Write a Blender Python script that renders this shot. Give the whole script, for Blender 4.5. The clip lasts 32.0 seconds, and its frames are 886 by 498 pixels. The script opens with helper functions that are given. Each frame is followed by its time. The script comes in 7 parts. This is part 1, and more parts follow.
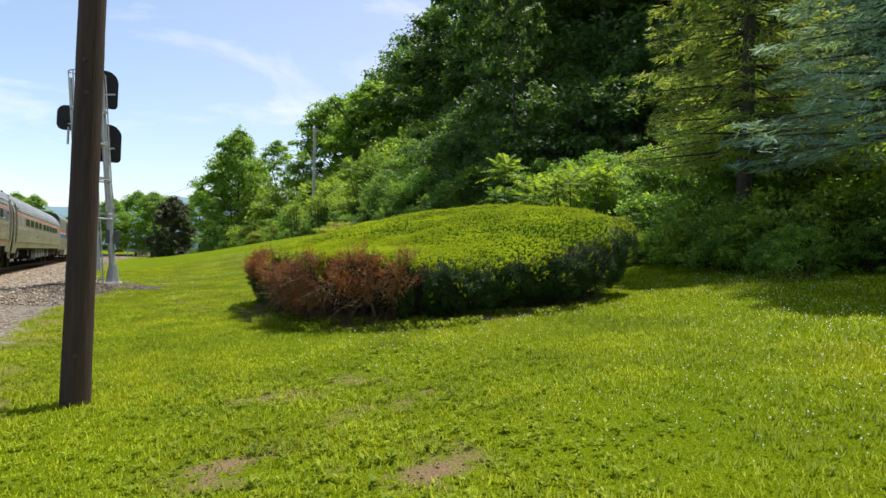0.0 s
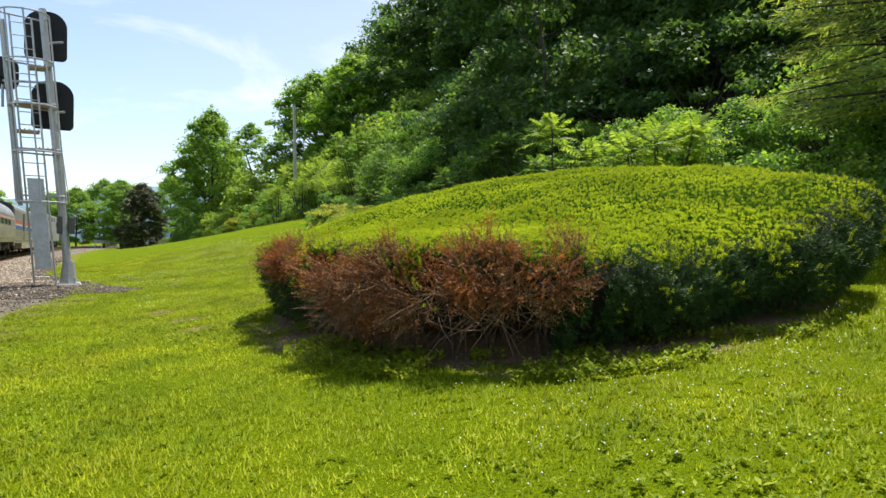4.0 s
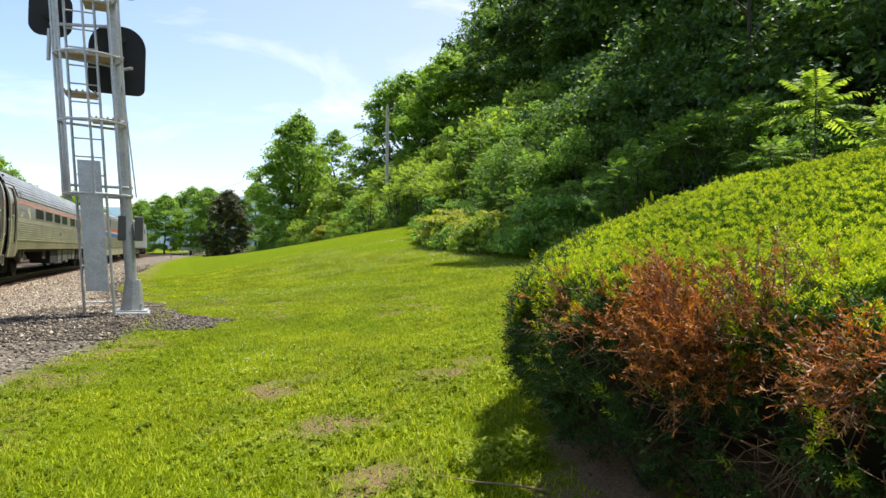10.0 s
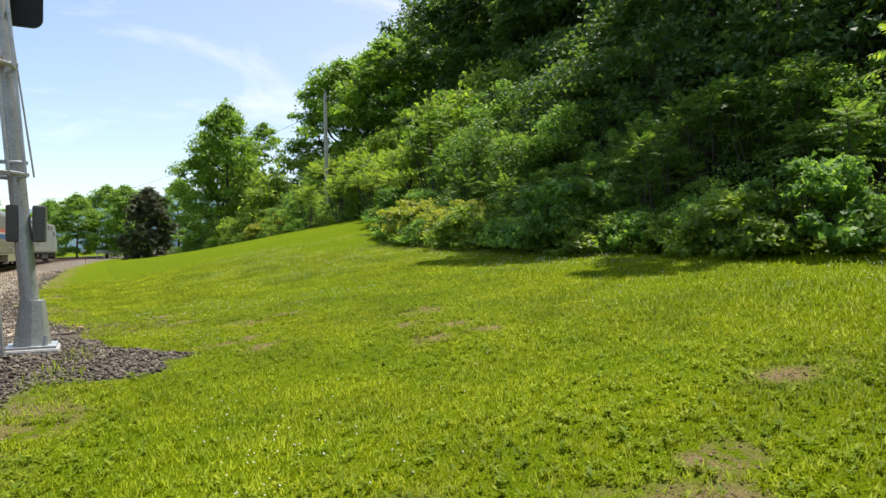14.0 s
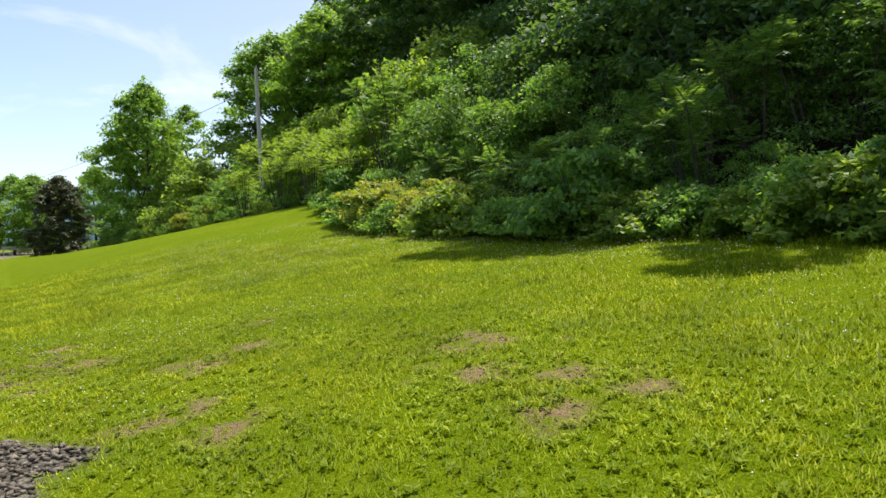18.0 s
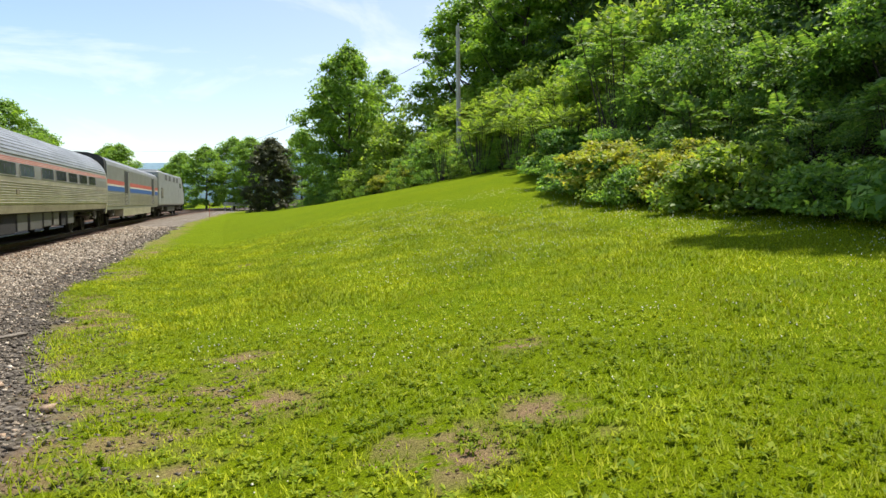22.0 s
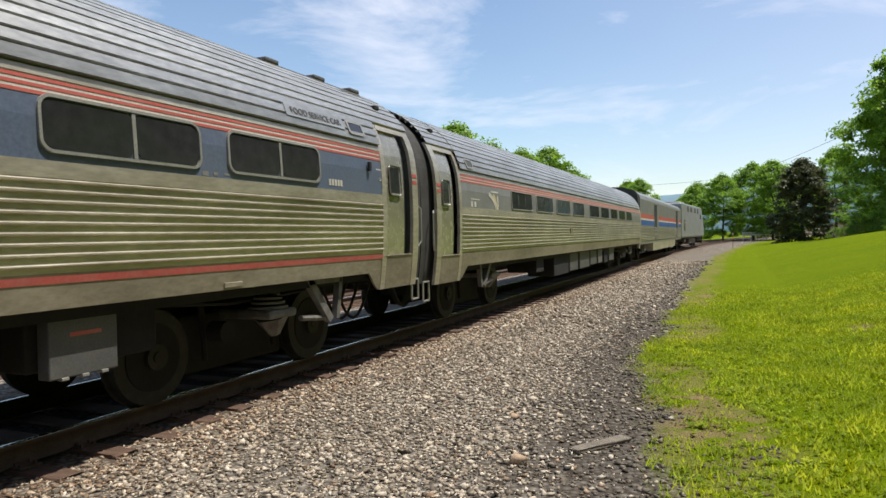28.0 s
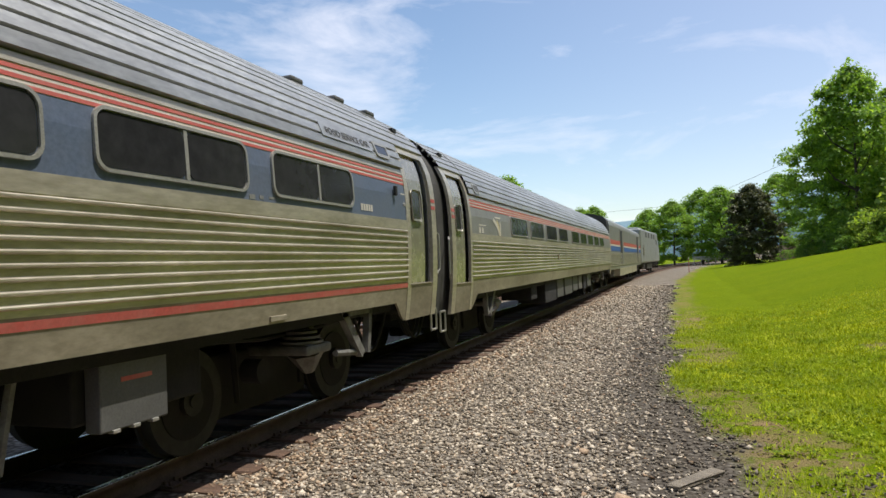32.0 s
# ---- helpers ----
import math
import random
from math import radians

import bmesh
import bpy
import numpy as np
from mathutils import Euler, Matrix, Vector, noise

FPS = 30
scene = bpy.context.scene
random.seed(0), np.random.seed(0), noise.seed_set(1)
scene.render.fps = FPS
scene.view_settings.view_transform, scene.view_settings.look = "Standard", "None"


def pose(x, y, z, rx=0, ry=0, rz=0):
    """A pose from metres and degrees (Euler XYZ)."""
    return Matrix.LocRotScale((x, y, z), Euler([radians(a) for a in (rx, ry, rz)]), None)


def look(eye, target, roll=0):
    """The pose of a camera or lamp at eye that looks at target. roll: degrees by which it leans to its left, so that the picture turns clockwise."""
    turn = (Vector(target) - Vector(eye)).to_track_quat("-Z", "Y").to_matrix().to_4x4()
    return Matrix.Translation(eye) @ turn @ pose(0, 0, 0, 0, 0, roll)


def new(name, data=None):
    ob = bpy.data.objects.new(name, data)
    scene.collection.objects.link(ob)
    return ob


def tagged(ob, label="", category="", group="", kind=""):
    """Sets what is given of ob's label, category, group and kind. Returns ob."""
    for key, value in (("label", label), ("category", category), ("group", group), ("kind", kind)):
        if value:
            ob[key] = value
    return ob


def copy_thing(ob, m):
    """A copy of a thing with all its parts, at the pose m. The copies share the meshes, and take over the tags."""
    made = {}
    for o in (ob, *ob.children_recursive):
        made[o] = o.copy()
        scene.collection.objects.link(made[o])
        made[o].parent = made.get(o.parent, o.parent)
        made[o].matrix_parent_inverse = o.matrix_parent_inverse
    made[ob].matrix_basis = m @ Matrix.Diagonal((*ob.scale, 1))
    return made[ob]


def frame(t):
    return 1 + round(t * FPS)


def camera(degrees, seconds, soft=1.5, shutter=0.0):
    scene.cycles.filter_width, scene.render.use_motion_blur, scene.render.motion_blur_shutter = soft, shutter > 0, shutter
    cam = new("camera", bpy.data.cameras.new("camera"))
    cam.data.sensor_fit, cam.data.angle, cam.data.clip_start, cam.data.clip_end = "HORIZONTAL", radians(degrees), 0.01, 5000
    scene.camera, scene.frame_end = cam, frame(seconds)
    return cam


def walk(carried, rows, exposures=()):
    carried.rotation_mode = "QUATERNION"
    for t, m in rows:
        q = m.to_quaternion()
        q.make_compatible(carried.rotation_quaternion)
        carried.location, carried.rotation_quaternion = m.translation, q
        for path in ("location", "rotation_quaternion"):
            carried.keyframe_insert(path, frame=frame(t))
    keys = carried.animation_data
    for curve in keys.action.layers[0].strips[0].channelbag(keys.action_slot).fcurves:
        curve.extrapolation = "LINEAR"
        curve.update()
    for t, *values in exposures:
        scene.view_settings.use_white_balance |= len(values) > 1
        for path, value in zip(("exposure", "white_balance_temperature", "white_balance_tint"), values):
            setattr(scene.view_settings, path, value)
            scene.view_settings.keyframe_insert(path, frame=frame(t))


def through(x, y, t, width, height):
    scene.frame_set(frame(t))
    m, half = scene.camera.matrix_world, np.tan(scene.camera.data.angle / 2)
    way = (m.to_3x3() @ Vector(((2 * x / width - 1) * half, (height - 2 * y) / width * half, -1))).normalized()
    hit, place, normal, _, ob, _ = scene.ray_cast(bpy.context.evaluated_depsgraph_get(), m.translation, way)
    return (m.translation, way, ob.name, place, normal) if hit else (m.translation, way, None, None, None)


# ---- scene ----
cam = camera(66.7, 32.0, soft=1.5)
PATH = [
    (0, (5.922, -33.064, 1.119), (6.784, -31.264, 1.154), 2.0),
    (0.5, (5.956, -32.411, 1.125), (6.909, -30.659, 1.168), 1.8),
    (1, (5.918, -31.761, 1.136), (6.820, -29.984, 1.259), 3.0),
    (1.5, (5.995, -31.132, 1.143), (6.858, -29.333, 1.207), 2.0),
    (2, (5.965, -30.513, 1.096), (6.904, -28.751, 1.11), 2.4),
    (2.5, (6.061, -29.831, 1.098), (7.055, -28.101, 1.059), 1.7),
    (3, (6.103, -29.244, 1.123), (6.969, -27.446, 1.205), 2.8),
    (3.5, (6.112, -28.795, 1.108), (7.056, -27.035, 1.099), 1.0),
    (5.5, (6.480, -26.658, 1.239), (7.290, -24.831, 1.253), -0.4),
    (6, (6.493, -26.282, 1.209), (7.261, -24.44, 1.316), 1.1),
    (6.5, (6.528, -25.773, 1.219), (7.226, -23.9, 1.241), 1.9),
    (7, (6.534, -25.205, 1.182), (7.361, -23.387, 1.121), 1.7),
    (7.5, (6.553, -24.667, 1.244), (7.344, -22.831, 1.284), 0.8),
    (8, (6.502, -24.043, 1.215), (7.263, -22.195, 1.257), 2.2),
    (8.5, (6.572, -23.507, 1.208), (7.300, -21.645, 1.256), 2.4),
    (9, (6.564, -22.897, 1.227), (7.294, -21.037, 1.287), 3.0),
    (9.5, (6.563, -22.441, 1.2), (7.278, -20.575, 1.262), 0.5),
    (10, (6.461, -21.917, 1.201), (7.194, -20.056, 1.217), 1.4),
    (10.5, (6.405, -21.355, 1.221), (7.153, -19.5, 1.227), 0.4),
    (11, (6.450, -20.983, 1.343), (7.281, -19.165, 1.399), 3.2),
    (11.5, (6.372, -20.481, 1.269), (6.992, -18.585, 1.409), 3.7),
    (12, (6.39, -19.911, 1.25), (7.089, -18.038, 1.303), 0.3),
    (12.5, (6.27, -19.373, 1.15), (7.037, -17.525, 1.192), 2.5),
    (13, (6.25, -18.923, 1.07), (7.028, -17.079, 1.059), 0.2),
    (13.5, (6.32, -18.456, 1.11), (7.069, -16.601, 1.087), 0.9),
    (14, (6.36, -18.084, 1.2), (7.286, -16.31, 1.206), 0.0),
    (14.5, (6.554, -17.559, 1.254), (7.555, -15.829, 1.307), 0.2),
    (16.5, (6.914, -15.746, 1.308), (7.963, -14.045, 1.376), 1.6),
    (17, (6.922, -15.271, 1.343), (7.999, -13.587, 1.431), 1.9),
    (17.5, (6.83, -14.756, 1.339), (7.728, -12.969, 1.368), -1.1),
    (18, (6.981, -14.292, 1.317), (8.078, -12.62, 1.276), -1.5),
    (18.5, (7.008, -13.875, 1.319), (8.048, -12.175, 1.157), 0.4),
    (19, (7.107, -13.397, 1.344), (8.182, -11.715, 1.223), 0.6),
    (19.5, (7.239, -12.913, 1.378), (8.272, -11.2, 1.342), -0.3),
    (20, (7.371, -12.315, 1.355), (8.426, -10.616, 1.327), 1.0),
    (20.5, (7.561, -11.735, 1.318), (8.533, -9.988, 1.365), -0.1),
    (21, (7.707, -11.225, 1.299), (8.647, -9.46, 1.273), 1.9),
    (21.5, (7.718, -10.816, 1.31), (8.541, -8.994, 1.236), 0.7),
    (22, (7.443, -10.718, 1.419), (8.055, -8.819, 1.285), 0.5),
    (22.5, (7.403, -10.313, 1.422), (7.916, -8.382, 1.335), -0.2),
    (23, (7.452, -9.853, 1.385), (7.784, -7.882, 1.324), -0.3),
    (23.5, (7.383, -9.546, 1.402), (7.541, -7.558, 1.254), 0.8),
    (24, (7.259, -9.106, 1.39), (7.523, -7.127, 1.27), 0.4),
    (24.5, (7.149, -8.639, 1.374), (7.278, -6.644, 1.318), 0.5),
    (25, (6.879, -8.3, 1.384), (6.8, -6.304, 1.285), -0.7),
    (25.5, (6.844, -8.23, 1.465), (6.84, -6.233, 1.352), -0.2),
    (27.5, (6.182, -7.457, 1.515), (5.793, -5.496, 1.461), -2.4),
    (28, (5.991, -7.423, 1.567), (5.194, -5.589, 1.53), -1.1),
    (28.5, (5.837, -7.443, 1.564), (4.917, -5.667, 1.546), -2.8),
    (29, (5.653, -7.367, 1.52), (4.756, -5.583, 1.422), -4.7),
    (29.5, (5.477, -7.28, 1.567), (4.696, -5.44, 1.497), -4.6),
    (30, (5.324, -7.235, 1.586), (4.655, -5.351, 1.595), -2.7),
    (30.5, (5.221, -7.343, 1.549), (4.672, -5.42, 1.591), -1.1),
    (31, (5.117, -7.309, 1.542), (4.684, -5.357, 1.576), -0.5),
    (31.5, (5.008, -7.343, 1.554), (4.579, -5.39, 1.591), -3.1),
    (32, (4.909, -7.399, 1.548), (4.247, -5.512, 1.597), -2.3),
]
walk(cam, [(t, look(eye, target, roll)) for t, eye, target, roll in PATH], [(0, 0.7), (1, 0.95), (2, 0.92), (3, 0.88), (6, 1.02), (8, 0.98), (11, 0.9), (12, 0.76), (18, 0.84), (22, 0.84), (24, 0.7), (26, 0.65), (28, 0.5), (29, 0.6), (30, 0.55), (32, 0.5)])

# ---- world, sun, exposure ----
SUN_DIR = Vector((0.34, 0.13, 1.0)).normalized()
SUN_EL = math.asin(SUN_DIR.z)
world = bpy.data.worlds.new("sky")
scene.world = world
world.use_nodes = True
wn, wl = world.node_tree.nodes, world.node_tree.links
wn.clear()
w_out = wn.new("ShaderNodeOutputWorld")
w_bg = wn.new("ShaderNodeBackground")
w_sky = wn.new("ShaderNodeTexSky")
w_sky.sky_type, w_sky.sun_disc = "NISHITA", False
w_sky.sun_elevation, w_sky.sun_rotation = SUN_EL, math.atan2(SUN_DIR.x, SUN_DIR.y)
w_sky.air_density, w_sky.dust_density, w_sky.ozone_density = 1.05, 0.45, 1.05
w_bg.inputs["Strength"].default_value = 0.114
w_tc = wn.new("ShaderNodeTexCoord")
# thin wind-drawn clouds, stretched towards the horizon
w_map = wn.new("ShaderNodeMapping")
w_map.inputs["Scale"].default_value = (1.6, 1.6, 5.5)
w_map.inputs["Rotation"].default_value = (0.12, 0.1, 0.5)
w_n1 = wn.new("ShaderNodeTexNoise")
w_n1.inputs["Scale"].default_value, w_n1.inputs["Detail"].default_value = 2.1, 9
w_n1.inputs["Roughness"].default_value, w_n1.inputs["Distortion"].default_value = 0.6, 0.5
w_r = wn.new("ShaderNodeValToRGB")
w_r.color_ramp.elements[0].position, w_r.color_ramp.elements[1].position = 0.51, 0.76
w_mul = wn.new("ShaderNodeMath")
w_mul.operation, w_mul.inputs[1].default_value = "MULTIPLY", 0.62
w_mix = wn.new("ShaderNodeMix")
w_mix.data_type = "RGBA"
w_mix.inputs["B"].default_value = (7.0, 7.0, 7.6, 1)
wl.new(w_tc.outputs["Generated"], w_map.inputs["Vector"])
wl.new(w_map.outputs["Vector"], w_n1.inputs["Vector"])
wl.new(w_n1.outputs["Fac"], w_r.inputs["Fac"])
wl.new(w_r.outputs["Color"], w_mul.inputs[0])
wl.new(w_mul.outputs["Value"], w_mix.inputs["Factor"])
wl.new(w_sky.outputs["Color"], w_mix.inputs["A"])
# a faint milky veil on the sun's side of the sky
w_veil = wn.new("ShaderNodeMix")
w_veil.data_type = "RGBA"
w_sep, w_span = wn.new("ShaderNodeSeparateXYZ"), wn.new("ShaderNodeMapRange")
for k, v in enumerate((-0.3, 0.5, 0.0, 0.38)):
    w_span.inputs[k + 1].default_value = v
wl.new(w_tc.outputs["Generated"], w_sep.inputs["Vector"])
wl.new(w_sep.outputs["X"], w_span.inputs["Value"])
wl.new(w_span.outputs["Result"], w_veil.inputs["Factor"])
w_veil.inputs["B"].default_value = (4.9, 4.8, 5.9, 1)
wl.new(w_mix.outputs["Result"], w_veil.inputs["A"])
wl.new(w_veil.outputs["Result"], w_bg.inputs["Color"])
wl.new(w_bg.outputs["Background"], w_out.inputs["Surface"])

sun_data = bpy.data.lights.new("sun", "SUN")
sun_data.energy, sun_data.angle, sun_data.color = 3.8, radians(0.6), (1.0, 0.96, 0.88)
sun = new("sun", sun_data)
sun.matrix_world = look(SUN_DIR * 200, (0, 0, 0))

# ---- materials ----
def ramp_between(nt, fac, a, b, p0=0.35, p1=0.65):
    r = nt.nodes.new("ShaderNodeValToRGB")
    r.color_ramp.elements[0].position, r.color_ramp.elements[1].position = p0, p1
    r.color_ramp.elements[0].color, r.color_ramp.elements[1].color = (*a, 1), (*b, 1)
    nt.links.new(fac, r.inputs["Fac"])
    return r.outputs["Color"]


def noise_of(nt, scale, detail=4, rough=0.55, vec=None, distort=0.0):
    n = nt.nodes.new("ShaderNodeTexNoise")
    n.inputs["Scale"].default_value, n.inputs["Detail"].default_value = scale, detail
    n.inputs["Roughness"].default_value, n.inputs["Distortion"].default_value = rough, distort
    if vec is not None:
        nt.links.new(vec, n.inputs["Vector"])
    return n.outputs["Fac"]


def mix_col(nt, fac, a, b, blend="MIX"):
    m = nt.nodes.new("ShaderNodeMix")
    m.data_type, m.blend_type = "RGBA", blend
    for value, key in ((fac, "Factor"), (a, "A"), (b, "B")):
        sock = [s for s in m.inputs if s.name == key and (key == "Factor" or s.type == "RGBA")][0]
        if isinstance(value, (int, float)):
            sock.default_value = value
        elif isinstance(value, tuple):
            sock.default_value = (*value, 1)
        else:
            nt.links.new(value, sock)
    return [s for s in m.outputs if s.type == "RGBA"][0]


def surface(name, dark, light, rough=0.6, metal=0.0, coarse=2.0, fine=40.0, bump=0.2, dirt=None, dirt_amount=0.3, stretch=(1, 1, 1), spec=0.5):
    """A weathered surface: two colours mixed by coarse noise, fine grain, some dirt and relief."""
    m = bpy.data.materials.new(name)
    m.use_nodes = True
    nt = m.node_tree
    bsdf = nt.nodes["Principled BSDF"]
    tc = nt.nodes.new("ShaderNodeTexCoord")
    mp = nt.nodes.new("ShaderNodeMapping")
    mp.inputs["Scale"].default_value = stretch
    nt.links.new(tc.outputs["Object"], mp.inputs["Vector"])
    v = mp.outputs["Vector"]
    big, small = noise_of(nt, coarse, 5, 0.6, v), noise_of(nt, fine, 4, 0.6, v)
    col = ramp_between(nt, big, dark, light)
    col = mix_col(nt, 0.35, col, ramp_between(nt, small, tuple(c * 0.7 for c in dark), tuple(min(1, c * 1.15) for c in light)))
    if dirt:
        mask = nt.nodes.new("ShaderNodeMath")
        mask.operation, mask.inputs[1].default_value = "MULTIPLY", dirt_amount
        nt.links.new(ramp_between(nt, noise_of(nt, coarse * 3, 6, 0.65, v), (0, 0, 0), (1, 1, 1), 0.4, 0.7), mask.inputs[0])
        col = mix_col(nt, mask.outputs["Value"], col, dirt)
    nt.links.new(col, bsdf.inputs["Base Color"])
    bsdf.inputs["Metallic"].default_value = metal
    bsdf.inputs["Specular IOR Level"].default_value = spec
    rr = nt.nodes.new("ShaderNodeMapRange")
    rr.inputs["To Min"].default_value, rr.inputs["To Max"].default_value = max(0.02, rough - 0.12), min(1, rough + 0.12)
    nt.links.new(small, rr.inputs["Value"])
    nt.links.new(rr.outputs["Result"], bsdf.inputs["Roughness"])
    if bump:
        b = nt.nodes.new("ShaderNodeBump")
        b.inputs["Strength"].default_value, b.inputs["Distance"].default_value = bump, 0.02
        nt.links.new(small, b.inputs["Height"])
        nt.links.new(b.outputs["Normal"], bsdf.inputs["Normal"])
    return m


def leafy(name, a, b, c, through=0.35, rough=0.5, spec=0.35, upright=0.0):
    """Foliage: each leaf takes its own tint between three greens, and lets light through."""
    m = bpy.data.materials.new(name)
    m.use_nodes = True
    nt = m.node_tree
    bsdf, out = nt.nodes["Principled BSDF"], nt.nodes["Material Output"]
    geo = nt.nodes.new("ShaderNodeNewGeometry")
    r = nt.nodes.new("ShaderNodeValToRGB")
    r.color_ramp.elements[0].color, r.color_ramp.elements[1].color = (*a, 1), (*c, 1)
    e = r.color_ramp.elements.new(0.55)
    e.color = (*b, 1)
    nt.links.new(geo.outputs["Random Per Island"], r.inputs["Fac"])
    tc = nt.nodes.new("ShaderNodeTexCoord")
    patch = noise_of(nt, 0.9, 3, 0.5, tc.outputs["Object"])
    col = mix_col(nt, 1.0, r.outputs["Color"], ramp_between(nt, patch, (0.72, 0.74, 0.7), (1.15, 1.12, 1.0)), "MULTIPLY")
    nt.links.new(col, bsdf.inputs["Base Color"])
    bsdf.inputs["Roughness"].default_value, bsdf.inputs["Specular IOR Level"].default_value = rough, spec
    tr = nt.nodes.new("ShaderNodeBsdfTranslucent")
    nt.links.new(mix_col(nt, 1.0, col, (1.25, 1.25, 0.55), "MULTIPLY"), tr.inputs["Color"])
    if upright:
        # turf: blades share the light of the sward as a whole
        add, nrm = nt.nodes.new("ShaderNodeVectorMath"), nt.nodes.new("ShaderNodeVectorMath")
        add.inputs[1].default_value, nrm.operation = (0, 0, upright), "NORMALIZE"
        nt.links.new(geo.outputs["Normal"], add.inputs[0])
        nt.links.new(add.outputs["Vector"], nrm.inputs[0])
        nt.links.new(nrm.outputs["Vector"], bsdf.inputs["Normal"])
    mx = nt.nodes.new("ShaderNodeMixShader")
    mx.inputs["Fac"].default_value = through
    nt.links.new(bsdf.outputs["BSDF"], mx.inputs[1])
    nt.links.new(tr.outputs["BSDF"], mx.inputs[2])
    nt.links.new(mx.outputs["Shader"], out.inputs["Surface"])
    return m


def glossy_plain(name, col, rough=0.3, metal=0.0):
    return surface(name, tuple(c * 0.85 for c in col), col, rough, metal, 3.0, 60.0, 0.05)


M_STEEL = surface("brushed_stainless", (0.48, 0.43, 0.345), (0.66, 0.6, 0.49), 0.36, 0.5, 1.2, 30, 0.06, (0.24, 0.2, 0.13), 0.5, (1, 0.25, 1))
M_DOOR = surface("door_stainless", (0.42, 0.385, 0.31), (0.54, 0.5, 0.41), 0.26, 0.6, 0.8, 6, 0.0, (0.3, 0.26, 0.18), 0.2)
M_STEEL_ROOF = surface("roof_stainless", (0.37, 0.37, 0.36), (0.5, 0.5, 0.49), 0.42, 0.6, 0.8, 25, 0.06, (0.2, 0.19, 0.17), 0.5, (1, 0.3, 1))
M_STEEL_DIRTY = surface("grimy_stainless_sill", (0.25, 0.215, 0.15), (0.39, 0.34, 0.25), 0.5, 0.2, 1.0, 22, 0.08, (0.08, 0.066, 0.045), 0.5, (1, 0.4, 1))
M_BLUE = surface("faded_blue_band", (0.10, 0.13, 0.19), (0.135, 0.165, 0.235), 0.42, 0.1, 0.9, 30, 0.03, (0.14, 0.14, 0.15), 0.35)
M_GREYBAND = surface("grey_silver_band", (0.25, 0.245, 0.235), (0.33, 0.325, 0.31), 0.42, 0.3, 0.9, 30, 0.03, (0.14, 0.13, 0.11), 0.35)
M_RED = surface("faded_red_stripe", (0.42, 0.075, 0.06), (0.52, 0.11, 0.09), 0.5, 0.0, 1.5, 40, 0.02, (0.4, 0.25, 0.2), 0.3)
M_WHITE = surface("off_white_stripe", (0.55, 0.5, 0.44), (0.66, 0.62, 0.55), 0.5, 0.1, 1.5, 40, 0.02, (0.4, 0.35, 0.28), 0.35)
M_STRIPEBLUE = surface("blue_stripe", (0.03, 0.09, 0.28), (0.05, 0.13, 0.36), 0.5, 0.0, 1.5, 40, 0.02)
M_RUBBER = surface("black_rubber", (0.012, 0.012, 0.012), (0.028, 0.027, 0.026), 0.75, 0.0, 4, 60, 0.15)
M_UNDER = surface("grimy_underframe", (0.008, 0.0075, 0.007), (0.02, 0.018, 0.016), 0.9, 0.0, 3, 40, 0.3, (0.03, 0.024, 0.018), 0.3)
M_TRUCK = surface("grey_cast_steel", (0.14, 0.135, 0.12), (0.22, 0.21, 0.19), 0.65, 0.2, 3, 50, 0.25, (0.06, 0.05, 0.04), 0.6)
M_BOXGREY = surface("grey_equipment_box", (0.085, 0.083, 0.078), (0.125, 0.122, 0.115), 0.6, 0.1, 2, 50, 0.1, (0.06, 0.055, 0.05), 0.3)
M_WHEEL = surface("worn_wheel_steel", (0.022, 0.021, 0.018), (0.05, 0.047, 0.04), 0.65, 0.3, 4, 50, 0.15, (0.02, 0.018, 0.016), 0.5)
M_GLASSDARK = surface("tinted_window_glass", (0.025, 0.025, 0.027), (0.04, 0.04, 0.042), 0.1, 0.0, 0.8, 8, 0.0)
M_FRAME = surface("aluminium_window_frame", (0.3, 0.288, 0.255), (0.43, 0.412, 0.37), 0.4, 0.4, 2, 60, 0.05)
M_LOCO = surface("silver_loco_paint", (0.33, 0.34, 0.33), (0.43, 0.44, 0.43), 0.45, 0.35, 0.8, 25, 0.03, (0.2, 0.19, 0.17), 0.4)
M_RAIL = surface("rusty_rail_web", (0.065, 0.04, 0.028), (0.13, 0.085, 0.06), 0.8, 0.2, 6, 60, 0.3)
M_RAILTOP = surface("polished_rail_head", (0.4, 0.4, 0.4), (0.55, 0.55, 0.55), 0.25, 1.0, 2, 50, 0.02)
M_TIE = surface("weathered_tie_wood", (0.075, 0.04, 0.025), (0.17, 0.095, 0.06), 0.9, 0.0, 3, 30, 0.6, (0.05, 0.04, 0.03), 0.5, (0.4, 3, 3))
M_GALV = surface("galvanised_steel", (0.40, 0.41, 0.42), (0.56, 0.57, 0.58), 0.45, 0.55, 5, 40, 0.08, (0.3, 0.3, 0.29), 0.3)
M_SIGBLACK = surface("matt_black_backboard", (0.008, 0.008, 0.009), (0.016, 0.016, 0.017), 0.7, 0.0, 3, 40, 0.05)
M_CONCRETE = surface("pale_concrete", (0.34, 0.33, 0.31), (0.46, 0.45, 0.42), 0.85, 0.0, 3, 50, 0.4)
M_POLEWOOD = surface("creosoted_pole_wood", (0.022, 0.012, 0.008), (0.08, 0.045, 0.03), 0.85, 0.0, 2.0, 14, 0.7, (0.03, 0.02, 0.016), 0.55, (3, 3, 0.25))
M_GREYPOLE = surface("grey_pole_wood", (0.36, 0.33, 0.29), (0.5, 0.47, 0.42), 0.85, 0.0, 2.0, 14, 0.4, None, 0, (3, 3, 0.25))
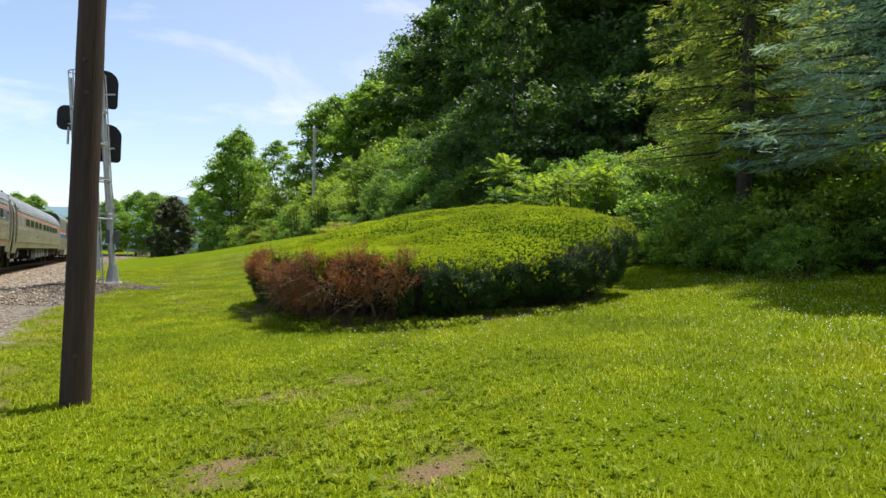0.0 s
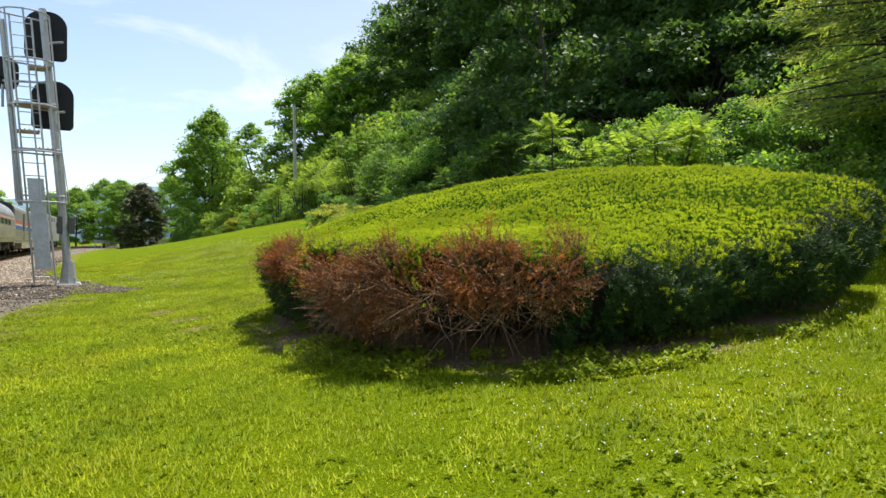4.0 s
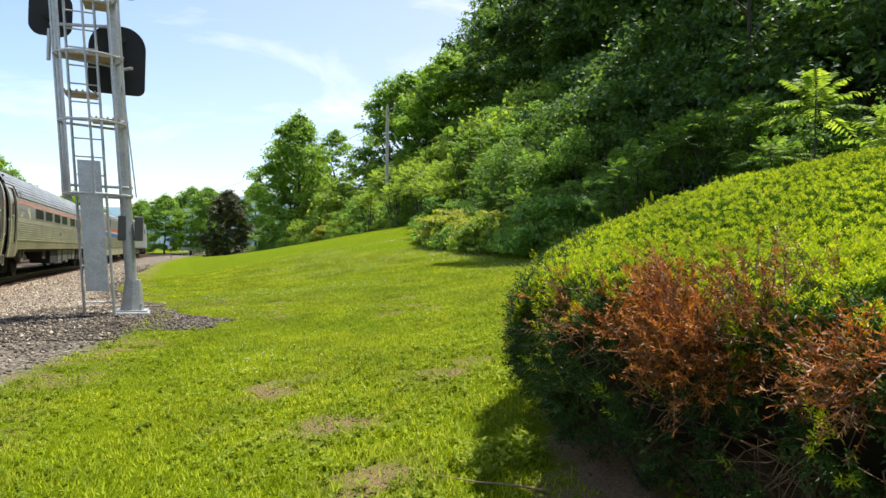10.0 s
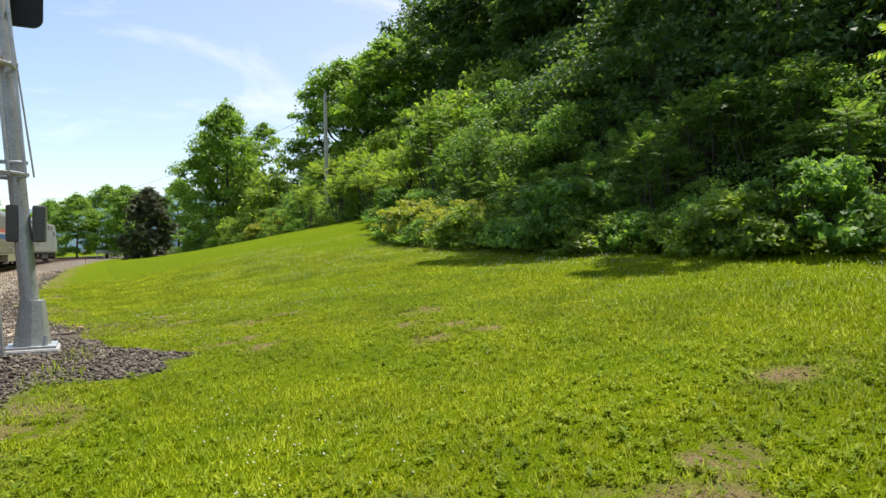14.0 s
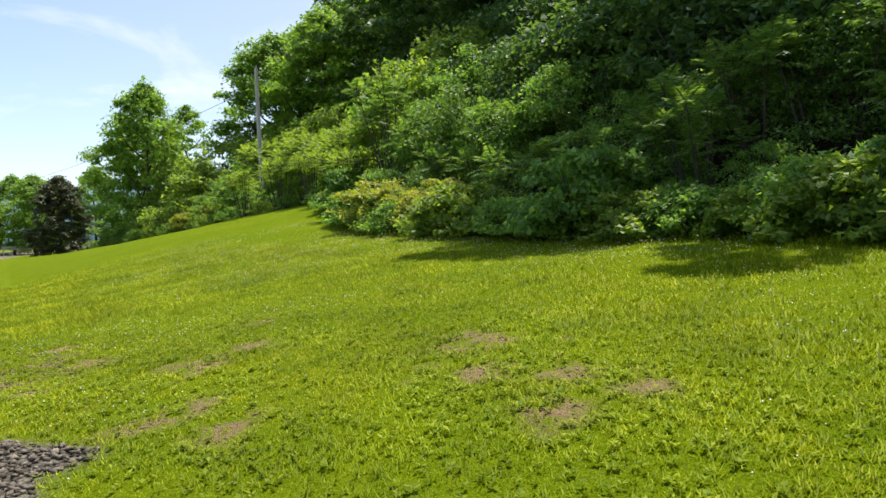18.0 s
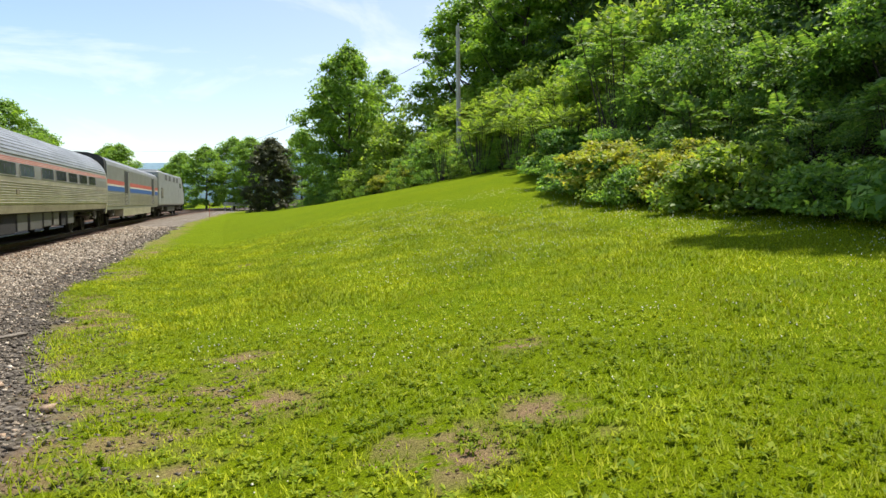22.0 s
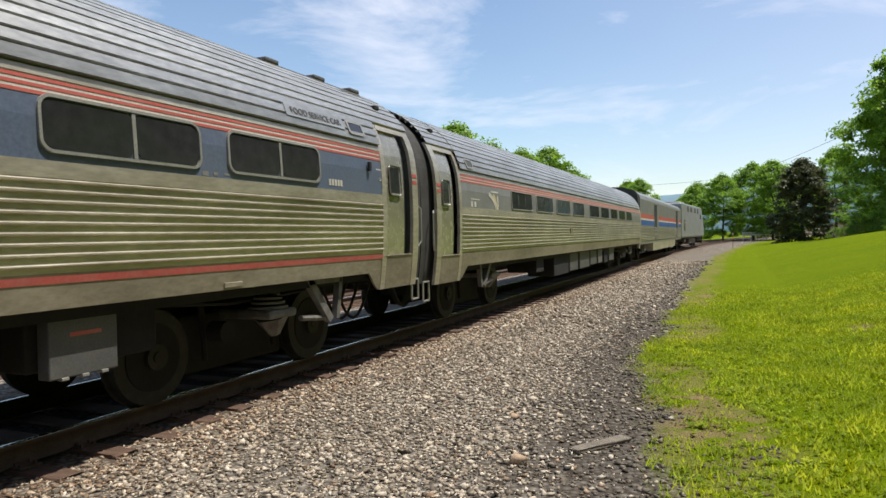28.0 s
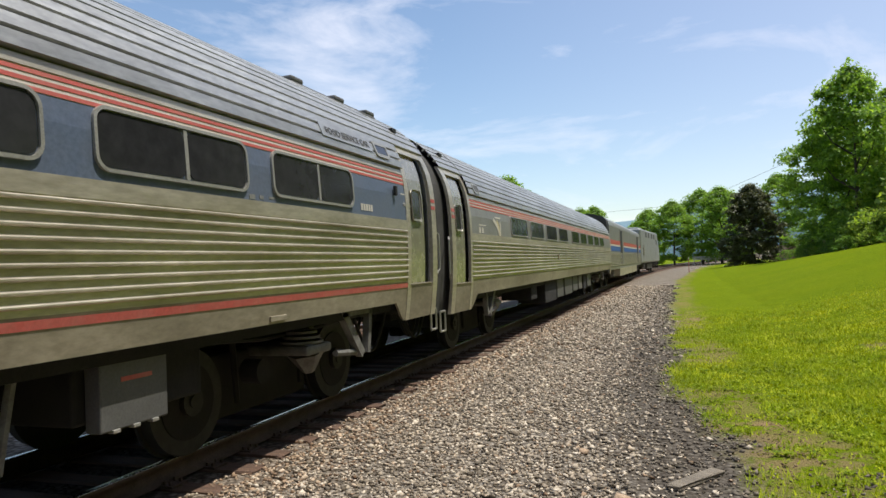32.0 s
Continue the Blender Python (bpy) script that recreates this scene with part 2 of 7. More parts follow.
M_PLANK = surface("weathered_plank", (0.12, 0.1, 0.075), (0.24, 0.2, 0.15), 0.9, 0.0, 4, 30, 0.6, (0.12, 0.1, 0.08), 0.4, (3, 0.4, 3))
M_BARK = surface("dark_bark", (0.035, 0.026, 0.02), (0.085, 0.066, 0.05), 0.95, 0.0, 5, 30, 0.8, None, 0, (2, 2, 0.5))
M_TWIG = surface("dry_twig", (0.14, 0.085, 0.05), (0.33, 0.215, 0.14), 0.9, 0.0, 5, 30, 0.3)
M_WIRE = surface("black_wire", (0.03, 0.03, 0.03), (0.06, 0.06, 0.06), 0.6, 0.0, 3, 30, 0)
M_YELLOWPALE = surface("pale_gold_paint", (0.5, 0.42, 0.22), (0.6, 0.52, 0.3), 0.5, 0, 2, 40, 0.02)
M_INNER = surface("hedge_inner_shade", (0.012, 0.01, 0.008), (0.03, 0.024, 0.018), 0.95, 0.0, 6, 40, 0.6)
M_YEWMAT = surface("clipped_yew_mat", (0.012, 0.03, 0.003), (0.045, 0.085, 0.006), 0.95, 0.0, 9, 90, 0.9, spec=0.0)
M_TREAD = surface("tan_tread", (0.3, 0.22, 0.15), (0.5, 0.4, 0.29), 0.7, 0.0, 6, 60, 0.2)
M_DIAPH = surface("dark_diaphragm", (0.035, 0.033, 0.031), (0.07, 0.066, 0.062), 0.75, 0.0, 3, 40, 0.15)

L_FOREST = leafy("forest_leaf", (0.055, 0.118, 0.04), (0.1, 0.18, 0.056), (0.165, 0.265, 0.08), 0.5)
L_BUSH2 = leafy("vine_leaf", (0.12, 0.24, 0.055), (0.21, 0.36, 0.075), (0.34, 0.5, 0.12), 0.6)
L_WEED = leafy("weed_leaf", (0.12, 0.2, 0.012), (0.23, 0.3, 0.018), (0.38, 0.42, 0.035), 0.4, 0.6, 0.15, 0.6)
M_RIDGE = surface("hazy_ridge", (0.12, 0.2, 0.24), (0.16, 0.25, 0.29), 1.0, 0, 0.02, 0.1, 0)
L_TREE = leafy("tree_leaf", (0.13, 0.24, 0.045), (0.23, 0.38, 0.065), (0.36, 0.52, 0.1), 0.55)
L_BUSH = leafy("bush_leaf", (0.1, 0.21, 0.055), (0.18, 0.33, 0.085), (0.36, 0.52, 0.14), 0.6)
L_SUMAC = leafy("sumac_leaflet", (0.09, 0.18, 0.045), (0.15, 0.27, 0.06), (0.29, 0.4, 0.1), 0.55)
# brighter copy of the sumac leaf, with sunlight put into the colour
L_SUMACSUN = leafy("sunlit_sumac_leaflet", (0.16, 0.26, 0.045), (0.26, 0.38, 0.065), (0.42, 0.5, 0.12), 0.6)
L_YELLOW = leafy("yellowish_leaf", (0.27, 0.34, 0.05), (0.42, 0.46, 0.07), (0.6, 0.5, 0.11), 0.5)
L_SPRUCE = leafy("spruce_needle", (0.17, 0.23, 0.07), (0.28, 0.35, 0.1), (0.42, 0.47, 0.15), 0.6)
L_BLUESPRUCE = leafy("blue_spruce_needle", (0.14, 0.25, 0.25), (0.25, 0.39, 0.4), (0.42, 0.56, 0.58), 0.4)
L_CEDAR = leafy("cedar_needle", (0.06, 0.072, 0.035), (0.1, 0.112, 0.055), (0.165, 0.165, 0.085), 0.3)
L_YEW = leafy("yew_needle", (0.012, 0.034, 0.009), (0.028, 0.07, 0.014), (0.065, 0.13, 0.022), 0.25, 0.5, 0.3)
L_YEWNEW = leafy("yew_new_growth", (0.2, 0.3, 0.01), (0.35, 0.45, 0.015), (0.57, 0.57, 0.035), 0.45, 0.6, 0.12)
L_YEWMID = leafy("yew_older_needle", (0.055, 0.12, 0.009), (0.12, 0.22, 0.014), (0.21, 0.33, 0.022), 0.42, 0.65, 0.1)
L_DEAD = leafy("dead_yew_needle", (0.05, 0.017, 0.008), (0.3, 0.1, 0.033), (0.66, 0.27, 0.095), 0.22)
L_DEADRUST = leafy("orange_dead_needle", (0.2, 0.055, 0.013), (0.5, 0.155, 0.03), (0.72, 0.3, 0.06), 0.3)
L_DEADGREY = leafy("grey_dead_needle", (0.05, 0.024, 0.013), (0.23, 0.115, 0.055), (0.54, 0.32, 0.17), 0.2)


def turf(name, shade, mid, pale, through=0.3, upright=1.2):
    """Grass: tints drift over the lawn in broad drifts and small tufts, each blade a little different."""
    m = leafy(name, (0.76, 0.79, 0.74), (1.03, 1.02, 1.0), (1.28, 1.24, 1.15), through, 0.6, 0.1, upright)
    nt = m.node_tree
    bsdf = nt.nodes["Principled BSDF"]
    tint = bsdf.inputs["Base Color"].links[0].from_socket
    v = nt.nodes.new("ShaderNodeTexCoord").outputs["Object"]
    col = ramp_between(nt, noise_of(nt, 0.42, 4, 0.6, v), mid, pale, 0.38, 0.64)
    col = mix_col(nt, ramp_between(nt, noise_of(nt, 1.6, 4, 0.65, v), (0, 0, 0), (0.85, 0.85, 0.85), 0.45, 0.66), col, shade)
    col = mix_col(nt, ramp_between(nt, noise_of(nt, 9.0, 3, 0.6, v), (0, 0, 0), (0.6, 0.6, 0.6), 0.5, 0.66), col, tuple(c * 1.12 for c in pale))
    col = mix_col(nt, 1.0, col, tint, "MULTIPLY")
    nt.links.new(col, bsdf.inputs["Base Color"])
    tr = [n for n in nt.nodes if n.type == "BSDF_TRANSLUCENT"][0]
    nt.links.new(mix_col(nt, 1.0, col, (1.2, 1.25, 0.5), "MULTIPLY"), tr.inputs["Color"])
    return m


L_TURF = turf("lawn_turf", (0.165, 0.25, 0.006), (0.255, 0.325, 0.008), (0.37, 0.4, 0.014))
L_LUSH = turf("lush_tuft", (0.16, 0.25, 0.008), (0.24, 0.32, 0.01), (0.34, 0.385, 0.016), 0.35, 1.1)
L_CLOVER = leafy("clover_flower", (0.68, 0.66, 0.54), (0.78, 0.77, 0.66), (0.86, 0.85, 0.78), 0.15, upright=1.0)


# ---- building helpers ----
def mesh_from(name, verts, faces, mat, smooth=False):
    """A mesh from numpy arrays: verts (n, 3), faces (m, 3) or (m, 4)."""
    verts, faces = np.asarray(verts, np.float32), np.asarray(faces, np.int32)
    me = bpy.data.meshes.new(name)
    me.vertices.add(len(verts))
    me.vertices.foreach_set("co", verts.ravel())
    k = faces.shape[1]
    me.loops.add(len(faces) * k)
    me.loops.foreach_set("vertex_index", faces.ravel())
    me.polygons.add(len(faces))
    me.polygons.foreach_set("loop_start", np.arange(0, len(faces) * k, k, dtype=np.int32))
    me.polygons.foreach_set("loop_total", np.full(len(faces), k, np.int32))
    if smooth:
        me.polygons.foreach_set("use_smooth", np.ones(len(faces), bool))
    me.update(calc_edges=True)
    me.materials.append(mat)
    return me


def part(name, bm, material, parent=None, label="", smooth=False):
    """Links a bmesh as one mesh object under a thing or a part."""
    me = bpy.data.meshes.new(name)
    if smooth:
        for f in bm.faces:
            f.smooth = True
    bm.to_mesh(me)
    bm.free()
    me.materials.append(material)
    ob = new(name, me)
    if parent:
        ob.parent = parent
    if label:
        ob["label"] = label
    return ob


def joined(name, me, parent=None, label=""):
    ob = new(name, me)
    if parent:
        ob.parent = parent
    if label:
        ob["label"] = label
    return ob


def empty(name, at, label, category, group="", rz=0.0):
    ob = new(name)
    ob.empty_display_size = 0.2
    ob.matrix_world = pose(*at, 0, 0, rz)
    return tagged(ob, label, category, group)


def box(bm, x0, x1, y0, y1, z0, z1, bevel=0.0):
    made = bmesh.ops.create_cube(bm, size=1.0)["verts"]
    bmesh.ops.scale(bm, vec=(abs(x1 - x0), abs(y1 - y0), abs(z1 - z0)), verts=made)
    bmesh.ops.translate(bm, vec=((x0 + x1) / 2, (y0 + y1) / 2, (z0 + z1) / 2), verts=made)
    if bevel:
        edges = list({e for v in made for e in v.link_edges})
        bmesh.ops.bevel(bm, geom=edges, offset=bevel, segments=2, affect="EDGES", profile=0.5)
    return bm


def new_box(x0, x1, y0, y1, z0, z1, bevel=0.0):
    return box(bmesh.new(), x0, x1, y0, y1, z0, z1, bevel)


def rod(bm, a, b, r0, r1=None, seg=8):
    """A round bar from a to b."""
    a, b = Vector(a), Vector(b)
    d = b - a
    m = Matrix.Translation((a + b) / 2) @ d.to_track_quat("Z", "Y").to_matrix().to_4x4()
    bmesh.ops.create_cone(bm, cap_ends=True, segments=seg, radius1=r0, radius2=r0 if r1 is None else r1, depth=d.length, matrix=m)
    return bm


def tube(bm, pts, r, seg=6):
    for a, b in zip(pts, pts[1:]):
        rod(bm, a, b, r, r, seg)
    return bm


def disc(bm, centre, axis, radius, depth, seg=24, radius2=None):
    m = Matrix.Translation(centre) @ Vector(axis).to_track_quat("Z", "Y").to_matrix().to_4x4()
    bmesh.ops.create_cone(bm, cap_ends=True, segments=seg, radius1=radius, radius2=radius if radius2 is None else radius2, depth=depth, matrix=m)
    return bm


def rng_of(seed):
    return np.random.default_rng(seed)


# ---- lie of the land ----
def sstep(v, a, b):
    u = np.clip((v - a) / (b - a), 0, 1)
    return u * u * (3 - 2 * u)


def track_x(y):
    """Centre of the near track: straight, then a long bend to the right."""
    d = np.maximum(np.asarray(y, float) - 36, 0)
    return d * d / 1330.0


def gravel_edge(y):
    """Where the gravel of the line gives way to grass."""
    y = np.asarray(y, float)
    return track_x(y) + np.interp(y, [-60, -34, -23, -15, -12, -10, -8, -5.5, -2.6, 2, 12, 22, 45, 70, 110], [4.0, 4.1, 4.3, 4.6, 5.4, 5.9, 6.4, 6.2, 5.5, 4.85, 4.75, 4.5, 4.7, 5.2, 5.2])


def wood_edge(y):
    """Foot of the bushes on the bank."""
    return np.interp(np.asarray(y, float), [-60, -30, -12, 0, 6, 12, 20, 30, 45, 60, 80, 120, 300], [19, 18.3, 17.6, 17.2, 17.4, 19.4, 22.2, 21.5, 18.8, 16.6, 14.5, 17, 36])


def ground_z(x, y):
    x, y = np.asarray(x, float), np.asarray(y, float)
    s = x - track_x(y)
    along = np.interp(y, [-60, -27, -20, -9, 0, 300], [-0.2, -0.18, -0.15, -0.1, -0.1, -0.1])
    swell = np.interp(y, [-60, -20, -6, 4, 18, 32, 55, 80, 300], [0.115, 0.12, 0.13, 0.16, 0.235, 0.22, 0.16, 0.08, 0.06])
    u = np.maximum(s - 7.3, 0)
    w = wood_edge(y)
    lawn = along + swell * np.minimum(u, np.maximum(w - 6.3, 4))
    bank = lawn + np.maximum(x - w, 0) * np.interp(y, [-60, 12, 32, 300], [0.62, 0.62, 0.3, 0.3]) * sstep(x, w, w + 7)
    bank = np.minimum(bank, 30 + 0.01 * x)
    bed = np.where(np.abs(s) < 2.2, -0.2, -0.2 - 0.02 * (np.abs(s) - 2.2))
    side = np.interp(y, [-60, -20, -12, -9, -7, -5.5, -2, 300], [-0.35, -0.33, -0.2, 0.0, 0.0, -0.12, -0.2, -0.2])
    left = np.where(s < -7, -0.3 - 0.05 * np.minimum(-7 - s, 12), bed)
    right = bed + (side - bed) * sstep(s, 2.6, 4.6)
    z = np.where(s > 0, right + (bank - right) * sstep(s, 5.2, 7.6), left)
    bumps = 0.03 * np.sin(x * 0.9 + 1.3 * np.sin(y * 0.5)) * np.sin(y * 0.7 + 0.6) * sstep(s, 6.5, 9)
    return z + bumps


def grid_axis(stops):
    out = [stops[0][0]]
    for (a, _), (b, step) in zip(stops, stops[1:]):
        n = max(1, int(round((b - a) / step)))
        out += list(np.linspace(a, b, n + 1)[1:])
    return np.array(out)


def ground_material():
    m = bpy.data.materials.new("lawn_and_gravel")
    m.use_nodes = True
    nt = m.node_tree
    bsdf = nt.nodes["Principled BSDF"]
    tc = nt.nodes.new("ShaderNodeTexCoord")
    v = tc.outputs["Object"]
    at = nt.nodes.new("ShaderNodeAttribute")
    at.attribute_name = "gravel"
    big, mid, fine = noise_of(nt, 0.35, 4, 0.55, v), noise_of(nt, 3.0, 5, 0.6, v), noise_of(nt, 60, 5, 0.7, v)
    grass = ramp_between(nt, big, (0.12, 0.165, 0.003), (0.225, 0.24, 0.005), 0.38, 0.64)
    grass = mix_col(nt, 0.55, grass, ramp_between(nt, mid, (0.062, 0.11, 0.002), (0.17, 0.205, 0.004), 0.35, 0.68))
    grass = mix_col(nt, 0.6, grass, ramp_between(nt, fine, (0.02, 0.05, 0.001), (0.2, 0.275, 0.004), 0.36, 0.64))
    # bare, trodden earth showing through in patches
    soil = ramp_between(nt, fine, (0.12, 0.075, 0.042), (0.36, 0.245, 0.14), 0.3, 0.7)
    pat = nt.nodes.new("ShaderNodeAttribute")
    pat.attribute_name = "soil"
    pm = nt.nodes.new("ShaderNodeMath")
    pm.operation = "MULTIPLY"
    nt.links.new(ramp_between(nt, noise_of(nt, 2.2, 6, 0.7, v), (0, 0, 0), (1, 1, 1), 0.43, 0.52), pm.inputs[0])
    nt.links.new(pat.outputs["Fac"], pm.inputs[1])
    grass = mix_col(nt, pm.outputs["Value"], grass, soil)
    grass = mix_col(nt, ramp_between(nt, pat.outputs["Fac"], (0, 0, 0), (1, 1, 1), 0.93, 1.0), grass, soil)
    # leaf litter and undergrowth under the trees
    lit = nt.nodes.new("ShaderNodeAttribute")
    lit.attribute_name = "litter"
    grass = mix_col(nt, lit.outputs["Fac"], grass, ramp_between(nt, mid, (0.03, 0.022, 0.013), (0.075, 0.06, 0.032)))
    # broken stone: cells of grey and rust-brown
    vor = nt.nodes.new("ShaderNodeTexVoronoi")
    vor.inputs["Scale"].default_value = 17
    nt.links.new(v, vor.inputs["Vector"])
    sep = nt.nodes.new("ShaderNodeSeparateColor")
    nt.links.new(vor.outputs["Color"], sep.inputs["Color"])
    stone = ramp_between(nt, sep.outputs["Red"], (0.17, 0.15, 0.12), (0.46, 0.41, 0.34), 0.0, 1.0)
    rust = nt.nodes.new("ShaderNodeAttribute")
    rust.attribute_name = "rust"
    stone = mix_col(nt, rust.outputs["Fac"], stone, ramp_between(nt, sep.outputs["Green"], (0.14, 0.1, 0.072), (0.36, 0.29, 0.225), 0.0, 1.0))
    # shade between the stones, painted by darkening away from each cell's middle
    gap_shade = ramp_between(nt, vor.outputs["Distance"], (1, 1, 1), (0.3, 0.27, 0.25), 0.25, 0.75)
    stone = mix_col(nt, 1.0, stone, gap_shade, "MULTIPLY")
    stone = mix_col(nt, ramp_between(nt, noise_of(nt, 0.8, 4, 0.6, v), (0, 0, 0), (0.6, 0.6, 0.6), 0.45, 0.7), stone, (0.12, 0.105, 0.09))
    # oil and brake dust between the rails, with shade under the train painted in
    grime_shade = nt.nodes.new("ShaderNodeAttribute")
    grime_shade.attribute_name = "grime_shade"
    stone = mix_col(nt, grime_shade.outputs["Fac"], stone, ramp_between(nt, fine, (0.02, 0.017, 0.014), (0.06, 0.05, 0.04)))
    col = mix_col(nt, at.outputs["Fac"], grass, stone)
    nt.links.new(col, bsdf.inputs["Base Color"])
    bsdf.inputs["Roughness"].default_value, bsdf.inputs["Specular IOR Level"].default_value = 0.95, 0.03
    hm = mix_col(nt, at.outputs["Fac"], fine, ramp_between(nt, vor.outputs["Distance"], (1, 1, 1), (0, 0, 0), 0.1, 0.8))
    b = nt.nodes.new("ShaderNodeBump")
    b.inputs["Strength"].default_value, b.inputs["Distance"].default_value = 0.8, 0.03
    nt.links.new(hm, b.inputs["Height"])
    nt.links.new(b.outputs["Normal"], bsdf.inputs["Normal"])
    return m


def wavy(x, y, s, seed=0.0):
    return np.sin(x * s + 1.7 * np.sin(y * s * 0.8 + seed)) * np.sin(y * s * 1.13 + 1.4 * np.sin(x * s * 0.7 + seed * 2))


# spots of bare earth on the lawn: x, y, radius
BARE = [(7.4, -26.9, 0.45), (7.9, -27.8, 0.4), (7.7, -29.4, 0.4), (6.6, -28.6, 0.4), (8.1, -26.7, 0.35), (7.3, -15.3, 0.5), (7.6, -16.9, 0.5), (8.8, -16.0, 0.45), (7.6, -18.1, 0.4), (9.3, -15.7, 0.3), (10.8, -14.9, 0.35), (10.6, -9.2, 0.55), (10.1, -10.1, 0.35), (10.45, -10.7, 0.3), (10.5, -11.4, 0.35), (9.8, -11.2, 0.35), (7.7, -5.7, 0.5), (7.9, -8.9, 0.45), (8.2, -9.6, 0.4), (8.6, -7.4, 0.45), (9.2, -7.1, 0.4), (7.5, -4.2, 0.4), (7.3, -5.1, 0.45), (6.1, -4.8, 1.1), (5.7, -5.6, 1.2), (5.5, -3.4, 0.8), (6.3, -6.4, 0.9), (5.7, 0.1, 0.4), (9.7, -5.5, 0.25), (7.8, 5.3, 0.4)]


def weedy(x, y):
    """Where low weeds crowd out the grass: round the bare spots and along the gravel, 0 to 1."""
    w = np.zeros_like(x)
    for bx, by, br in BARE:
        w = np.maximum(w, np.exp(-((x - bx) ** 2 + (y - by) ** 2) / (2.2 * (br + 0.55) ** 2)))
    edge = x - gravel_edge(y)
    w = np.maximum(w, 0.9 * np.exp(-((edge - 0.6) / 0.9) ** 2))
    return np.clip(w + 0.3 * wavy(x, y, 1.7, 2) * (w > 0.1), 0, 1)


def masks(x, y):
    """Gravel, bare soil and rust at a place, each 0 to 1."""
    s = x - track_x(y)
    e = gravel_edge(y) - track_x(y) + 0.2 * wavy(x, y, 0.63, 1) + 0.13 * wavy(x, y, 1.47, 3) + 0.1 * wavy(x + 0.6 * y, y * 0.77, 3.1, 2) + 0.07 * wavy(x, y + x, 6.7, 5)
    gravel = 1 - sstep(s, e - 0.22, e + 0.22)
    # the gravel apron under the signal
    apron = np.hypot((x - 5.6) / 1.8, (y + 9.3) / 1.3) + 0.16 * wavy(x, y, 2.3, 4)
    gravel = np.maximum(gravel, 1 - sstep(apron, 0.9, 1.06))
    gravel = np.where(s < -6.6 + 0.3 * wavy(x, y, 1.2, 5), 0, gravel)
    soil = np.zeros_like(x)
    for bx, by, br in BARE:
        ragged = 1 + 0.4 * wavy(x, y, 4.1, bx) + 0.3 * wavy(x, y, 8.3, by)
        soil = np.maximum(soil, 0.97 * (1 - sstep(np.hypot(x - bx, y - by) * ragged, br * 0.1, br * 1.1)))
    soil = np.maximum(soil, 0.95 * (1 - sstep(np.abs(s - e - 0.3), 0.2, 0.8)) * (0.5 + 0.5 * wavy(x, y, 0.9, 7)))
    rust = (1 - sstep(np.abs(s), 1.4, 2.6)) * 0.6 + 0.1
    edge_dirt = 0.6 * sstep(s, e - 1.7, e - 0.7) * (1 - sstep(y, 6, 16)) * sstep(y, -16, -8)
    # darkening between the rails: oil plus painted shade of the train
    grime_shade = 0.85 * (1 - sstep(np.minimum(np.abs(s), np.abs(s + 4.25)), 0.7, 1.15))
    grime_shade = np.maximum(grime_shade, edge_dirt)
    litter = sstep(x - wood_edge(y), 0.4, 1.8) * (x > 0)
    foot = np.hypot((x - 11.4) / 3.2, (y + 20.4) / 3.75) + 0.05 * wavy(x, y, 4.1, 3)
    soil = np.maximum(soil, 1 - sstep(foot, 0.98, 1.12))
    litter = np.maximum(litter, 0.4 * (1 - sstep(foot, 0.55, 0.75)))
    return gravel, soil, rust, grime_shade, litter


gx = grid_axis([(-2500, 0), (-300, 550), (-60, 24), (-12, 3), (-3, 0.6), (3, 0.35), (14, 0.14), (24, 0.5), (70, 2.5), (300, 23), (2500, 550)])
gy = grid_axis([(-2500, 0), (-300, 550), (-70, 23), (-38, 2), (-30, 0.5), (4, 0.16), (20, 0.6), (90, 2), (300, 14), (2500, 550)])
GX, GY = np.meshgrid(gx, gy, indexing="ij")
gv = np.stack([GX.ravel(), GY.ravel(), ground_z(GX, GY).ravel()], 1)
ni, nj = GX.shape
a = (np.arange(ni - 1)[:, None] * nj + np.arange(nj - 1)[None]).ravel()
ground_me = mesh_from("ground", gv, np.stack([a, a + nj, a + nj + 1, a + 1], 1), ground_material(), True)
for key, values in zip(("gravel", "soil", "rust", "grime_shade", "litter"), masks(GX.ravel(), GY.ravel())):
    layer = ground_me.attributes.new(key, "FLOAT", "POINT")
    layer.data.foreach_set("value", values.astype(np.float32))
ground = tagged(new("ground", ground_me), "sunlit mown lawn with clover, running into railway gravel", "ground", kind="structure")


# ---- the railway ----
def swept(points_xz, y_values, shift, mat, name, z_of=None):
    """A profile drawn along the line, closed round, with capped ends."""
    n, k = len(y_values), len(points_xz)
    v = np.array([[px + shift(y), y, pz] for y in y_values for px, pz in points_xz])
    f = [[i * k + j, i * k + (j + 1) % k, (i + 1) * k + (j + 1) % k, (i + 1) * k + j] for i in range(n - 1) for j in range(k)]
    return mesh_from(name, v, f, mat)


RAIL = [(-0.07, -0.17), (0.07, -0.17), (0.07, -0.158), (0.012, -0.14), (0.012, -0.045), (0.036, -0.035), (0.036, -0.006), (0.028, 0.0), (-0.028, 0.0), (-0.036, -0.006), (-0.036, -0.035), (-0.012, -0.045), (-0.012, -0.14), (-0.07, -0.158)]
RAILY = np.concatenate([np.linspace(-160, 30, 20), np.linspace(36, 260, 50)])
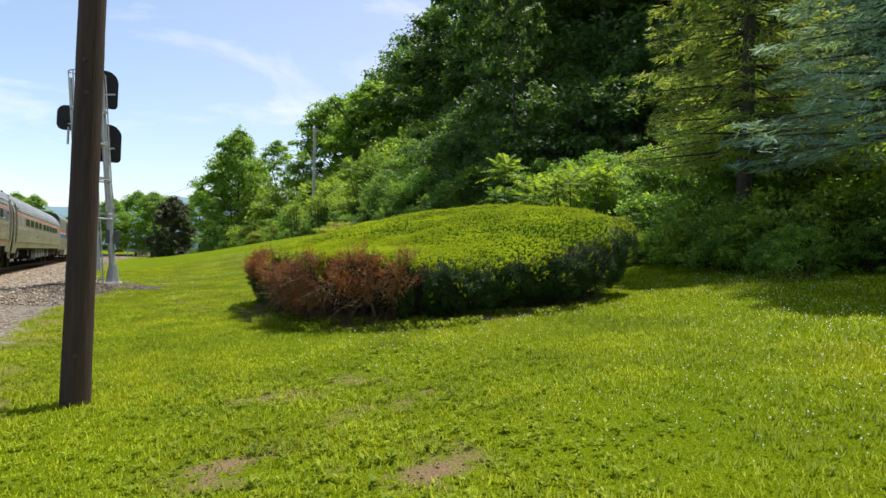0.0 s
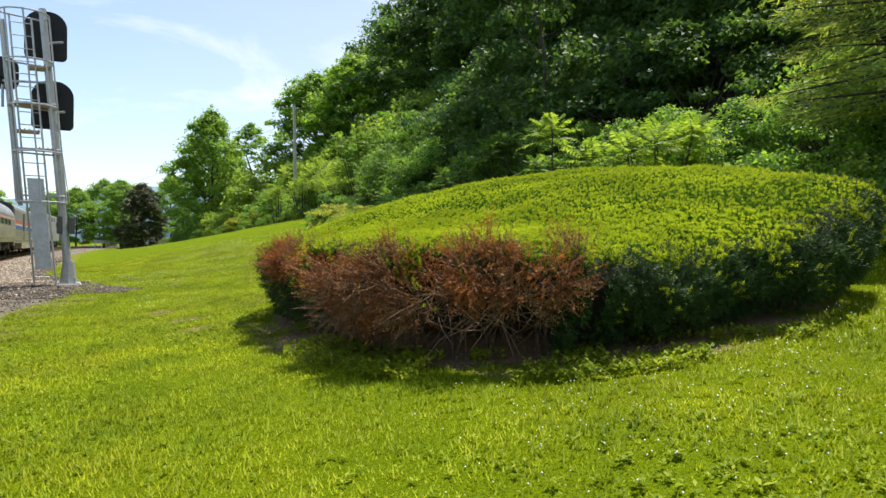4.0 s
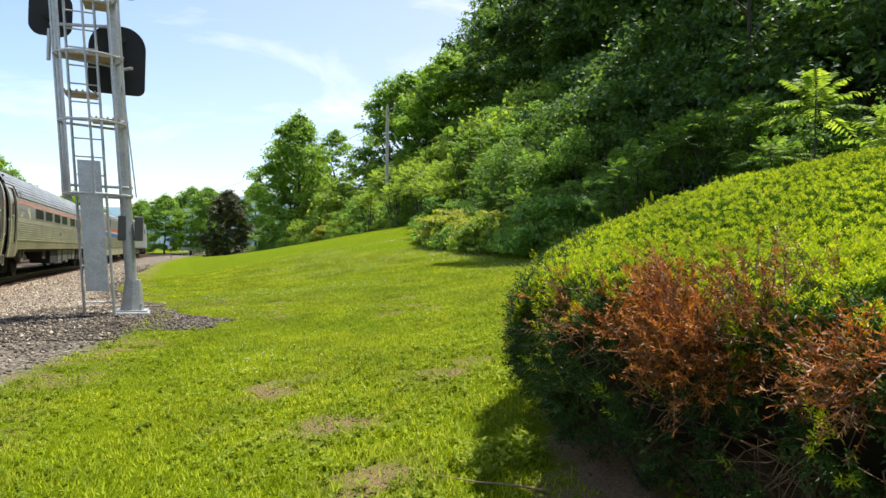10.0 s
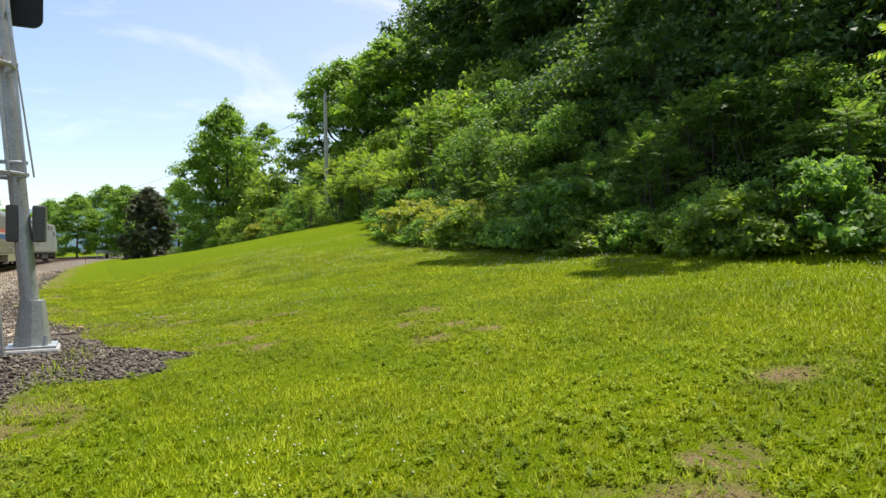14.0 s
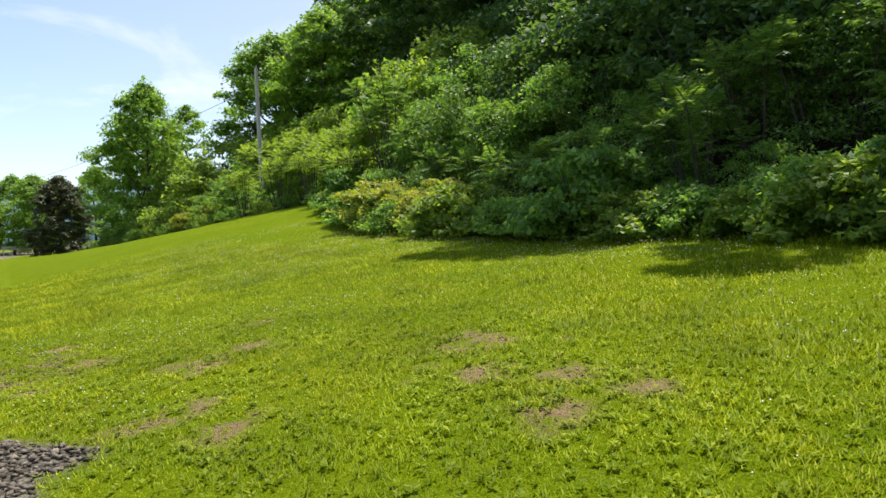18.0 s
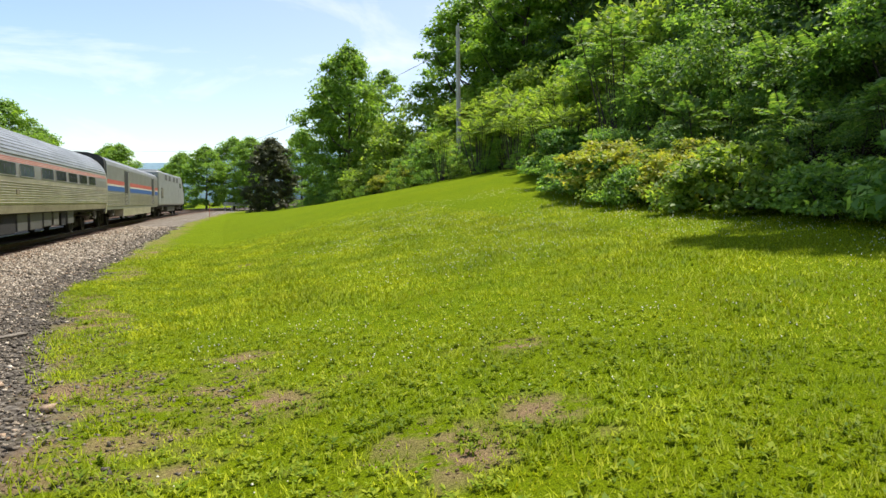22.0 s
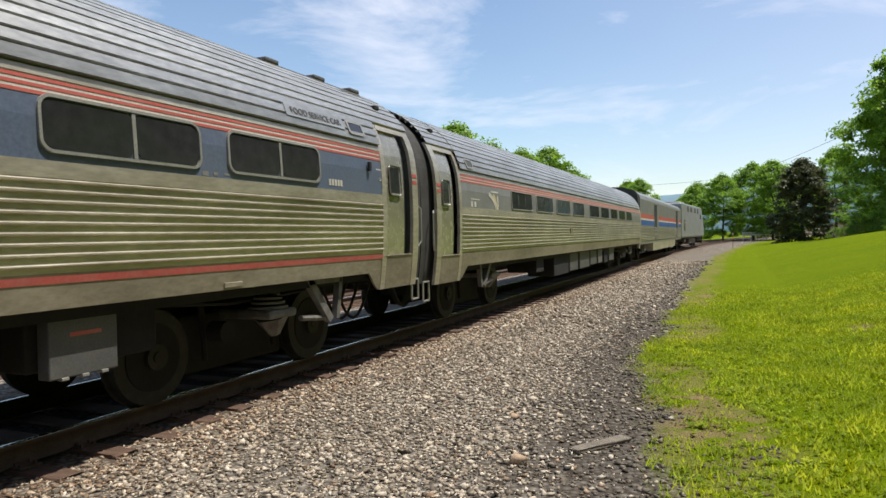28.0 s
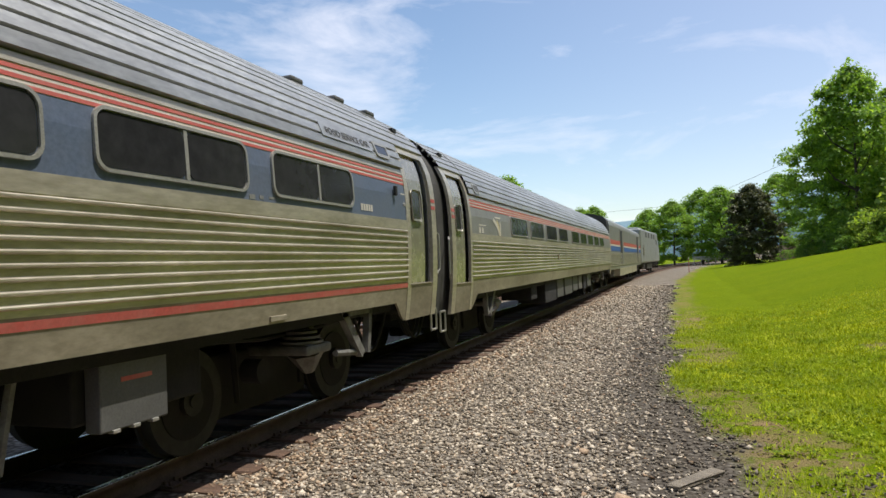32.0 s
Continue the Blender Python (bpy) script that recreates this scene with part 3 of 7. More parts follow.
for centre in (0.0, -4.25):
    line = tagged(new("railway_track"), "rusty steel rails on dark wooden ties in stone ballast", "railway track", kind="structure")
    for off in (-0.7525, 0.7525):
        rail = joined("rail", swept(RAIL, RAILY, lambda y, o=off + centre: float(track_x(y)) + o, M_RAIL, "rail"), line, "steel rail with a rust-brown web")
        joined("rail_head", swept([(-0.031, -0.004), (0.031, -0.004), (0.029, 0.003), (-0.029, 0.003)], RAILY, lambda y, o=off + centre: float(track_x(y)) + o, M_RAILTOP, "rail_head"), rail, "worn bright running surface")
    if centre == 0.0:
        near_line = line
    else:
        far_line = line

tie_mes = []
for k in range(4):
    rng = random.Random(200 + k)
    bm = new_box(-1.3, 1.3, -0.11, 0.11, -0.34, -0.172, 0.012)
    for vert in bm.verts:
        vert.co += Vector((rng.uniform(-0.03, 0.03), rng.uniform(-0.012, 0.012), rng.uniform(-0.012, 0.006)))
    me = bpy.data.meshes.new("tie")
    bm.to_mesh(me)
    bm.free()
    me.materials.append(M_TIE)
    tie_mes.append(me)
bm = new_box(-0.09, 0.19, -0.09, 0.09, -0.178, -0.158, 0.004)
for sx in (-0.06, 0.09, 0.15):
    for sy in (-0.06, 0.06):
        box(bm, sx - 0.011, sx + 0.011, sy - 0.011, sy + 0.011, -0.16, -0.128)
plate_me = bpy.data.meshes.new("tie_plate")
bm.to_mesh(plate_me)
bm.free()
plate_me.materials.append(M_RAIL)
tie_rng = random.Random(9)
y = -14.0
while y < 32:
    t = joined("tie", tie_mes[tie_rng.randrange(4)], near_line)
    t.matrix_basis = pose(float(track_x(y)) + tie_rng.uniform(-0.04, 0.07), y, tie_rng.uniform(-0.015, 0.01), 0, 0, tie_rng.uniform(-1.5, 1.5))
    p = joined("tie_plate", plate_me, near_line)
    p.matrix_basis = pose(float(track_x(y)) + 0.7525, y, 0)
    y += 0.53


def tie_rows(ys, centre, name, parent):
    v, f = [], []
    for y in ys:
        cx, n = float(track_x(y)) + centre, len(v)
        v += [(cx + sx * 1.3, y + sy * 0.11, z) for z in (-0.34, -0.175) for sx, sy in ((-1, -1), (1, -1), (1, 1), (-1, 1))]
        f += [[n, n + 1, n + 5, n + 4], [n + 1, n + 2, n + 6, n + 5], [n + 2, n + 3, n + 7, n + 6], [n + 3, n, n + 4, n + 7], [n + 4, n + 5, n + 6, n + 7]]
    tagged(joined(name, mesh_from(name, v, f, M_TIE), parent), kind="stuff")


tie_rows(np.concatenate([np.arange(-120, -14.2, 0.53), np.arange(32, 200, 0.53)]), 0.0, "far_ties", near_line)
tie_rows(np.arange(-60, 200, 0.53), -4.25, "far_ties", far_line)

# ---- train ----
PZ = [0.80, 1.08, 1.35, 1.75, 2.1, 2.45, 2.72, 2.9, 3.1, 3.3, 3.48, 3.63, 3.74, 3.81, 3.85, 3.86]
PX = [1.52, 1.56, 1.59, 1.605, 1.605, 1.595, 1.565, 1.525, 1.44, 1.31, 1.13, 0.91, 0.67, 0.43, 0.2, 0.0]


def half(z):
    return float(np.interp(z, PZ, PX))


def loft(bm, y0, y1, zs, off=0.0, side=1, dz=0.0):
    """A strip of the car's side between two stations, following its curve."""
    rows = [[bm.verts.new((side * (half(z - dz) + off), yy, z)) for yy in (y0, y1)] for z in zs]
    for a, b in zip(rows, rows[1:]):
        q = (a[0], a[1], b[1], b[0])
        bm.faces.new(q if side > 0 else q[::-1])
    return bm


def slab(y0, y1, z0, z1, off=0.0, side=1, dz=0.0, n=4, thick=0.03):
    """A curved panel with thickness, off metres proud of the side."""
    bm = bmesh.new()
    zs = np.linspace(z0, z1, n)
    out = [[bm.verts.new((side * (half(z - dz) + off), yy, z)) for yy in (y0, y1)] for z in zs]
    inn = [[bm.verts.new((side * (half(z - dz) + off - thick), yy, z)) for yy in (y0, y1)] for z in zs]
    for a, b in zip(out, out[1:]):
        bm.faces.new((a[0], a[1], b[1], b[0]))
    for a, b in zip(inn, inn[1:]):
        bm.faces.new((a[1], a[0], b[0], b[1]))
    for k in range(n - 1):
        bm.faces.new((inn[k][0], out[k][0], out[k + 1][0], inn[k + 1][0]))
        bm.faces.new((out[k][1], inn[k][1], inn[k + 1][1], out[k + 1][1]))
    bm.faces.new((inn[0][0], inn[0][1], out[0][1], out[0][0]))
    bm.faces.new((out[-1][0], out[-1][1], inn[-1][1], inn[-1][0]))
    bmesh.ops.recalc_face_normals(bm, faces=bm.faces)
    return bm


def fluted(y0, y1, z0, z1, n, depth=0.02, side=1, dz=0.0):
    """Side panel with n raised beads running along the car."""
    bm = bmesh.new()
    p = (z1 - z0) / n
    rows = []
    for k in range(n):
        z = z0 + k * p
        for f, d in ((0.0, 0), (0.52, 0), (0.60, 0.7), (0.67, 1.0), (0.78, 1.0), (0.86, 0.7), (0.93, 0)):
            zz = z + f * p
            rows.append([bm.verts.new((side * (half(zz - dz) + d * depth), yy, zz)) for yy in (y0, y1)])
    rows.append([bm.verts.new((side * half(z1 - dz), yy, z1)) for yy in (y0, y1)])
    for a, b in zip(rows, rows[1:]):
        q = (a[0], a[1], b[1], b[0])
        bm.faces.new(q if side > 0 else q[::-1])
    return bm


def roof_arc(z0=2.80):
    zs = np.linspace(z0, 3.86, 120)
    pts = np.array([[half(z), z] for z in zs])
    s = np.concatenate([[0], np.cumsum(np.hypot(*np.diff(pts, axis=0).T))])
    return pts, s


def fluted_roof(y0, y1, n=17, depth=0.028, dz=0.0, z0=2.80):
    """Roof of lengthwise flutes from eave to eave."""
    pts, s = roof_arc(z0)
    bm = bmesh.new()
    rows = []
    for k in range(n):
        for f, d in ((0.0, -0.3), (0.12, -0.3), (0.17, 1), (0.9, 1), (0.96, 0)):
            u = (k + f) / n * s[-1]
            c = np.array([np.interp(u, s, pts[:, 0]), np.interp(u, s, pts[:, 1])])
            t = np.array([np.interp(u + 0.01, s, pts[:, 0]) - np.interp(u - 0.01, s, pts[:, 0]), np.interp(u + 0.01, s, pts[:, 1]) - np.interp(u - 0.01, s, pts[:, 1])])
            nrm = np.array([t[1], -t[0]]) / max(np.hypot(*t), 1e-6)
            c = c + nrm * d * depth
            rows.append((c[0], c[1] + dz))
    rows += [(-x, z) for x, z in reversed(rows)]
    vs = [[bm.verts.new((x, yy, z)) for yy in (y0, y1)] for x, z in rows]
    for a, b in zip(vs, vs[1:]):
        bm.faces.new((a[0], a[1], b[1], b[0]))
    return bm


def round_rect(y0, y1, z0, z1, r, seg=5):
    out = []
    for cy, cz, a0 in ((y1 - r, z1 - r, 0), (y0 + r, z1 - r, 90), (y0 + r, z0 + r, 180), (y1 - r, z0 + r, 270)):
        for k in range(seg + 1):
            a = radians(a0 + 90 * k / seg)
            out.append((cy + r * math.cos(a), cz + r * math.sin(a)))
    return out


def window_ring(y0, y1, z0, z1, r, width, proud, side=1, dz=0.0):
    """A rounded frame standing proud of the side."""
    bm = bmesh.new()
    o, i = round_rect(y0, y1, z0, z1, r), round_rect(y0 + width, y1 - width, z0 + width, z1 - width, max(0.01, r - width))
    loops = []
    for pts, d in ((o, 0.0), (o, proud), (i, proud), (i, -0.04)):
        loops.append([bm.verts.new((side * (half(z - dz) + d), yy, z)) for yy, z in pts])
    n = len(o)
    for a, b in zip(loops, loops[1:]):
        for k in range(n):
            bm.faces.new((a[k], a[(k + 1) % n], b[(k + 1) % n], b[k]))
    bmesh.ops.recalc_face_normals(bm, faces=bm.faces)
    return bm


def pane_of(y0, y1, z0, z1, r, off, side=1, dz=0.0):
    """A flat pane with a little thickness."""
    bm = bmesh.new()
    pts = round_rect(y0, y1, z0, z1, r)
    flat = lambda z: half(z0 - dz) + (half(z1 - dz) - half(z0 - dz)) * (z - z0) / (z1 - z0) + 0.006
    f = [bm.verts.new((side * (flat(z) + off), yy, z)) for yy, z in pts]
    b = [bm.verts.new((side * (flat(z) + off - 0.012), yy, z)) for yy, z in pts]
    bm.faces.new(f)
    bm.faces.new(b[::-1])
    n = len(f)
    for k in range(n):
        bm.faces.new((f[k], b[k], b[(k + 1) % n], f[(k + 1) % n]))
    bmesh.ops.recalc_face_normals(bm, faces=bm.faces)
    return bm


def wheelset(parent, y, x_side=1):
    for sx in (1, -1):
        bm = bmesh.new()
        disc(bm, (sx * 0.765, y, 0.457), (1, 0, 0), 0.457, 0.11, 40)
        disc(bm, (sx * 0.69, y, 0.457), (1, 0, 0), 0.485, 0.03, 40)
        w = part("wheel", bm, M_WHEEL, parent)
        bm = bmesh.new()
        disc(bm, (sx * 0.826, y, 0.457), (1, 0, 0), 0.33, 0.012, 32)
        part("wheel_web", bm, M_UNDER, w)
        bm = bmesh.new()
        disc(bm, (sx * 0.85, y, 0.457), (1, 0, 0), 0.125, 0.07, 20)
        disc(bm, (sx * 0.89, y, 0.457), (1, 0, 0), 0.055, 0.02, 12)
        part("wheel_hub", bm, M_WHEEL, w)
    part("axle", rod(bmesh.new(), (-0.7, y, 0.457), (0.7, y, 0.457), 0.08), M_UNDER, parent)


def truck(parent, yc, out_dir):
    """A two-axle truck with inside frames; out_dir points to the car's near end."""
    bogie = part("truck_frame", new_box(-0.55, 0.55, yc - 1.55, yc + 1.55, 0.42, 0.72, 0.05), M_UNDER, parent, "black cast truck frame")
    wheelset(bogie, yc - 1.3)
    wheelset(bogie, yc + 1.3)
    for sx in (1, -1):
        part("truck_bolster", new_box(sx * 0.55, sx * 1.40, yc - 0.24, yc + 0.24, 0.70, 0.80, 0.03), M_TRUCK, bogie, "grey cast bolster end")
        bm = bmesh.new()
        for k in range(3):
            disc(bm, (sx * 1.18, yc, 0.82 + 0.05 * k), (0, 0, 1), 0.22 - 0.03 * k, 0.025, 24)
        part("spring_seat", bm, M_TRUCK, bogie)
        bm = bmesh.new()
        for k in range(36):
            a, b = k * 0.7, (k + 1) * 0.7
            rod(bm, (sx * 1.18 + 0.115 * math.cos(a), yc + 0.115 * math.sin(a), 0.96 + k * 0.009), (sx * 1.18 + 0.115 * math.cos(b), yc + 0.115 * math.sin(b), 0.969 + k * 0.009), 0.018, 0.018, 5)
        part("coil_spring", bm, M_TRUCK, bogie)
        bm = rod(bmesh.new(), (sx * 1.22, yc, 0.71), (sx * 1.22, yc + out_dir * 0.05, 0.5), 0.2, 0.06, 6)
        part("bolster_foot", bm, M_TRUCK, bogie)
        part("brake_rigging", new_box(sx * 0.42, sx * 0.7, yc - 0.84, yc + 0.84, 0.16, 0.78, 0.04), M_UNDER, bogie, "black brake rigging")
        for q in (-0.62, 0.58):
            part("brake_hanger", rod(bmesh.new(), (sx * 0.78, yc + q, 0.95), (sx * 0.8, yc + q * 0.95, 0.3), 0.035, 0.03, 6), M_UNDER, bogie)
        part("brake_pipe", tube(bmesh.new(), [(sx * 1.05, yc - 1.5, 0.98), (sx * 1.05, yc - 0.5, 0.9), (sx * 1.05, yc + 0.6, 0.92), (sx * 1.05, yc + 1.5, 0.98)], 0.02), M_UNDER, bogie)
        # anchor bracket hanging from the sill, with its rod back to the bolster
        y0, y1, yb = yc + out_dir * 0.40, yc + out_dir * 1.1, yc + out_dir * 0.92
        bm = bmesh.new()
        for (ya, za), (yz, zz), w in (((y0, 1.12), (yb - out_dir * 0.06, 0.58), 0.05), ((y1, 1.12), (yb + out_dir * 0.08, 0.58), 0.035), ((y0, 1.08), (y1, 1.08), 0.05)):
            d = Vector((0, yz - ya, zz - za)).normalized()
            nrm = Vector((0, -d.z, d.y)) * w
            quad = [Vector((0, ya, za)) + nrm, Vector((0, ya, za)) - nrm, Vector((0, yz, zz)) - nrm, Vector((0, yz, zz)) + nrm]
            f = [bm.verts.new((sx * 1.46, q.y, q.z)) for q in quad]
            b = [bm.verts.new((sx * 1.38, q.y, q.z)) for q in quad]
            bm.faces.new(f)
            bm.faces.new(b[::-1])
            for k in range(4):
                bm.faces.new((f[k], b[k], b[(k + 1) % 4], f[(k + 1) % 4]))
        bmesh.ops.recalc_face_normals(bm, faces=bm.faces)
        part("anchor_bracket", bm, M_TRUCK, bogie, "pale grey triangular bracket")
        part("anchor_rod", rod(bmesh.new(), (sx * 1.4, yb, 0.6), (sx * 1.4, yc + out_dir * 0.3, 0.66), 0.035), M_TRUCK, bogie)
        bm = disc(bmesh.new(), (sx * 0.99, yc - out_dir * 0.55, 0.6), (1, 0, 0), 0.12, 0.2, 16)
        part("brake_unit", bm, M_UNDER, bogie)


def writing(text, size, x, y, z, mat, parent, name, label, extrude=0.002):
    cu = bpy.data.curves.new(name, "FONT")
    cu.body, cu.size, cu.extrude, cu.align_x, cu.align_y = text, size, extrude, "CENTER", "CENTER"
    tmp = bpy.data.objects.new(name, cu)
    me = bpy.data.meshes.new_from_object(tmp)
    bpy.data.objects.remove(tmp)
    me.materials.clear()
    me.materials.append(mat)
    ob = joined(name, me, parent, label)
    return ob


def coach(name, label, y0, y1, dz, band, windows, double, low_red, truck_ys, front_door, rear_door, category="railcar"):
    """A fluted stainless-steel passenger car between stations y0 and y1 of the line."""
    yc = (y0 + y1) / 2
    car = empty(name, (0, yc, 0), label, category, "cars of the train")

    def P(nm, bm, mat, lab="", parent=None, smooth=False):
        bmesh.ops.translate(bm, vec=(0, -yc, 0), verts=bm.verts)
        return part(nm, bm, mat, parent or car, lab, smooth)

    a, b = y0 + (1.12 if rear_door else 0.35), y1 - (1.12 if front_door else 0.35)
    for side in (1, -1):
        P("side_panel", fluted(a, b, 1.36 + dz, 2.03 + dz, 9, 0.022, side, dz), M_STEEL, "fluted stainless steel lower side")
        P("belt_rail", slab(a, b, 2.03 + dz, 2.15 + dz, 0.006, side, dz), M_STEEL, "smooth pale belt")
        P("window_band", slab(a, b, 2.15 + dz, 2.60 + dz, 0.0, side, dz), band, "faded blue window band" if low_red else "grey window band")
        stripes = P("stripe", slab(a, b, 2.60 + dz, 2.74 + dz, 0.0, side, dz), M_WHITE, "off-white striped band")
        for z in (2.604, 2.654, 2.704):
            P("red_stripe", slab(a, b, z + dz, z + 0.025 + dz, 0.004, side, dz, 2, 0.004), M_RED, "faded red stripe", stripes)
        P("eave", slab(a, b, 2.74 + dz, 2.80 + dz, 0.008, side, dz), M_STEEL)
        sill = P("sill", slab(a, b, 1.10 + dz, 1.36 + dz, 0.0, side, dz), M_STEEL_DIRTY, "grimy lower sill")
        if low_red:
            P("red_stripe", slab(a, b, 1.285 + dz, 1.34 + dz, 0.004, side, dz, 2, 0.004), M_RED, "red sill stripe", sill)
        P("bracket_box", new_box(side * 1.545, side * 1.585, y1 - 4.2, y1 - 3.95, 1.12 + dz, 1.17 + dz, 0.006), M_STEEL_DIRTY, "", sill)
    P("roof", fluted_roof(a if rear_door else y0 + 0.25, b if front_door else y1 - 0.25, 17, 0.042, dz), M_STEEL_ROOF, "dull silver fluted roof")
    if front_door:
        P("roof_end", fluted_roof(b, y1 - 0.03, 13, 0.036, dz, 3.13), M_STEEL_ROOF, "roof over the vestibule")
    if rear_door:
        P("roof_end", fluted_roof(y0 + 0.03, a, 13, 0.036, dz, 3.13), M_STEEL_ROOF, "roof over the vestibule")
    P("centre_sill", new_box(-0.4, 0.4, y0 + 0.3, y1 - 0.3, 0.74 + dz, 1.0 + dz, 0.02), M_UNDER, "black centre sill")
    P("floor_frame", new_box(-1.45, 1.45, y0 + 0.3, y1 - 0.3, 1.0 + dz, 1.12 + dz), M_UNDER, "black underframe")
    for w0, w1 in windows:
        for side in (1, -1):
            if not double:
                win = P("window", window_ring(w0, w1, 2.185 + dz, 2.60 + dz, 0.06, 0.025, 0.02, side, dz), M_FRAME)
                third = (w1 - w0) / 3
                for k in range(3):
                    P("pane", pane_of(w0 + 0.03 + k * third, w0 + (k + 1) * third - (0.03 if k == 2 else 0.012), 2.21 + dz, 2.575 + dz, 0.03, 0.005, side, dz), M_GLASSDARK, "dark tinted pane", win)
            else:
                win = P("window", window_ring(w0, w1, 2.205 + dz, 2.625 + dz, 0.11, 0.024, 0.022, side, dz), M_FRAME, "rounded aluminium window frame")
                mid = w0 + (w1 - w0) * 0.53
                P("pane", pane_of(w0 + 0.035, mid - 0.018, 2.24 + dz, 2.59 + dz, 0.075, 0.006, side, dz), M_GLASSDARK, "dark tinted pane", win)
                P("pane", pane_of(mid + 0.018, w1 - 0.035, 2.24 + dz, 2.59 + dz, 0.075, 0.006, side, dz), M_GLASSDARK, "dark tinted pane", win)
                P("mullion", slab(mid - 0.018, mid + 0.018, 2.235 + dz, 2.595 + dz, 0.016, side, dz, 2, 0.02), M_FRAME, "", win)
    for end, door, d in ((y1, front_door, 1), (y0, rear_door, -1)):
        P("end_wall", new_box(-1.24, 1.24, end - d * 0.3, end - d * 0.36, 1.0 + dz, 3.3 + dz), M_DIAPH)
        # rubber-edged diaphragm, arched like the roof
        bm = bmesh.new()
        prof = [(half(z) * 0.93, 0.9 + (z - 0.8) * 0.965 + dz) for z in np.linspace(0.8, 3.86, 22)]
        prof += [(-x, z) for x, z in reversed(prof)]
        f = [bm.verts.new((x, end - d * 0.26, z)) for x, z in prof]
        g = [bm.verts.new((x, end + d * 0.32, z)) for x, z in prof]
        bm.faces.new(f)
        bm.faces.new(g)
        for k in range(len(f)):
            bm.faces.new((f[k], f[(k + 1) % len(f)], g[(k + 1) % len(f)], g[k]))
        bmesh.ops.recalc_face_normals(bm, faces=bm.faces)
        P("diaphragm", bm, M_DIAPH, "dark rubber gangway diaphragm")
        P("diaphragm_shelf", new_box(-1.2, 1.47, end + d * 0.02, end + d * 0.2, 1.52 + dz, 1.60 + dz, 0.01), M_DIAPH)
        if not door:
            for side in (1, -1):
                P("corner_panel", slab(min(end, end - d * 0.36), max(end, end - d * 0.36), 0.85 + dz, 3.2 + dz, 0.004, side, dz, 14), M_STEEL)
            continue
        e0, e1 = sorted((end - d * 1.12, end - d * 0.02))
        for side in (1, -1):
            P("door_post", slab(*sorted((end - d * 0.02, end - d * 0.2)), 0.86 + dz, 3.16 + dz, 0.012, side, dz, 16, 0.05), M_STEEL, "smooth steel corner post")
            P("door_post", slab(*sorted((end - d * 1.12, end - d * 1.0)), 0.86 + dz, 3.16 + dz, 0.008, side, dz, 16, 0.05), M_STEEL)
            P("door_header", slab(*sorted((end - d * 0.2, end - d * 1.0)), 3.06 + dz, 3.16 + dz, 0.008, side, dz, 6, 0.05), M_STEEL)
            P("step_panel", slab(*sorted((end - d * 0.2, end - d * 1.0)), 0.86 + dz, 1.31 + dz, 0.004, side, dz, 5, 0.05), M_STEEL_DIRTY, "grimy trap panel below the door")
            P("sill_plate", new_box(side * 1.57, side * 1.6, *sorted((end - d * 0.24, end - d * 1.02)), 1.31 + dz, 1.328 + dz, 0.004), M_STEEL_DIRTY)
            # black backing puts the shade of the gap beside the door into colour
            jamb = P("door_recess", slab(*sorted((end - d * 0.18, end - d * 1.02)), 1.31 + dz, 3.08 + dz, -0.1, side, dz, 12, 0.02), M_RUBBER, "door recess backing, black for the shade in the gap")
            l0, l1, w0_, w1_ = (0.40, 1.0, 0.52, 0.86) if d > 0 else (0.2, 0.80, 0.32, 0.64)
            leaf = P("door", slab(*sorted((end - d * l0, end - d * l1)), 1.33 + dz, 3.07 + dz, -0.035, side, dz, 16, 0.03), M_DOOR, "plain steel sliding door")
            wy = sorted((end - d * w0_, end - d * w1_))
            P("door_window_frame", window_ring(wy[0], wy[1], 2.16 + dz, 2.58 + dz, 0.06, 0.03, -0.018, side, dz), M_FRAME, "", leaf)
            P("door_pane", pane_of(wy[0] + 0.025, wy[1] - 0.025, 2.185 + dz, 2.555 + dz, 0.04, -0.024, side, dz), M_GLASSDARK, "", leaf)
            bm = tube(bmesh.new(), [(side * 1.57, end + d * 0.03, 2.05 + dz), (side * 1.60, end + d * 0.10, 2.0 + dz), (side * 1.60, end + d * 0.10, 1.5 + dz), (side * 1.57, end + d * 0.03, 1.42 + dz)], 0.014)
            P("grab_rail", bm, M_FRAME)
            for z in (2.35, 2.45):
                P("reflector", slab(*sorted((end - d * 0.05, end - d * 0.2)), z + dz, z + 0.05 + dz, 0.016, side, dz, 2, 0.004), M_RED, "red stripe fragment")
            bm = bmesh.new()
            ya, yb = end + d * 0.02, end + d * 0.24
            tube(bm, [(side * 1.46, ya, 0.92 + dz), (side * 1.46, ya, 0.62 + dz), (side * 1.46, yb, 0.62 + dz), (side * 1.46, yb, 0.92 + dz), (side * 1.46, ya, 0.92 + dz)], 0.016)
            P("stirrup_step", bm, M_FRAME, "bent steel stirrup step")
        # the skirt sweeps down towards the door
        for side in (1, -1):
            bm = bmesh.new()
            cs = []
            for k in range(9):
                u = k / 8
                yy = end - d * (1.5 - 0.4 * u)
                cs.append((yy, 1.12 - 0.26 * math.sin(u * math.pi / 2) ** 1.5 + dz))
            top = [bm.verts.new((side * (half(1.14) + 0.002), yy, 1.14 + dz)) for yy, _ in cs]
            bot = [bm.verts.new((side * (half(z - dz) + 0.002), yy, z)) for yy, z in cs]
            for k in range(8):
                bm.faces.new((top[k], top[k + 1], bot[k + 1], bot[k]))
            bmesh.ops.recalc_face_normals(bm, faces=bm.faces)
            geom = bmesh.ops.solidify(bm, geom=bm.faces, thickness=0.03)
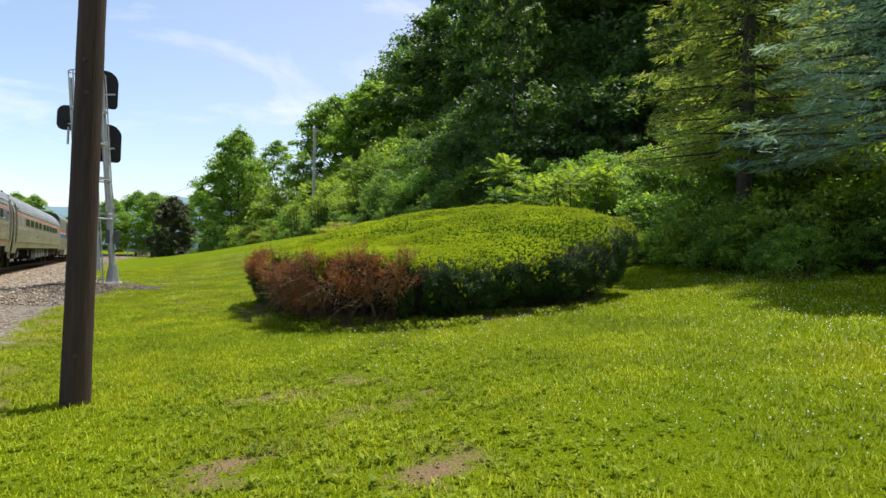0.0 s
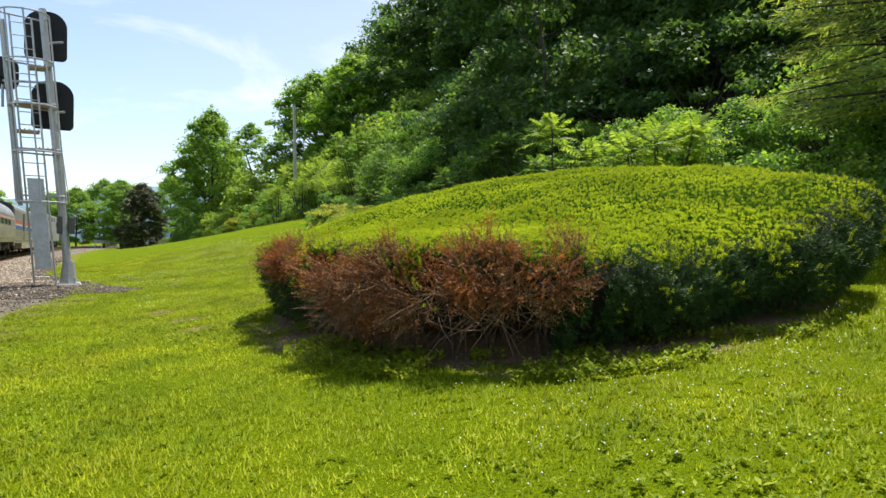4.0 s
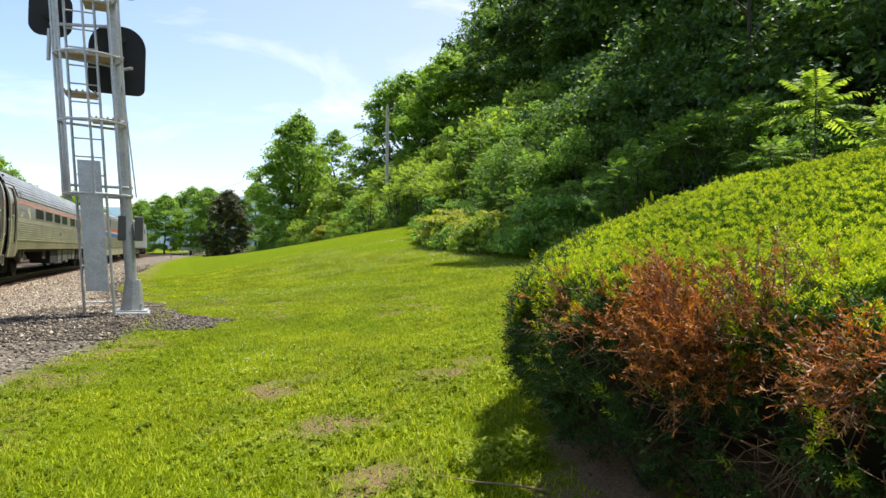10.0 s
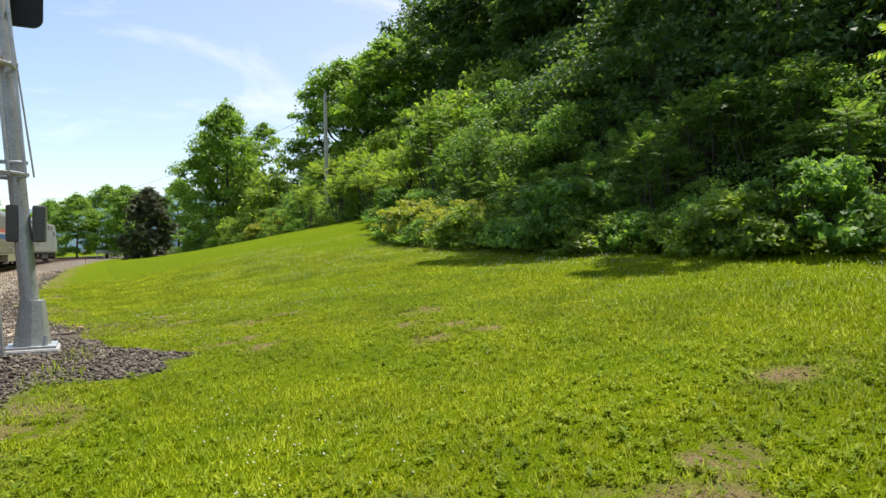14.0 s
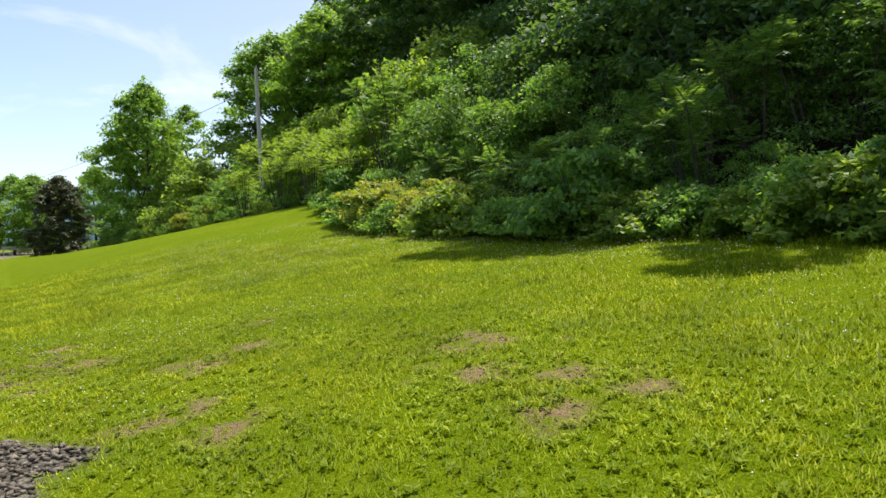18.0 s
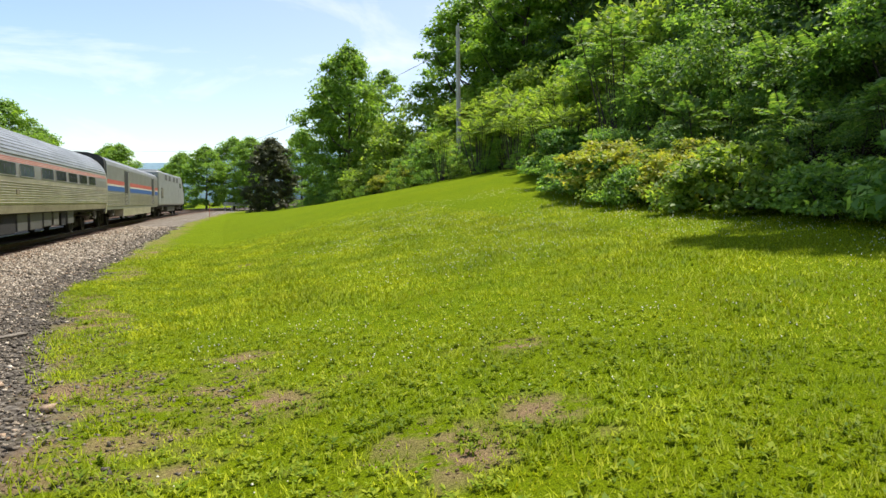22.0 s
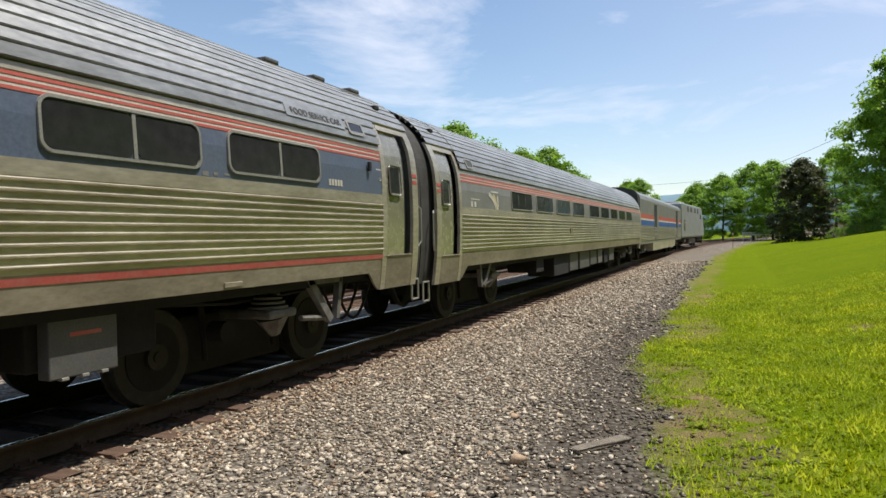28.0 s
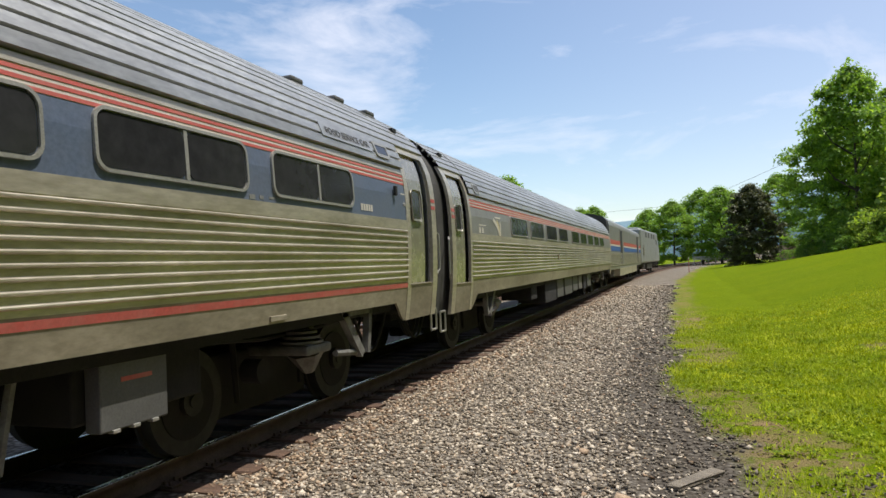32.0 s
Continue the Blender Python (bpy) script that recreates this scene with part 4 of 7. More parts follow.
            P("skirt", bm, M_STEEL_DIRTY, "curved grimy skirt")
        P("coupler", new_box(-0.16, 0.16, *sorted((end - d * 0.4, end + d * 0.22)), 0.72, 0.98, 0.04), M_UNDER)
        for k in range(3):
            pts = [(0.5 + 0.12 * k, end - d * (1.3 - 0.15 * k) + d * 1.0 * u, 0.88 - 0.5 * math.sin(u * math.pi)) for u in np.linspace(0, 1, 9)]
            P("air_hose", tube(bmesh.new(), pts, 0.022), M_RUBBER)
        for side in (1, -1):
            P("roof_lamp", new_box(side * 1.18, side * 1.27, *sorted((end - d * 0.55, end - d * 0.68)), 3.41 + dz, 3.47 + dz, 0.01), M_RUBBER)
    for ty, td in truck_ys:
        truck(car, ty - yc, td)
    return car, yc, P


# coach next to the baggage car
B_WIN = [(6.4 + 1.985 * k, 6.4 + 1.985 * k + 1.6) for k in range(4)] + [(14.85 + 2.03 * k, 14.85 + 2.03 * k + 1.66) for k in range(5)]
B_DZ = -0.07
car_b, b_yc, PB = coach("passenger_coach", "fluted stainless-steel passenger coach with grey window band", 2.42, 28.0, B_DZ, M_GREYBAND, B_WIN, False, False, [(6.1 - 0.2, -1), (24.4, 1)], False, True)
for y0, y1, z0, z1, m, lab in [(10.6, 12.3, 0.42, 1.02, M_UNDER, "black battery box"), (12.5, 13.6, 0.46, 1.0, M_BOXGREY, "pale grey equipment box"), (13.9, 15.4, 0.46, 1.0, M_BOXGREY, "pale grey equipment box"), (15.6, 16.7, 0.5, 1.0, M_BOXGREY, "pale grey equipment box"), (17.0, 17.8, 0.5, 1.0, M_TRUCK, ""), (18.2, 18.9, 0.46, 1.02, M_UNDER, ""), (19.3, 20.4, 0.5, 1.0, M_BOXGREY, "pale grey equipment box"), (8.8, 9.5, 0.62, 1.0, M_UNDER, "")]:
    PB("equipment_box", new_box(0.7, 1.46, y0, y1, z0, z1, 0.02), m, lab)
# the leaf-like emblem and small markings on the grey band
for k in range(3):
    bm = bmesh.new()
    p0, p1, p2 = Vector((5.34 + 0.05 * k, 2.08)), Vector((5.42 + 0.06 * k, 2.30)), Vector((4.98 + 0.24 * k, 2.45 - 0.015 * k))
    rows = []
    for i in range(8):
        u = i / 7
        c = p0 * (1 - u) ** 2 + p1 * 2 * u * (1 - u) + p2 * u * u
        wd = 0.008 + 0.07 * u * (1.3 - u * 0.8)
        tang = ((p1 - p0) * (1 - u) + (p2 - p1) * u).normalized()
        side_v = Vector((-tang.y, tang.x)) * wd
        rows.append([bm.verts.new((half(q.y) + 0.006, q.x, q.y + B_DZ)) for q in (c + side_v, c - side_v)])
    for a_, b_ in zip(rows, rows[1:]):
        bm.faces.new((a_[0], a_[1], b_[1], b_[0]))
    bmesh.ops.recalc_face_normals(bm, faces=bm.faces)
    PB("emblem", bm, [M_WHITE, M_YELLOWPALE, M_WHITE][k], "pale swept emblem blade")
PB("marking_bar", slab(5.1, 5.55, 2.485 + B_DZ, 2.515 + B_DZ, 0.004, 1, B_DZ, 2, 0.004), M_WHITE)
PB("marking_bar", slab(4.0, 4.45, 2.30 + B_DZ, 2.32 + B_DZ, 0.004, 1, B_DZ, 2, 0.004), M_WHITE)
for yy in (3.98, 4.16):
    PB("marking_bar", slab(yy, yy + 0.1, 2.17 + B_DZ, 2.27 + B_DZ, 0.004, 1, B_DZ, 2, 0.004), M_WHITE, "small pale numeral bar")
for yy in (4.6, 5.6):
    bm = new_box(1.06, 1.3, yy, yy + 0.28, 3.33, 3.36, 0.01)
    bmesh.ops.rotate(bm, verts=bm.verts, cent=(1.18, yy, 3.34), matrix=Matrix.Rotation(radians(42), 3, "Y"))
    PB("roof_hatch", bm, M_RUBBER, "small dark roof hatch")
PB("intake_window", window_ring(3.85, 4.2, 2.86 + B_DZ, 3.04 + B_DZ, 0.05, 0.03, 0.058, 1, B_DZ), M_FRAME)
PB("intake_pane", pane_of(3.87, 4.18, 2.88 + B_DZ, 3.02 + B_DZ, 0.04, 0.046, 1, B_DZ), M_BOXGREY)
PB("vent_plate", new_box(1.6, 1.635, 11.9, 12.2, 1.6, 1.74, 0.01), M_STEEL_DIRTY)

# food service car
A_WIN = [(-2.385 - 1.885 * k, -2.385 - 1.885 * k + 1.54) for k in range(11)]
car_a, a_yc, PA = coach("food_service_car", "fluted stainless-steel food service car with faded blue window band", -23.6, 1.76, 0.0, M_BLUE, A_WIN, True, True, [(-1.3, 1), (-20.0, -1)], True, False)
PA("equipment_box", new_box(1.31, 1.44, -4.12, -3.53, 0.57, 1.1, 0.012), M_BOXGREY, "grey metal equipment box with red dash")
PA("red_dash", new_box(1.44, 1.444, -3.95, -3.68, 0.875, 0.905), M_RED)
for yy in (-4.0, -3.83, -3.66):
    PA("box_latch", new_box(1.40, 1.452, yy - 0.03, yy + 0.03, 0.555, 0.58, 0.005), M_FRAME)
# black boxes added to keep the space under the floor dark
PA("equipment_box", new_box(0.5, 1.28, -8.4, -6.3, 0.36, 1.04, 0.02), M_UNDER, "black battery box")
PA("equipment_box", new_box(0.6, 1.3, -4.2, -3.0, 0.62, 1.04, 0.02), M_UNDER, "black air reservoir housing")
PA("drain_pipe", tube(bmesh.new(), [(1.3, -5.3, 1.0), (1.3, -5.25, 0.52), (1.3, -4.7, 0.48), (1.3, -4.6, 1.0)], 0.03), M_TRUCK)
for y0, y1 in ((-10.0, -8.7), (-12.5, -10.2), (-15.2, -13.4)):
    PA("equipment_box", new_box(0.75, 1.44, y0, y1, 0.45, 1.02, 0.02), M_BOXGREY, "grey equipment box")
PA("air_tank", rod(bmesh.new(), (0.4, -7.0, 0.75), (0.4, -4.6, 0.75), 0.2, 0.2, 16), M_UNDER)
sign = PA("car_sign", slab(-1.4, -0.22, 2.915, 3.06, 0.056, 1, 0, 5, 0.03), M_STEEL_ROOF, "pale sign plate on the roof edge")
lettering = writing("FOOD SERVICE CAR", 0.112, 0, 0, 0, M_BOXGREY, car_a, "lettering", "dark capital letters")
lettering.matrix_basis = Matrix.Translation((half(2.985) + 0.064, -0.81 - a_yc, 2.985)) @ Euler((radians(90), 0, radians(90))).to_matrix().to_4x4() @ Matrix.Rotation(radians(-23), 4, "X")
lettering.parent = sign
word = writing("Cafe", 0.062, 0, 0, 0, M_WHITE, car_a, "lettering", "small white word")
word.matrix_basis = Matrix.Translation((half(2.35) + 0.004, 0.61 - a_yc, 2.35)) @ Euler((radians(90), 0, radians(90))).to_matrix().to_4x4()
for k in range(5):
    PA("numeral_bar", slab(-0.66 + 0.062 * k, -0.66 + 0.062 * k + 0.045, 2.2, 2.275, 0.004, 1, 0, 2, 0.004), M_WHITE, "pale numeral bar")
bm = disc(bmesh.new(), (half(2.2) + 0.003, 0.68, 2.2), (1, 0, 0), 0.045, 0.006, 20)
PA("round_sticker", bm, M_WHITE)
PA("marking_bar", slab(0.5, 0.72, 2.475, 2.49, 0.004, 1, 0, 2, 0.004), M_WHITE)
for k, w in enumerate((0.08, 0.06, 0.09)):
    PA("scuff_mark", slab(-2.72 + 0.14 * k, -2.72 + 0.14 * k + w, 2.16 + 0.01 * k, 2.2, 0.003, 1, 0, 2, 0.003), M_GREYBAND, "worn patch of paint")
PA("door_handle", new_box(1.6, 1.64, 0.25, 0.31, 2.44, 2.56, 0.01), M_RUBBER, "black recessed handle")
PA("intake_window", window_ring(-0.14, 0.25, 2.88, 3.07, 0.05, 0.04, 0.06, 1), M_FRAME)
PA("intake_pane", pane_of(-0.1, 0.21, 2.915, 3.035, 0.04, 0.048, 1), M_GLASSDARK)
# raised exhaust hatches on the roof
PA("roof_vent_base", new_box(0.62, 0.95, -0.95, 1.25, 3.58, 3.68, 0.03), M_BOXGREY, "grey roof ventilator")
for yy in (-0.8, 0.2, 1.1):
    PA("roof_vent", new_box(0.66, 0.94, yy - 0.13, yy + 0.13, 3.67, 3.74, 0.025), M_BOXGREY, "dark ventilator cap")
for yy in (-0.75, 0.3):
    bm = new_box(0.9, 1.28, yy - 0.22, yy + 0.22, 3.5, 3.54, 0.01)
    bmesh.ops.rotate(bm, verts=bm.verts, cent=(1.09, yy, 3.52), matrix=Matrix.Rotation(radians(38), 3, "Y"))
    PA("roof_hatch", bm, M_TRUCK, "hinged roof hatch")

# baggage car
bag = empty("baggage_car", (float(track_x(41.3)), 41.3, 0), "boxy grey baggage car with red, white and blue stripe", "railcar", "cars of the train", -0.45)


def boxcar_profile(w, z0, z1, crown):
    pts = [(w * 0.985, z0), (w, z0 + 0.25), (w, z1 - 0.45), (w * 0.97, z1 - 0.25), (w * 0.86, z1 - 0.08), (w * 0.5, z1 + crown * 0.7), (0, z1 + crown)]
    return pts + [(-x, z) for x, z in reversed(pts[:-1])]


def hull(prof, y0, y1):
    bm = bmesh.new()
    f = [bm.verts.new((x, y0, z)) for x, z in prof]
    g = [bm.verts.new((x, y1, z)) for x, z in prof]
    bm.faces.new(f)
    bm.faces.new(g)
    for k in range(len(f)):
        bm.faces.new((f[k], f[(k + 1) % len(f)], g[(k + 1) % len(f)], g[k]))
    bmesh.ops.recalc_face_normals(bm, faces=bm.faces)
    return bm


bag_body = part("body", hull(boxcar_profile(1.57, 0.95, 3.8, 0.1), -12.7, 12.7), M_GREYBAND, bag, "smooth grey steel body")
part("skirt", hull([(1.55, 0.5), (1.56, 0.96), (-1.56, 0.96), (-1.55, 0.5)], -7.2, 7.2), M_STEEL, bag, "deep side skirt")
for z0, z1, m, lab in ((2.34, 2.58, M_RED, "red stripe"), (2.24, 2.34, M_WHITE, "white stripe"), (1.97, 2.24, M_STRIPEBLUE, "blue stripe")):
    part("stripe", new_box(1.57, 1.576, -12.6, 12.6, z0, z1), m, bag, lab)
for k in range(9):
    part("bead", new_box(1.57, 1.588, -12.6, 12.6, 1.15 + 0.085 * k, 1.19 + 0.085 * k, 0.006), M_STEEL, bag)
for dy in (-5.6, 9.0):
    # black panel on the body paints the dark inside of the doorway
    doorway_shade = part("cargo_door", new_box(1.572, 1.583, dy - 1.0, dy + 1.0, 1.2, 3.25), M_RUBBER, bag, "black panel for the shade in the open cargo doorway")
    part("door_frame", new_box(1.572, 1.59, dy - 1.08, dy - 1.0, 1.15, 3.3, 0.01), M_GREYBAND, doorway_shade)
    part("door_frame", new_box(1.572, 1.6, dy + 1.0, dy + 1.08, 1.15, 3.3, 0.01), M_STEEL, doorway_shade)
    part("cargo_door_leaf", new_box(1.585, 1.593, dy + 0.35, dy + 1.0, 1.2, 3.22, 0.005), M_GREYBAND, doorway_shade)
for d in (-1, 1):
    bm = hull([(x * 0.95, z) for x, z in boxcar_profile(1.57, 1.0, 3.86, 0.1)], d * 12.7, d * 13.0)
    part("diaphragm", bm, M_DIAPH, bag)
truck(bag, -9.4, -1)
truck(bag, 9.4, 1)

# locomotive
loco = empty("diesel_locomotive", (float(track_x(65.1)), 65.1, 0), "silver diesel locomotive at the head of the train", "locomotive", "cars of the train", -2.5)
bm = bmesh.new()
side_pts = [(-10.3, 1.05), (-10.3, 4.15), (7.2, 4.2), (8.0, 4.1), (9.4, 3.1), (10.5, 2.2), (10.6, 1.05)]
L1 = [bm.verts.new((1.56, yy, z)) for yy, z in side_pts]
L2 = [bm.verts.new((-1.56, yy, z)) for yy, z in side_pts]
bm.faces.new(L1)
bm.faces.new(L2)
for k in range(len(L1)):
    bm.faces.new((L1[k], L1[(k + 1) % len(L1)], L2[(k + 1) % len(L1)], L2[k]))
bmesh.ops.recalc_face_normals(bm, faces=bm.faces)
bmesh.ops.bevel(bm, geom=[e for e in bm.edges if e.calc_length() > 3], offset=0.16, segments=3, affect="EDGES", profile=0.5)
part("body", bm, M_LOCO, loco, "silver painted body")
for dy in (-6.2, -3.4, 0.2, 3.0):
    part("roof_grille", new_box(1.45, 1.575, dy, dy + 1.5, 3.45, 3.95, 0.02), M_BOXGREY, loco, "dark louvred grille")
part("cab_window", new_box(1.5, 1.572, 6.1, 7.1, 2.9, 3.45, 0.03), M_GLASSDARK, loco)
part("cab_door", new_box(1.55, 1.575, 5.0, 5.7, 1.3, 3.4, 0.02), M_LOCO, loco)
grille = part("louvre_panel", new_box(1.55, 1.58, -8.9, -7.6, 1.75, 2.65, 0.01), M_BOXGREY, loco)
for k in range(7):
    part("louvre", new_box(1.58, 1.6, -8.85, -7.65, 1.8 + 0.12 * k, 1.85 + 0.12 * k), M_STEEL, grille)
part("roof_fan_housing", new_box(-1.1, 1.1, -8.5, -4.5, 4.15, 4.35, 0.05), M_LOCO, loco)
part("fuel_tank", new_box(-1.35, 1.35, -3.0, 3.0, 0.4, 1.05, 0.12), M_BOXGREY, loco)
part("underframe", new_box(-1.4, 1.4, -10.2, 10.4, 0.9, 1.06), M_UNDER, loco)
part("pilot", new_box(-1.4, 1.4, 10.0, 10.5, 0.3, 1.05, 0.05), M_UNDER, loco)
truck(loco, -6.6, -1)
truck(loco, 6.6, 1)


# ---- signal, poles, wires ----
sig = empty("railway_signal", (5.73, -8.6, float(ground_z(5.73, -8.6))), "tall galvanised railway signal with caged ladder and black backboards", "railway signal")
part("footing", new_box(-0.29, 0.29, -0.29, 0.29, -0.3, 0.06, 0.03), M_CONCRETE, sig, "square concrete footing")
bm = bmesh.new()
box(bm, -0.26, 0.26, -0.26, 0.26, 0.06, 0.085)
rod(bm, (0, 0, 0.08), (0, 0, 0.62), 0.2, 0.135, 8)
for k in range(4):
    a = radians(45 + 90 * k)
    rod(bm, (0.21 * math.cos(a), 0.21 * math.sin(a), 0.06), (0.21 * math.cos(a), 0.21 * math.sin(a), 0.2), 0.02, 0.02, 6)
part("mast_base", bm, M_GALV, sig, "flared cast base")
LEAN = -0.089
part("mast", rod(bmesh.new(), (0, 0, 0.3), (LEAN * 6.95, 0, 6.95), 0.1, 0.085, 16), M_GALV, sig, "round galvanised mast")


def at_sig(x, y, z):
    return (x + LEAN * z, y, z)


# ladder with its safety cage
bm = bmesh.new()
for x in (-0.71, -0.25):
    rod(bm, at_sig(x, -0.45, 0.02), at_sig(x, -0.3, 6.6), 0.024, 0.024, 6)
part("ladder_rail", bm, M_GALV, sig)
for k in range(21):
    z = 0.25 + 0.31 * k
    part("ladder_rung", rod(bmesh.new(), at_sig(-0.71, -0.45 + 0.022 * z, z), at_sig(-0.25, -0.45 + 0.022 * z, z), 0.013, 0.013, 5), M_GALV, sig)
part("ladder_foot", new_box(-0.78, -0.18, -0.55, -0.38, -0.02, 0.03, 0.01), M_UNDER, sig)
for z in (2.08, 3.3, 4.42, 5.5, 6.65):
    pts = [at_sig(-0.38 + 0.52 * math.cos(a), -0.42 - 0.45 * math.sin(a), z) for a in np.linspace(-0.35, math.pi + 0.35, 15)]
    bm = tube(bmesh.new(), pts, 0.022, 6)
    rod(bm, pts[0], at_sig(0, 0, z), 0.022, 0.022, 6)
    rod(bm, pts[-1], at_sig(0, 0.02, z), 0.022, 0.022, 6)
    part("cage_hoop", bm, M_GALV, sig)
for a in (0.0, 0.75, 1.57, 2.4, 3.14):
    x, y = -0.38 + 0.52 * math.cos(a), -0.42 - 0.45 * math.sin(a)
    part("cage_bar", rod(bmesh.new(), at_sig(x, y, 2.05), at_sig(x, y, 6.67), 0.02, 0.02, 6), M_GALV, sig)
part("conduit", rod(bmesh.new(), at_sig(-0.86, -0.2, 2.0), at_sig(-0.86, -0.2, 6.5), 0.05, 0.05, 10), M_GALV, sig, "thick grey conduit")
# sloping anti-climb panel on the ladder's lower part
bm = bmesh.new()
q0, q1 = [at_sig(x, -0.5, 0.45) for x in (-0.65, -0.30)], [at_sig(x, -0.46, 2.66) for x in (-0.65, -0.30)]
f = [bm.verts.new(p) for p in (q0[0], q0[1], q1[1], q1[0])]
g = [bm.verts.new((p[0], p[1] - 0.07, p[2])) for p in (q0[0], q0[1], q1[1], q1[0])]
bm.faces.new(f)
bm.faces.new(g)
for k in range(4):
    bm.faces.new((f[k], f[(k + 1) % 4], g[(k + 1) % 4], g[k]))
bmesh.ops.recalc_face_normals(bm, faces=bm.faces)
part("climbing_guard", bm, M_GALV, sig, "grey sheet-metal climbing guard")
# small grated platforms
for x0, x1, z in ((-0.8, -0.32, 3.83), (-0.42, 0.02, 3.4), (-0.42, 0.02, 5.42), (-0.86, 0.0, 4.5)):
    bm = bmesh.new()
    p0, p1 = at_sig(x0, 0, z), at_sig(x1, 0, z)
    box(bm, p0[0], p1[0], -0.35, 0.1, z - 0.02, z + 0.02)
    for k in range(6):
        xx = p0[0] + (p1[0] - p0[0]) * k / 5
        box(bm, xx - 0.012, xx + 0.012, -0.35, 0.1, z + 0.02, z + 0.05)
    part("grating_step", bm, M_TREAD, sig, "tan weathered grating step")
for z in (2.12, 2.26, 3.42, 4.56):
    part("cross_brace", rod(bmesh.new(), at_sig(-0.92, -0.1, z), at_sig(0.16, -0.1, z), 0.024, 0.024, 6), M_GALV, sig)
part("stay_wire", rod(bmesh.new(), at_sig(0.1, 0, 4.2), at_sig(0.2, 0, 2.1), 0.012, 0.012, 5), M_GALV, sig)
part("stay_wire", rod(bmesh.new(), at_sig(-0.92, -0.1, 4.3), at_sig(-0.96, -0.1, 2.1), 0.012, 0.012, 5), M_GALV, sig)


def backboard(cx, z, w, h, r_top, cut, y=0.32):
    bm = bmesh.new()
    pts = []
    for cxx, czz, a0, r in ((w / 2 - r_top, h / 2 - r_top, 0, r_top), (-w / 2 + r_top, h / 2 - r_top, 90, r_top), (-w / 2 + cut, -h / 2 + cut, 180, cut), (w / 2 - cut, -h / 2 + cut, 270, cut)):
        for k in range(9):
            a = radians(a0 + 90 * k / 8)
            pts.append((cxx + r * math.cos(a), czz + r * math.sin(a)))
    f = [bm.verts.new((cx + px, y, z + pz)) for px, pz in pts]
    g = [bm.verts.new((cx + px, y + 0.05, z + pz)) for px, pz in pts]
    bm.faces.new(f)
    bm.faces.new(g)
    n = len(f)
    for k in range(n):
        bm.faces.new((f[k], f[(k + 1) % n], g[(k + 1) % n], g[k]))
    bmesh.ops.recalc_face_normals(bm, faces=bm.faces)
    board = part("backboard", bm, M_SIGBLACK, sig, "black rounded signal backboard")
    bm = bmesh.new()
    for dz in ((-0.3, 0.0, 0.3) if h > 0.9 else (0.0,)):
        disc(bm, (cx, y - 0.07, z + dz * h), (0, 1, 0), 0.13, 0.14, 20)
        disc(bm, (cx, y + 0.2, z + dz * h), (0, 1, 0), 0.12, 0.26, 16)
    part("lamp_housing", bm, M_SIGBLACK, board)
    part("head_bracket", rod(bmesh.new(), (cx * 0.3, 0.0, z - 0.2), (cx, y - 0.02, z - 0.2), 0.03, 0.03, 6), M_GALV, board)


backboard(0.02 + LEAN * 4.6, 4.62, 0.95, 1.24, 0.40, 0.13)
backboard(0.02 + LEAN * 6.4, 6.38, 0.95, 1.24, 0.40, 0.13)
backboard(-1.0 + LEAN * 5.3, 5.32, 0.68, 0.8, 0.25, 0.2)
part("head_post", rod(bmesh.new(), (-1.0 + LEAN * 5.2, 0.2, 4.45), (-1.0 + LEAN * 5.2, 0.2, 5.0), 0.035, 0.035, 8), M_GALV, sig)
for x0, x1 in ((-0.27, -0.13), (0.0, 0.14)):
    part("relay_case", new_box(x0, x1, -0.1, 0.16, 1.32, 1.76, 0.02), M_BOXGREY, sig, "small grey relay case")

pole = empty("utility_pole", (5.6, -26.0, -0.36), "brown creosoted wooden utility pole standing in the grass", "utility pole")
bm = bmesh.new()
prng0 = random.Random(3)
ring = [(0.13 - 0.004 * z, z) for z in np.linspace(-0.4, 10.5, 40)]
rows = []
for r, z in ring:
    rows.append([bm.verts.new(((r + prng0.uniform(-0.004, 0.004)) * math.cos(a), (r + prng0.uniform(-0.004, 0.004)) * math.sin(a), z)) for a in np.linspace(0, 2 * math.pi, 25)[:-1]])
for a, b in zip(rows, rows[1:]):
    for k in range(24):
        bm.faces.new((a[k], a[(k + 1) % 24], b[(k + 1) % 24], b[k]))
bm.faces.new(rows[-1])
part("shaft", bm, M_POLEWOOD, pole, "", True)
for z, a in ((1.3, 4.2), (2.9, 4.6), (3.2, 4.4), (4.4, 4.9), (0.5, 4.6), (5.0, 4.3)):
    r = 0.139 - 0.0032 * z
    part("knot", disc(bmesh.new(), (r * math.cos(a), r * math.sin(a), z), (math.cos(a), math.sin(a), 0), 0.02, 0.012, 10), M_BARK, pole)

far_pole = empty("utility_pole", (24.35, 38.6, float(ground_z(24.35, 38.6))), "slim grey wooden utility pole rising from the bushes", "utility pole")
top = 14.9 - float(ground_z(24.35, 38.6))
part("shaft", rod(bmesh.new(), (0.25, 0, -0.5), (0, 0, top), 0.2, 0.14, 12), M_GREYPOLE, far_pole)
part("insulator", rod(bmesh.new(), (0, -0.12, top), (0, -0.12, top + 0.2), 0.06, 0.04, 8), M_GALV, far_pole)
part("bracket_arm", rod(bmesh.new(), (0.05, 0, top - 0.3), (0.5, -0.1, top - 0.15), 0.03, 0.03, 6), M_GALV, far_pole)


